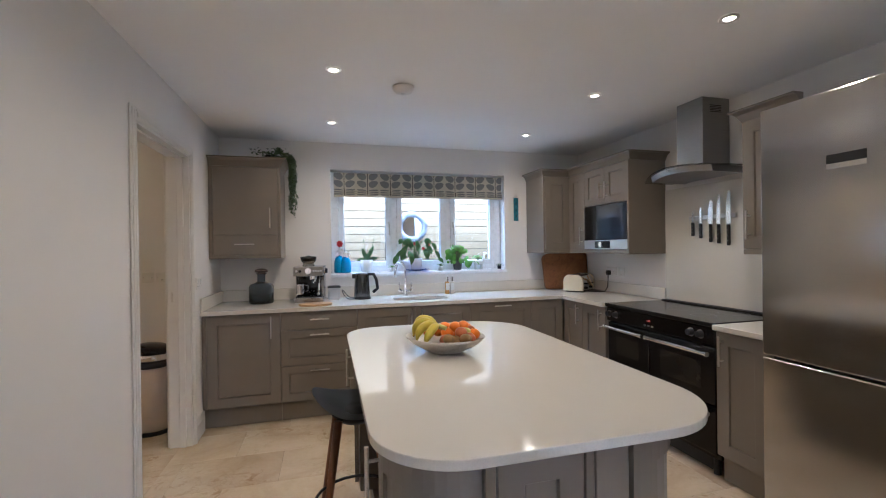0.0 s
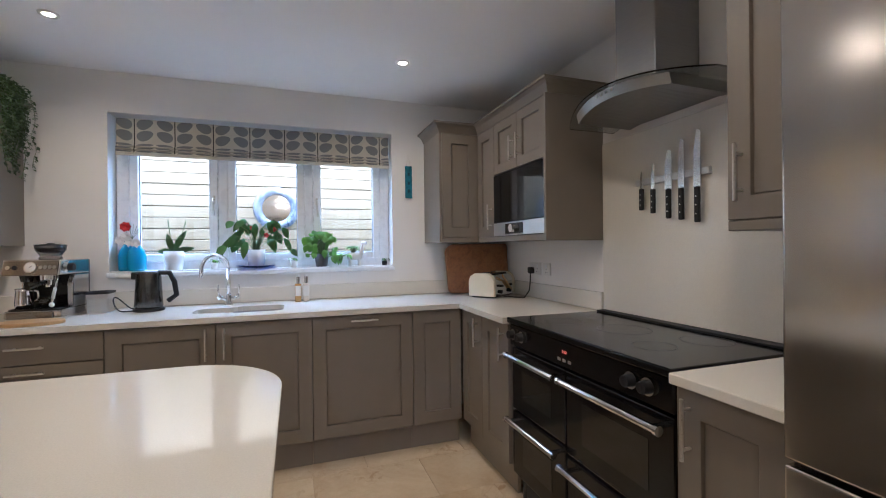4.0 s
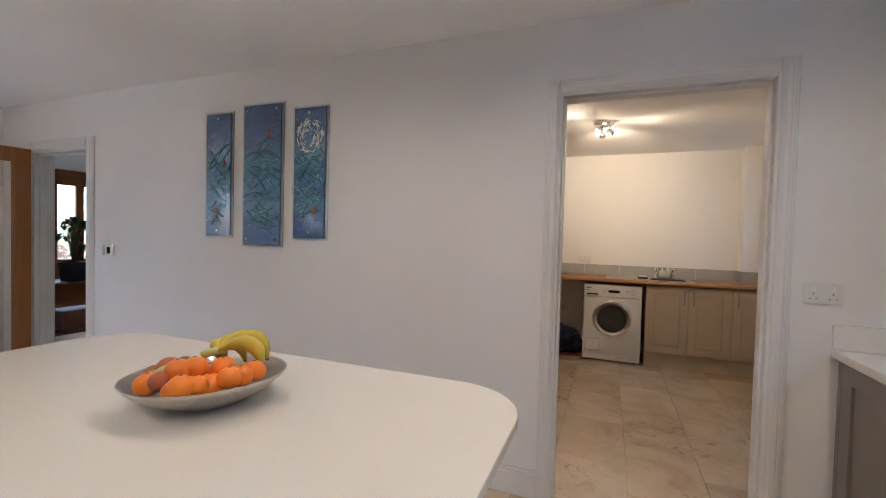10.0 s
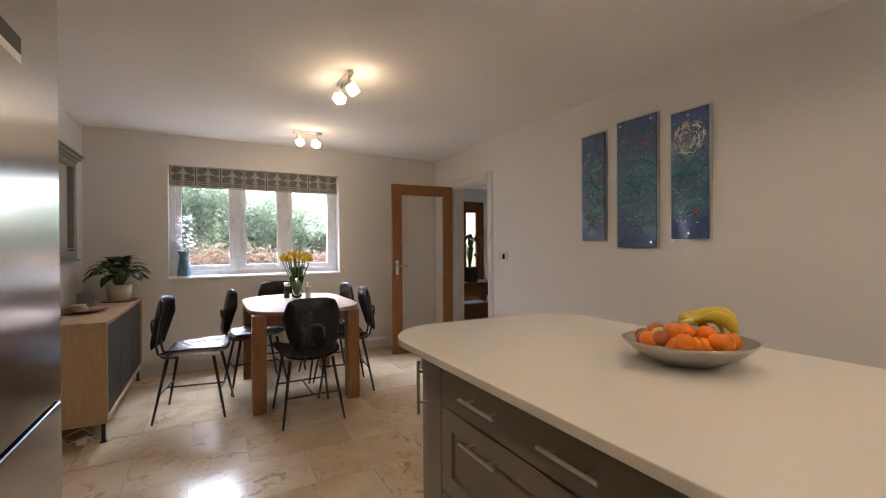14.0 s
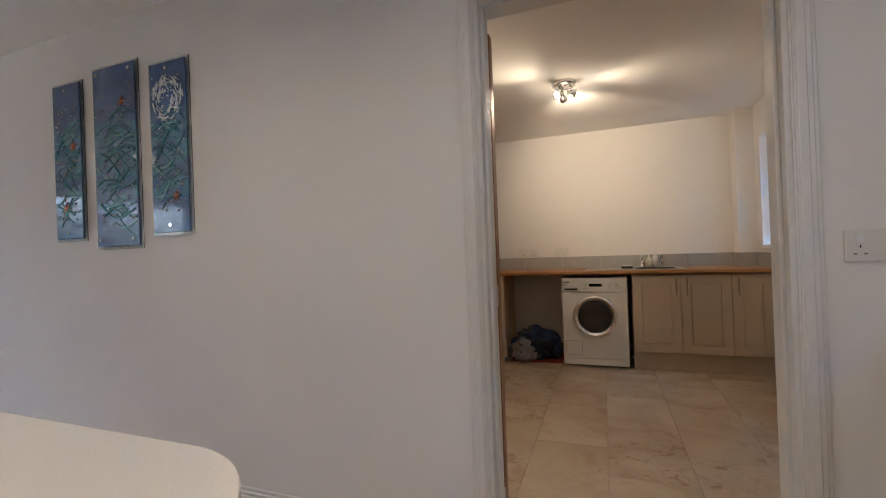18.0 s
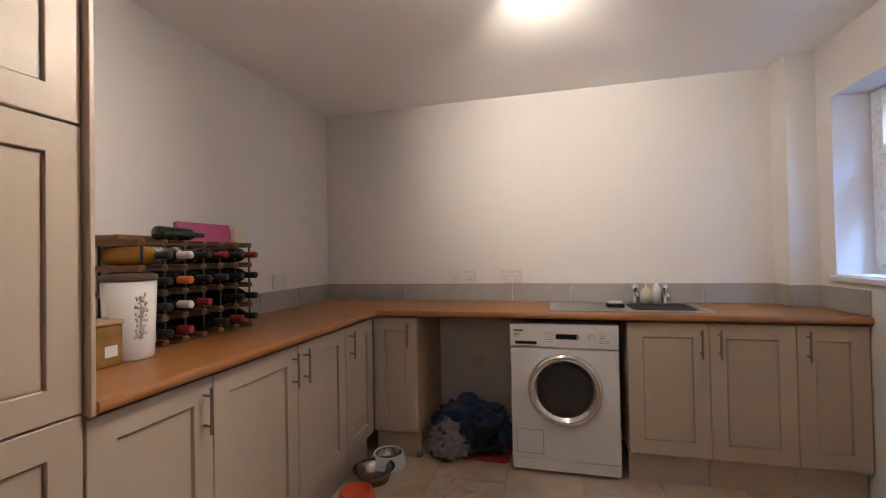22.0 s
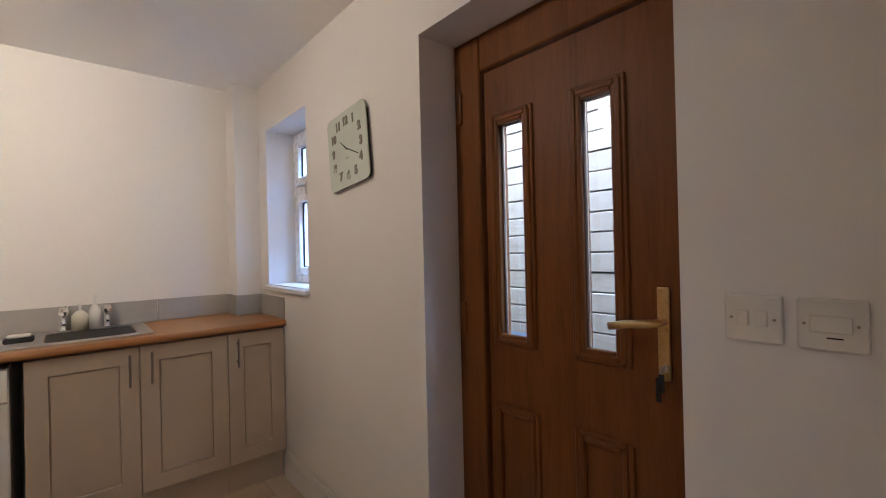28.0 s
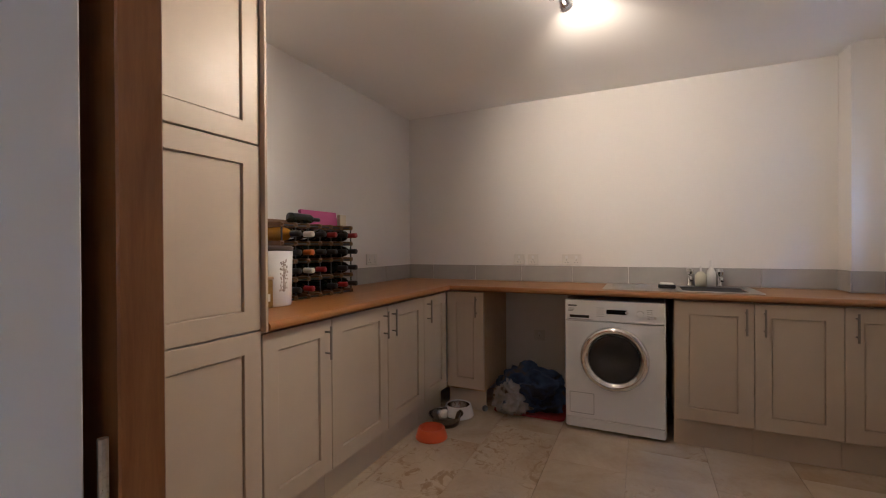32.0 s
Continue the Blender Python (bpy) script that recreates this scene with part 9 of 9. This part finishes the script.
for j in range(NR + 1):
    z = RZ0 + j * chh
    for yy in (RY0, RY1):
        part("metal_strip", B(RX0, yy - 0.0012, z + 0.004, RX1, yy + 0.0012, z + 0.013), M["blackmetal"], wk)
    for i in range(NC + 1):
        x = RX0 + i * cw
        bm = B(x - 0.013, RY0 - 0.012, z, x + 0.013, RY1 + 0.002, z + 0.024, bev=0.001)
        tip = bmesh.new()
        bmesh.ops.create_cone(tip, cap_ends=True, segments=4, radius1=0.0184, radius2=0.004, depth=0.012, matrix=pose(x, RY1 + 0.0085, z + 0.012, -90, 0, 0) @ Matrix.Rotation(radians(45), 4, "Z"))
        part("cross_bar", bm, M["rackwood"], wk)
        part("chamfered_tip", tip, M["rackwood"], wk)
M["wineglass"] = plain("dark_bottle_glass", (0.010, 0.016, 0.010), 0.08, relief=0)
CAPS = {"red": (0.26, 0.015, 0.02), "black": (0.015, 0.014, 0.016), "white": (0.66, 0.62, 0.56), "orange": (0.55, 0.14, 0.02)}
for k, c in CAPS.items():
    M["cap_" + k] = plain("capsule_" + k, c, 0.35, vary=0.08, relief=0)


def bottle(m, cap, glass_mat, label, group="bottles in the rack"):
    """A wine bottle lying along local +z, neck forward."""
    root = thing("wine_bottle", m, label, "bottle", group)
    bm = bmesh.new()
    lathe(bm, [(0, 0.0), (0.036, 0.002), (0.037, 0.02), (0.037, 0.185), (0.03, 0.21), (0.015, 0.235), (0.0145, 0.275), (0, 0.275)], 16)
    bm.transform(m)
    part("glass_body", bm, glass_mat, root)
    bm = bmesh.new()
    lathe(bm, [(0.0152, 0.24), (0.0155, 0.297), (0.013, 0.30), (0, 0.30)], 14)
    bm.transform(m)
    part("capsule", bm, M["cap_" + cap], root)


LIE = pose(0, 0, 0, -90, 0, 0)
FILL = ["kwkrkr", "kokkkk", "kwr.kk", "kr.krk"]
names = {"r": "red", "k": "black", "w": "white", "o": "orange"}
M["clearbottle"] = glass("pale_bottle_glass", (0.86, 0.90, 0.86), 0.02)
M["amberbottle"] = plain("amber_bottle", (0.42, 0.20, 0.02), 0.12, relief=0)
for j, row in enumerate(FILL[::-1]):
    for i, c in enumerate(row):
        if c == ".":
            continue
        x = RX1 - (i + 0.5) * cw
        top_row = j == NR - 1
        bottle(Matrix.Translation((x, 1.005, RZ0 + j * chh + 0.061)) @ LIE, names[c], M["amberbottle"] if (top_row and i == 0) else M["clearbottle"] if (top_row and i in (1, 2)) else M["wineglass"], ("amber" if (top_row and i == 0) else "clear" if (top_row and i in (1, 2)) else "dark") + " wine bottle with a " + names[c] + " cap in the rack")
bottle(pose(-2.60, 1.17, RZ0 + NR * chh + 0.0535, 0, -90, 0) @ Matrix.Scale(0.78, 4), "black", M["wineglass"], "dark wine bottle lying on top of the rack", "bottles on the rack")
bm = bmesh.new()
box(bm, 0, 0, 0, 0.32, 0.022, 0.09, bev=0.002)
bm.transform(pose(-3.09, 1.085, RZ0 + NR * chh + 0.0245, 12, 0, 0))
solo("pink_folder", bm, plain("pink_card", (0.55, 0.10, 0.27), 0.5), "bright pink folder leaning on the rack", "folder")
bm = bmesh.new()
box(bm, -3.115, 1.125, RZ0 + NR * chh + 0.0245, -3.055, 1.15, RZ0 + NR * chh + 0.10, bev=0.002)
solo("cream_notebook", bm, M["creamenamel"], "cream notebook beside the pink folder", "notebook")

part("worktop_notch", B(-2.085, 1.515, 0.9127, -2.05, 1.532, 0.9135), M["dark"], wt, "small dark cut at the end")
solo("pine_board", B(-2.71, 1.0, RZ0 + NR * chh + 0.0245, -2.478, 1.128, RZ0 + NR * chh + 0.044, bev=0.003), M["rackwood"], "short pine board lying on the wine rack", "board")

cn = thing("storage_canister", (-2.405, 1.27, 0.913), "tall white enamel canister with printed picture", "canister")
bm = bmesh.new()
lathe(bm, [(0, 0), (0.069, 0), (0.073, 0.006), (0.0815, 0.265), (0, 0.268)], 32, Matrix.Translation((-2.405, 1.27, 0.9135)))
part("can_body", bm, M["ceramic"], cn)
bm = bmesh.new()
lathe(bm, [(0.083, 0.268), (0.085, 0.285), (0.07, 0.292), (0, 0.293)], 32, Matrix.Translation((-2.405, 1.27, 0.9135)))
part("lid", bm, plain("dark_wood_lid", (0.08, 0.05, 0.035), 0.5), cn)
bm = bmesh.new()
r = random.Random(77)
for k in range(70):
    z, a = 0.985 + 0.15 * r.random(), 75 + 22 * (r.random() - 0.5) * (0.6 + k % 3 * 0.4)
    arc_block(bm, -2.405, 1.27, 0.0745, 0.0768 + 0.0001 * (k % 5) + 0.032 * (z - 0.985), a - 1 - 2 * r.random(), a + 1 + 2 * r.random(), z, z + 0.004 + 0.009 * r.random(), 2)
arc_block(bm, -2.405, 1.27, 0.0745, 0.0795, 73, 77, 0.985, 1.10, 2)
part("picture_print", bm, plain("brown_grey_print", (0.42, 0.36, 0.31), 0.5, vary=0.5, scale=40), cn, "brown printed picture")
bm = bmesh.new()
arc_block(bm, -2.405, 1.27, 0.0738, 0.0765, 125, 150, 0.96, 0.995, 4)
part("small_print", bm, plain("grey_green_print", (0.45, 0.46, 0.42), 0.5), cn)
tnb = thing("tea_tin", (-2.285, 1.28, 0.913), "small golden tin box with plain label", "tin")
part("tin_body", B(-2.335, 1.22, 0.9135, -2.245, 1.33, 1.045, bev=0.004), plain("golden_tin", (0.26, 0.155, 0.035), 0.4, 0.0, 0.3, scale=25), tnb)
part("tin_lid", B(-2.338, 1.217, 1.0455, -2.242, 1.333, 1.06, bev=0.004), M["pale_oak"], tnb)
part("tin_label", B(-2.315, 1.3302, 0.945, -2.275, 1.331, 0.98), M["whitep"], tnb)
bm = bmesh.new()
cyl(bm, (-2.24, 1.12, 0.9135), (-2.24, 1.12, 1.08), 0.05, n=24)
solo("brown_jar", bm, M["walnut"], "brown jar behind the golden tin", "jar")

# bowls, ball, bag and mat on the floor
M["orangep"] = plain("orange_plastic", (0.75, 0.11, 0.015), 0.35, relief=0)


def pet_bowl(name, x, y, r, h, mat, inner, label):
    root = thing(name, (x, y, 0.002), label, "pet bowl", "pet bowls")
    bm = bmesh.new()
    lathe(bm, [(0, 0.004), (r, 0.0), (r * 1.0, 0.006), (r * 0.82, h), (r * 0.76, h + 0.003), (r * 0.72, h - 0.004)], 32, Matrix.Translation((x, y, 0.001)))
    part("outer", bm, mat, root)
    bm = bmesh.new()
    lathe(bm, [(r * 0.75, h), (r * 0.70, h * 0.5), (r * 0.55, h * 0.25), (0, h * 0.22)], 32, Matrix.Translation((x, y, 0.001)))
    part("inner_bowl", bm, inner, root)


pet_bowl("pet_bowl", -3.245, 1.70, 0.10, 0.062, M["orangep"], M["orangep"], "orange plastic pet bowl on the floor")
root = thing("pet_bowl", (-3.465, 1.70, 0.002), "stainless steel pet bowl with water", "pet bowl", "pet bowls")
bm = bmesh.new()
lathe(bm, [(0, 0.002), (0.085, 0.0), (0.10, 0.05), (0.115, 0.068), (0.118, 0.07), (0.098, 0.055), (0.08, 0.01), (0, 0.008)], 36, Matrix.Translation((-3.465, 1.70, 0.002)))
part("steel_bowl", bm, M["darksteel"], root)
pet_bowl("pet_bowl", -3.645, 1.715, 0.11, 0.075, M["white"], M["darksteel"], "white pet bowl with steel inner on the floor")
bm = bmesh.new()
ball(bm, (-3.775, 1.87, 0.023), 0.022, 2)
solo("small_ball", bm, M["fgrey"], "small grey ball on the floor", "ball")
bm = bmesh.new()
slab(bm, round_rect(-4.2, 1.92, -3.80, 2.42, 0.04), 0.0015, 0.015, 0.003)
solo("pet_mat", bm, plain("red_fabric", (0.30, 0.03, 0.03), 0.9), "red fabric mat under the worktop", "mat")
bm = bmesh.new()
bmesh.ops.create_icosphere(bm, subdivisions=5, radius=1.0)
for vv in bm.verts:
    n = vv.co.normalized()
    d = 1 + 0.35 * noise.noise(n * 2.1) + 0.16 * noise.noise(n * 5.2) + 0.07 * noise.noise(n * 13)
    p = n * d
    vv.co = Vector((-3.955 + p.x * 0.18, 2.17 + p.y * 0.24, max(0.017, 0.145 + p.z * 0.175)))
m, t, b = nodes("crumpled_blankets")
v = coords(t)
c = ramp(t, noise_tex(t, v, 5.5, 3, 0.5, 1.0), [(0.40, (0.008, 0.010, 0.02)), (0.50, (0.02, 0.04, 0.10)), (0.60, (0.04, 0.07, 0.15)), (0.68, (0.10, 0.075, 0.06)), (0.75, (0.03, 0.03, 0.035))])
link(t, c, b.inputs["Base Color"])
b.inputs["Roughness"].default_value = 0.85
bump(t, b, noise_tex(t, v, 40, 6, 0.75), 0.8, 0.02)
solo("crumpled_blanket", bm, m, "heap of crumpled dark blue blankets under the worktop", "blankets", smooth=True)
bm = bmesh.new()
bmesh.ops.create_icosphere(bm, subdivisions=5, radius=1.0)
for vv in bm.verts:
    n = vv.co.normalized()
    p = n * (1 + 0.30 * noise.noise(n * 2.6 + Vector((4, 1, 0))) + 0.20 * noise.noise(n * 6.1) + 0.09 * noise.noise(n * 15))
    vv.co = Vector((-3.83 + p.x * 0.11, 2.055 + p.y * 0.125, max(0.017, 0.10 + p.z * 0.13)))
m, t, b = nodes("pale_blotched_blanket")
v = coords(t)
c = ramp(t, noise_tex(t, v, 9, 3, 0.5, 0.8), [(0.36, (0.10, 0.07, 0.06)), (0.45, (0.30, 0.26, 0.24)), (0.62, (0.35, 0.34, 0.34)), (0.70, (0.08, 0.11, 0.20))])
link(t, c, b.inputs["Base Color"])
b.inputs["Roughness"].default_value = 0.85
bump(t, b, noise_tex(t, v, 40, 6, 0.75), 0.8, 0.02)
solo("pale_blanket", bm, m, "pale blotched throw bundled in front of the dark blankets", "blankets", smooth=True)

bn2 = thing("pedal_bin", (-1.29, 3.72, 0), "round cream and steel bin with black lid", "bin")
bm = bmesh.new()
lathe(bm, [(0, 0.03), (0.135, 0.03), (0.138, 0.5), (0, 0.502)], 36, Matrix.Translation((-1.29, 3.72, 0)))
part("bin_body", bm, plain("cream_bin_paint", (0.60, 0.50, 0.40), 0.3, vary=0.03, relief=0), bn2, "cream painted body")
bm = bmesh.new()
lathe(bm, [(0, 0), (0.142, 0), (0.142, 0.03), (0, 0.031)], 36, Matrix.Translation((-1.29, 3.72, 0)))
part("foot_band", bm, M["blackm"], bn2)
bm = bmesh.new()
lathe(bm, [(0, 0.503), (0.143, 0.503), (0.143, 0.54), (0, 0.541)], 36, Matrix.Translation((-1.29, 3.72, 0)))
part("rim_band", bm, M["blackm"], bn2)
bm = bmesh.new()
lathe(bm, [(0, 0.542), (0.135, 0.542), (0.138, 0.60), (0, 0.605)], 36, Matrix.Translation((-1.29, 3.72, 0)))
part("upper_ring", bm, M["chrome"], bn2)
bm = bmesh.new()
lathe(bm, [(0, 0.0), (0.142, 0.0), (0.135, 0.02), (0.08, 0.04), (0, 0.045)], 36, pose(-1.29, 3.72, 0.622, 0, 8, 0))
part("lid", bm, M["black"], bn2)

# ---- outdoors ----
M["grass"] = plain("lawn_green", (0.085, 0.14, 0.035), 0.9, vary=0.3, scale=2, grain=40, relief=0.4)
gb = bmesh.new()
q = [(-800, -800), (800, -800), (800, 800), (-800, 800)]
gb.faces.new([gb.verts.new((x, y, -0.16)) for x, y in q])
solo("ground", gb, M["grass"], "green lawn reaching to the horizon", "ground", kind="structure")
fn = thing("fence", (0, 5.05, -0.15), "pale close-boarded timber fence behind the house", "fence")
bm0 = B(-3.6, -0.011, 0, 3.6, 0.011, 0.087, bev=0.003)
me_b = bpy.data.meshes.new("board")
bm0.to_mesh(me_b)
bm0.free()
me_b.materials.append(M["fence"])
for k in range(28):
    for cx in (-4.9, 2.31):
        o = new("board", me_b)
        o.parent = fn
        o.matrix_basis = pose(cx + (0.03 if k % 2 else 0), rng.uniform(-0.002, 0.002), 0.03 + k * 0.0925, rng.uniform(-0.5, 0.5), 0, 0)
# added sheet, no part of the fence: blocks the sky so gaps stay dark
part("backing_board", B(-8.4, 5.0625, -0.15, 5.9, 5.0745, 2.44), plain("dark_gap_backing", (0.06, 0.05, 0.04), 0.9, vary=0.2), fn, "added dark sheet keeping the sky out of the gaps")
for x in (-6.2, -4.1, -0.1, 2.6, 5.2):
    part("post", B(x - 0.05, 5.076, -0.15, x + 0.05, 5.16, 2.5, bev=0.004), M["fence"], fn)
pm = thing("garden_mirror", (1.01, 5.03, 1.63), "round mirror with blue and white patterned rim on the fence", "mirror")
m, t, b = nodes("blue_white_mosaic")
c = ramp(t, noise_tex(t, coords(t), 38, 2, 0.5, 1.8), [(0.42, (0.03, 0.045, 0.09)), (0.48, (0.28, 0.29, 0.31)), (0.54, (0.28, 0.29, 0.31)), (0.60, (0.04, 0.06, 0.12))])
link(t, c, b.inputs["Base Color"])
b.inputs["Roughness"].default_value = 0.5
PT = Matrix.Translation((1.01, 5.036, 1.63)) @ pose(0, 0, 0, 90, 0, 0)
bm = bmesh.new()
lathe(bm, [(0.118, 0.0), (0.118, 0.02), (0.15, 0.026), (0.185, 0.02), (0.19, 0.0)], 48, PT)
part("mosaic_rim", bm, m, pm, "blue and white mosaic rim")
bm = bmesh.new()
cyl(bm, (1.01, 5.036, 1.63), (1.01, 5.022, 1.63), 0.119, n=40)
part("mirror_glass", bm, M["mirror"], pm)
brm = thing("broom", (-1.72, 4.98, -0.15), "pink plastic broom leaning on the fence", "broom")
bm = bmesh.new()
cyl(bm, (-1.72, 4.95, 0.95), (-1.70, 5.03, 1.32), 0.011, n=10)
part("broom_handle", bm, M["whitep"], brm)
bm = bmesh.new()
slab(bm, [(-0.03, 0.0), (0.03, 0.0), (0.07, -0.22), (-0.07, -0.22)], -0.02, 0.02, 0.008)
bm.transform(pose(-1.72, 4.94, 0.97, 90, 0, 0))
part("broom_head", bm, plain("pink_plastic", (0.70, 0.12, 0.18), 0.5), brm)
part("lower_pole", B(-1.732, 4.93, -0.16, -1.708, 4.95, 0.76, bev=0.004), M["whitep"], brm)
solo("outdoor_bin", B(-2.75, 4.75, -0.16, -2.35, 4.98, 0.86, bev=0.02, seg=2), plain("dark_grey_bin", (0.05, 0.055, 0.06), 0.5), "dark grey garden bin outside the back door", "bin")

M["shrub"] = foliage("shrub_leaf", (0.36, 0.41, 0.28), 0.7, 0.6)
M["beech"] = foliage("dry_beech_leaf", (0.42, 0.26, 0.18), 0.75, 0.4)
M["bark"] = plain("grey_bark", (0.16, 0.13, 0.10), 0.9, vary=0.3, scale=20, relief=0.5)


def leaf_cloud(count, centre, size, leafsize, r, squash=1.0):
    vs, fs = [], []
    for i in range(count):
        while True:
            p = np.array([r.uniform(-1, 1) for _ in range(3)])
            q = float(p @ p)
            if 0.12 < q < 1:
                break
        n = noise.noise(Vector(p) * 2.3 + Vector(centre))
        if n < -0.18 and r.random() < 0.8:
            continue
        c = np.array(centre) + p * np.array(size) * (0.85 + 0.5 * n)
        if c[2] < -0.1:
            continue
        a = Vector((r.uniform(-1, 1), r.uniform(-1, 1), r.uniform(-0.6, 0.8))).normalized() * leafsize * r.uniform(0.6, 1.3)
        b = a.cross(Vector((r.uniform(-1, 1), r.uniform(-1, 1), r.uniform(-1, 1)))).normalized() * a.length * 0.32
        c = Vector(c)
        k = len(vs)
        vs += [c - a, c + b, c + a, c - b]
        fs.append((k, k + 1, k + 2, k + 3))
    return vs, fs


r = random.Random(3)
for i, (x, y, w, h, d) in enumerate(((4.6, -11.0, 1.9, 3.0, 1.2), (2.7, -10.6, 1.5, 3.3, 1.2), (0.7, -11.2, 1.7, 2.9, 1.3), (-1.2, -11.8, 1.8, 2.3, 1.3), (-3.2, -11.4, 1.7, 2.2, 1.3), (6.6, -12.0, 2.0, 3.0, 1.3), (1.6, -13.5, 2.4, 2.9, 1.5), (3.7, -14.0, 2.2, 3.6, 1.5), (-0.4, -13.2, 2.0, 2.7, 1.4), (-2.4, -13.8, 2.2, 2.8, 1.4))):
    tr = thing("garden_tree", (x, y, -0.16), "leafy green garden tree beyond the lawn", "tree", "trees beyond the dining window")
    bm = bmesh.new()
    tube(bm, [(x, y, -0.16), (x + 0.05, y, h * 0.35), (x - 0.05, y, h * 0.7)], 0.09, 9, 0.4)
    for k in range(7):
        a = k * 0.9 + i
        tube(bm, [(x, y, h * (0.15 + 0.06 * k)), (x + w * 0.45 * math.cos(a), y + 0.5 * math.sin(a), h * (0.4 + 0.06 * k)), (x + w * 0.8 * math.cos(a), y + 0.8 * math.sin(a), h * (0.6 + 0.05 * k))], 0.035, 6, 0.3)
    part("trunk", bm, M["bark"], tr)
    vs, fs = [], []
    for k in range(7):
        cx, cz = x + r.uniform(-0.6, 0.6) * w, h * r.uniform(0.25, 0.82)
        a, b = leaf_cloud(2300, (cx, y + r.uniform(-0.4, 0.4), cz), (w * 0.6, d * 0.7, h * 0.30), 0.085, r)
        o = len(vs)
        vs += a
        fs += [tuple(v + o for v in f) for f in b]
    me = bpy.data.meshes.new("crown")
    me.from_pydata([tuple(v - Vector((x, y, -0.16))) for v in vs], [], fs)
    me.materials.append(M["shrub"])
    o = new("crown", me)
    o.parent = tr
vs, fs = [], []
for k in range(16):
    a, b = leaf_cloud(1300, (-4.5 + k * 0.75, -8.4 + r.uniform(-0.1, 0.1), 0.68), (0.75, 0.35, 0.66 + r.uniform(-0.05, 0.08)), 0.065, r)
    o = len(vs)
    vs += a
    fs += [tuple(v + o for v in f) for f in b]
me = bpy.data.meshes.new("beech_hedge")
me.from_pydata([tuple(v) for v in vs], [], fs)
me.materials.append(M["beech"])
tagged(new("beech_hedge", me), "low brown beech hedge across the lawn", "hedge", kind="stuff")

# ---- floor: bedded stone tiles ----
solo("floor", B(-4.6, -5.0, -0.14, 3.3, 4.5, -0.006), M["grout"], "pale travertine tiled floor with thin joints", "floor", kind="structure")
floor_ob = bpy.data.objects["floor"]
TL, TW = 0.61, 0.405
tile_bm = B(0, 0, -0.008, TL - 0.002, TW - 0.002, 0.0, bev=0.0008)
me_f = bpy.data.meshes.new("tile")
tile_bm.to_mesh(me_f)
tile_bm.free()
me_f.materials.append(M["floor"])


def lay(x0, y0, x1, y1, ox, oy):
    row = 0
    y = oy
    while y < y1:
        x = ox - (TL / 2 if row % 2 else 0)
        while x < x1:
            a, b, c, d = max(x, x0), max(y, y0), min(x + TL, x1), min(y + TW, y1)
            if c - a > 0.02 and d - b > 0.02:
                o = new("tile", me_f)
                o.parent = floor_ob
                o.matrix_basis = pose(a, b, rng.uniform(-0.0006, 0.0)) @ Matrix.Diagonal(((c - a) / TL, (d - b) / TW, 1, 1))
            x += TL
        y += TW
        row += 1


lay(-1.0, YS, XE, YN, -1.2, -2.6)
lay(UX0, UY0, -1.0, 4.32, -4.5, 0.80)
lay(HX, HY0, -1.0, HY1, -3.7, -4.7)
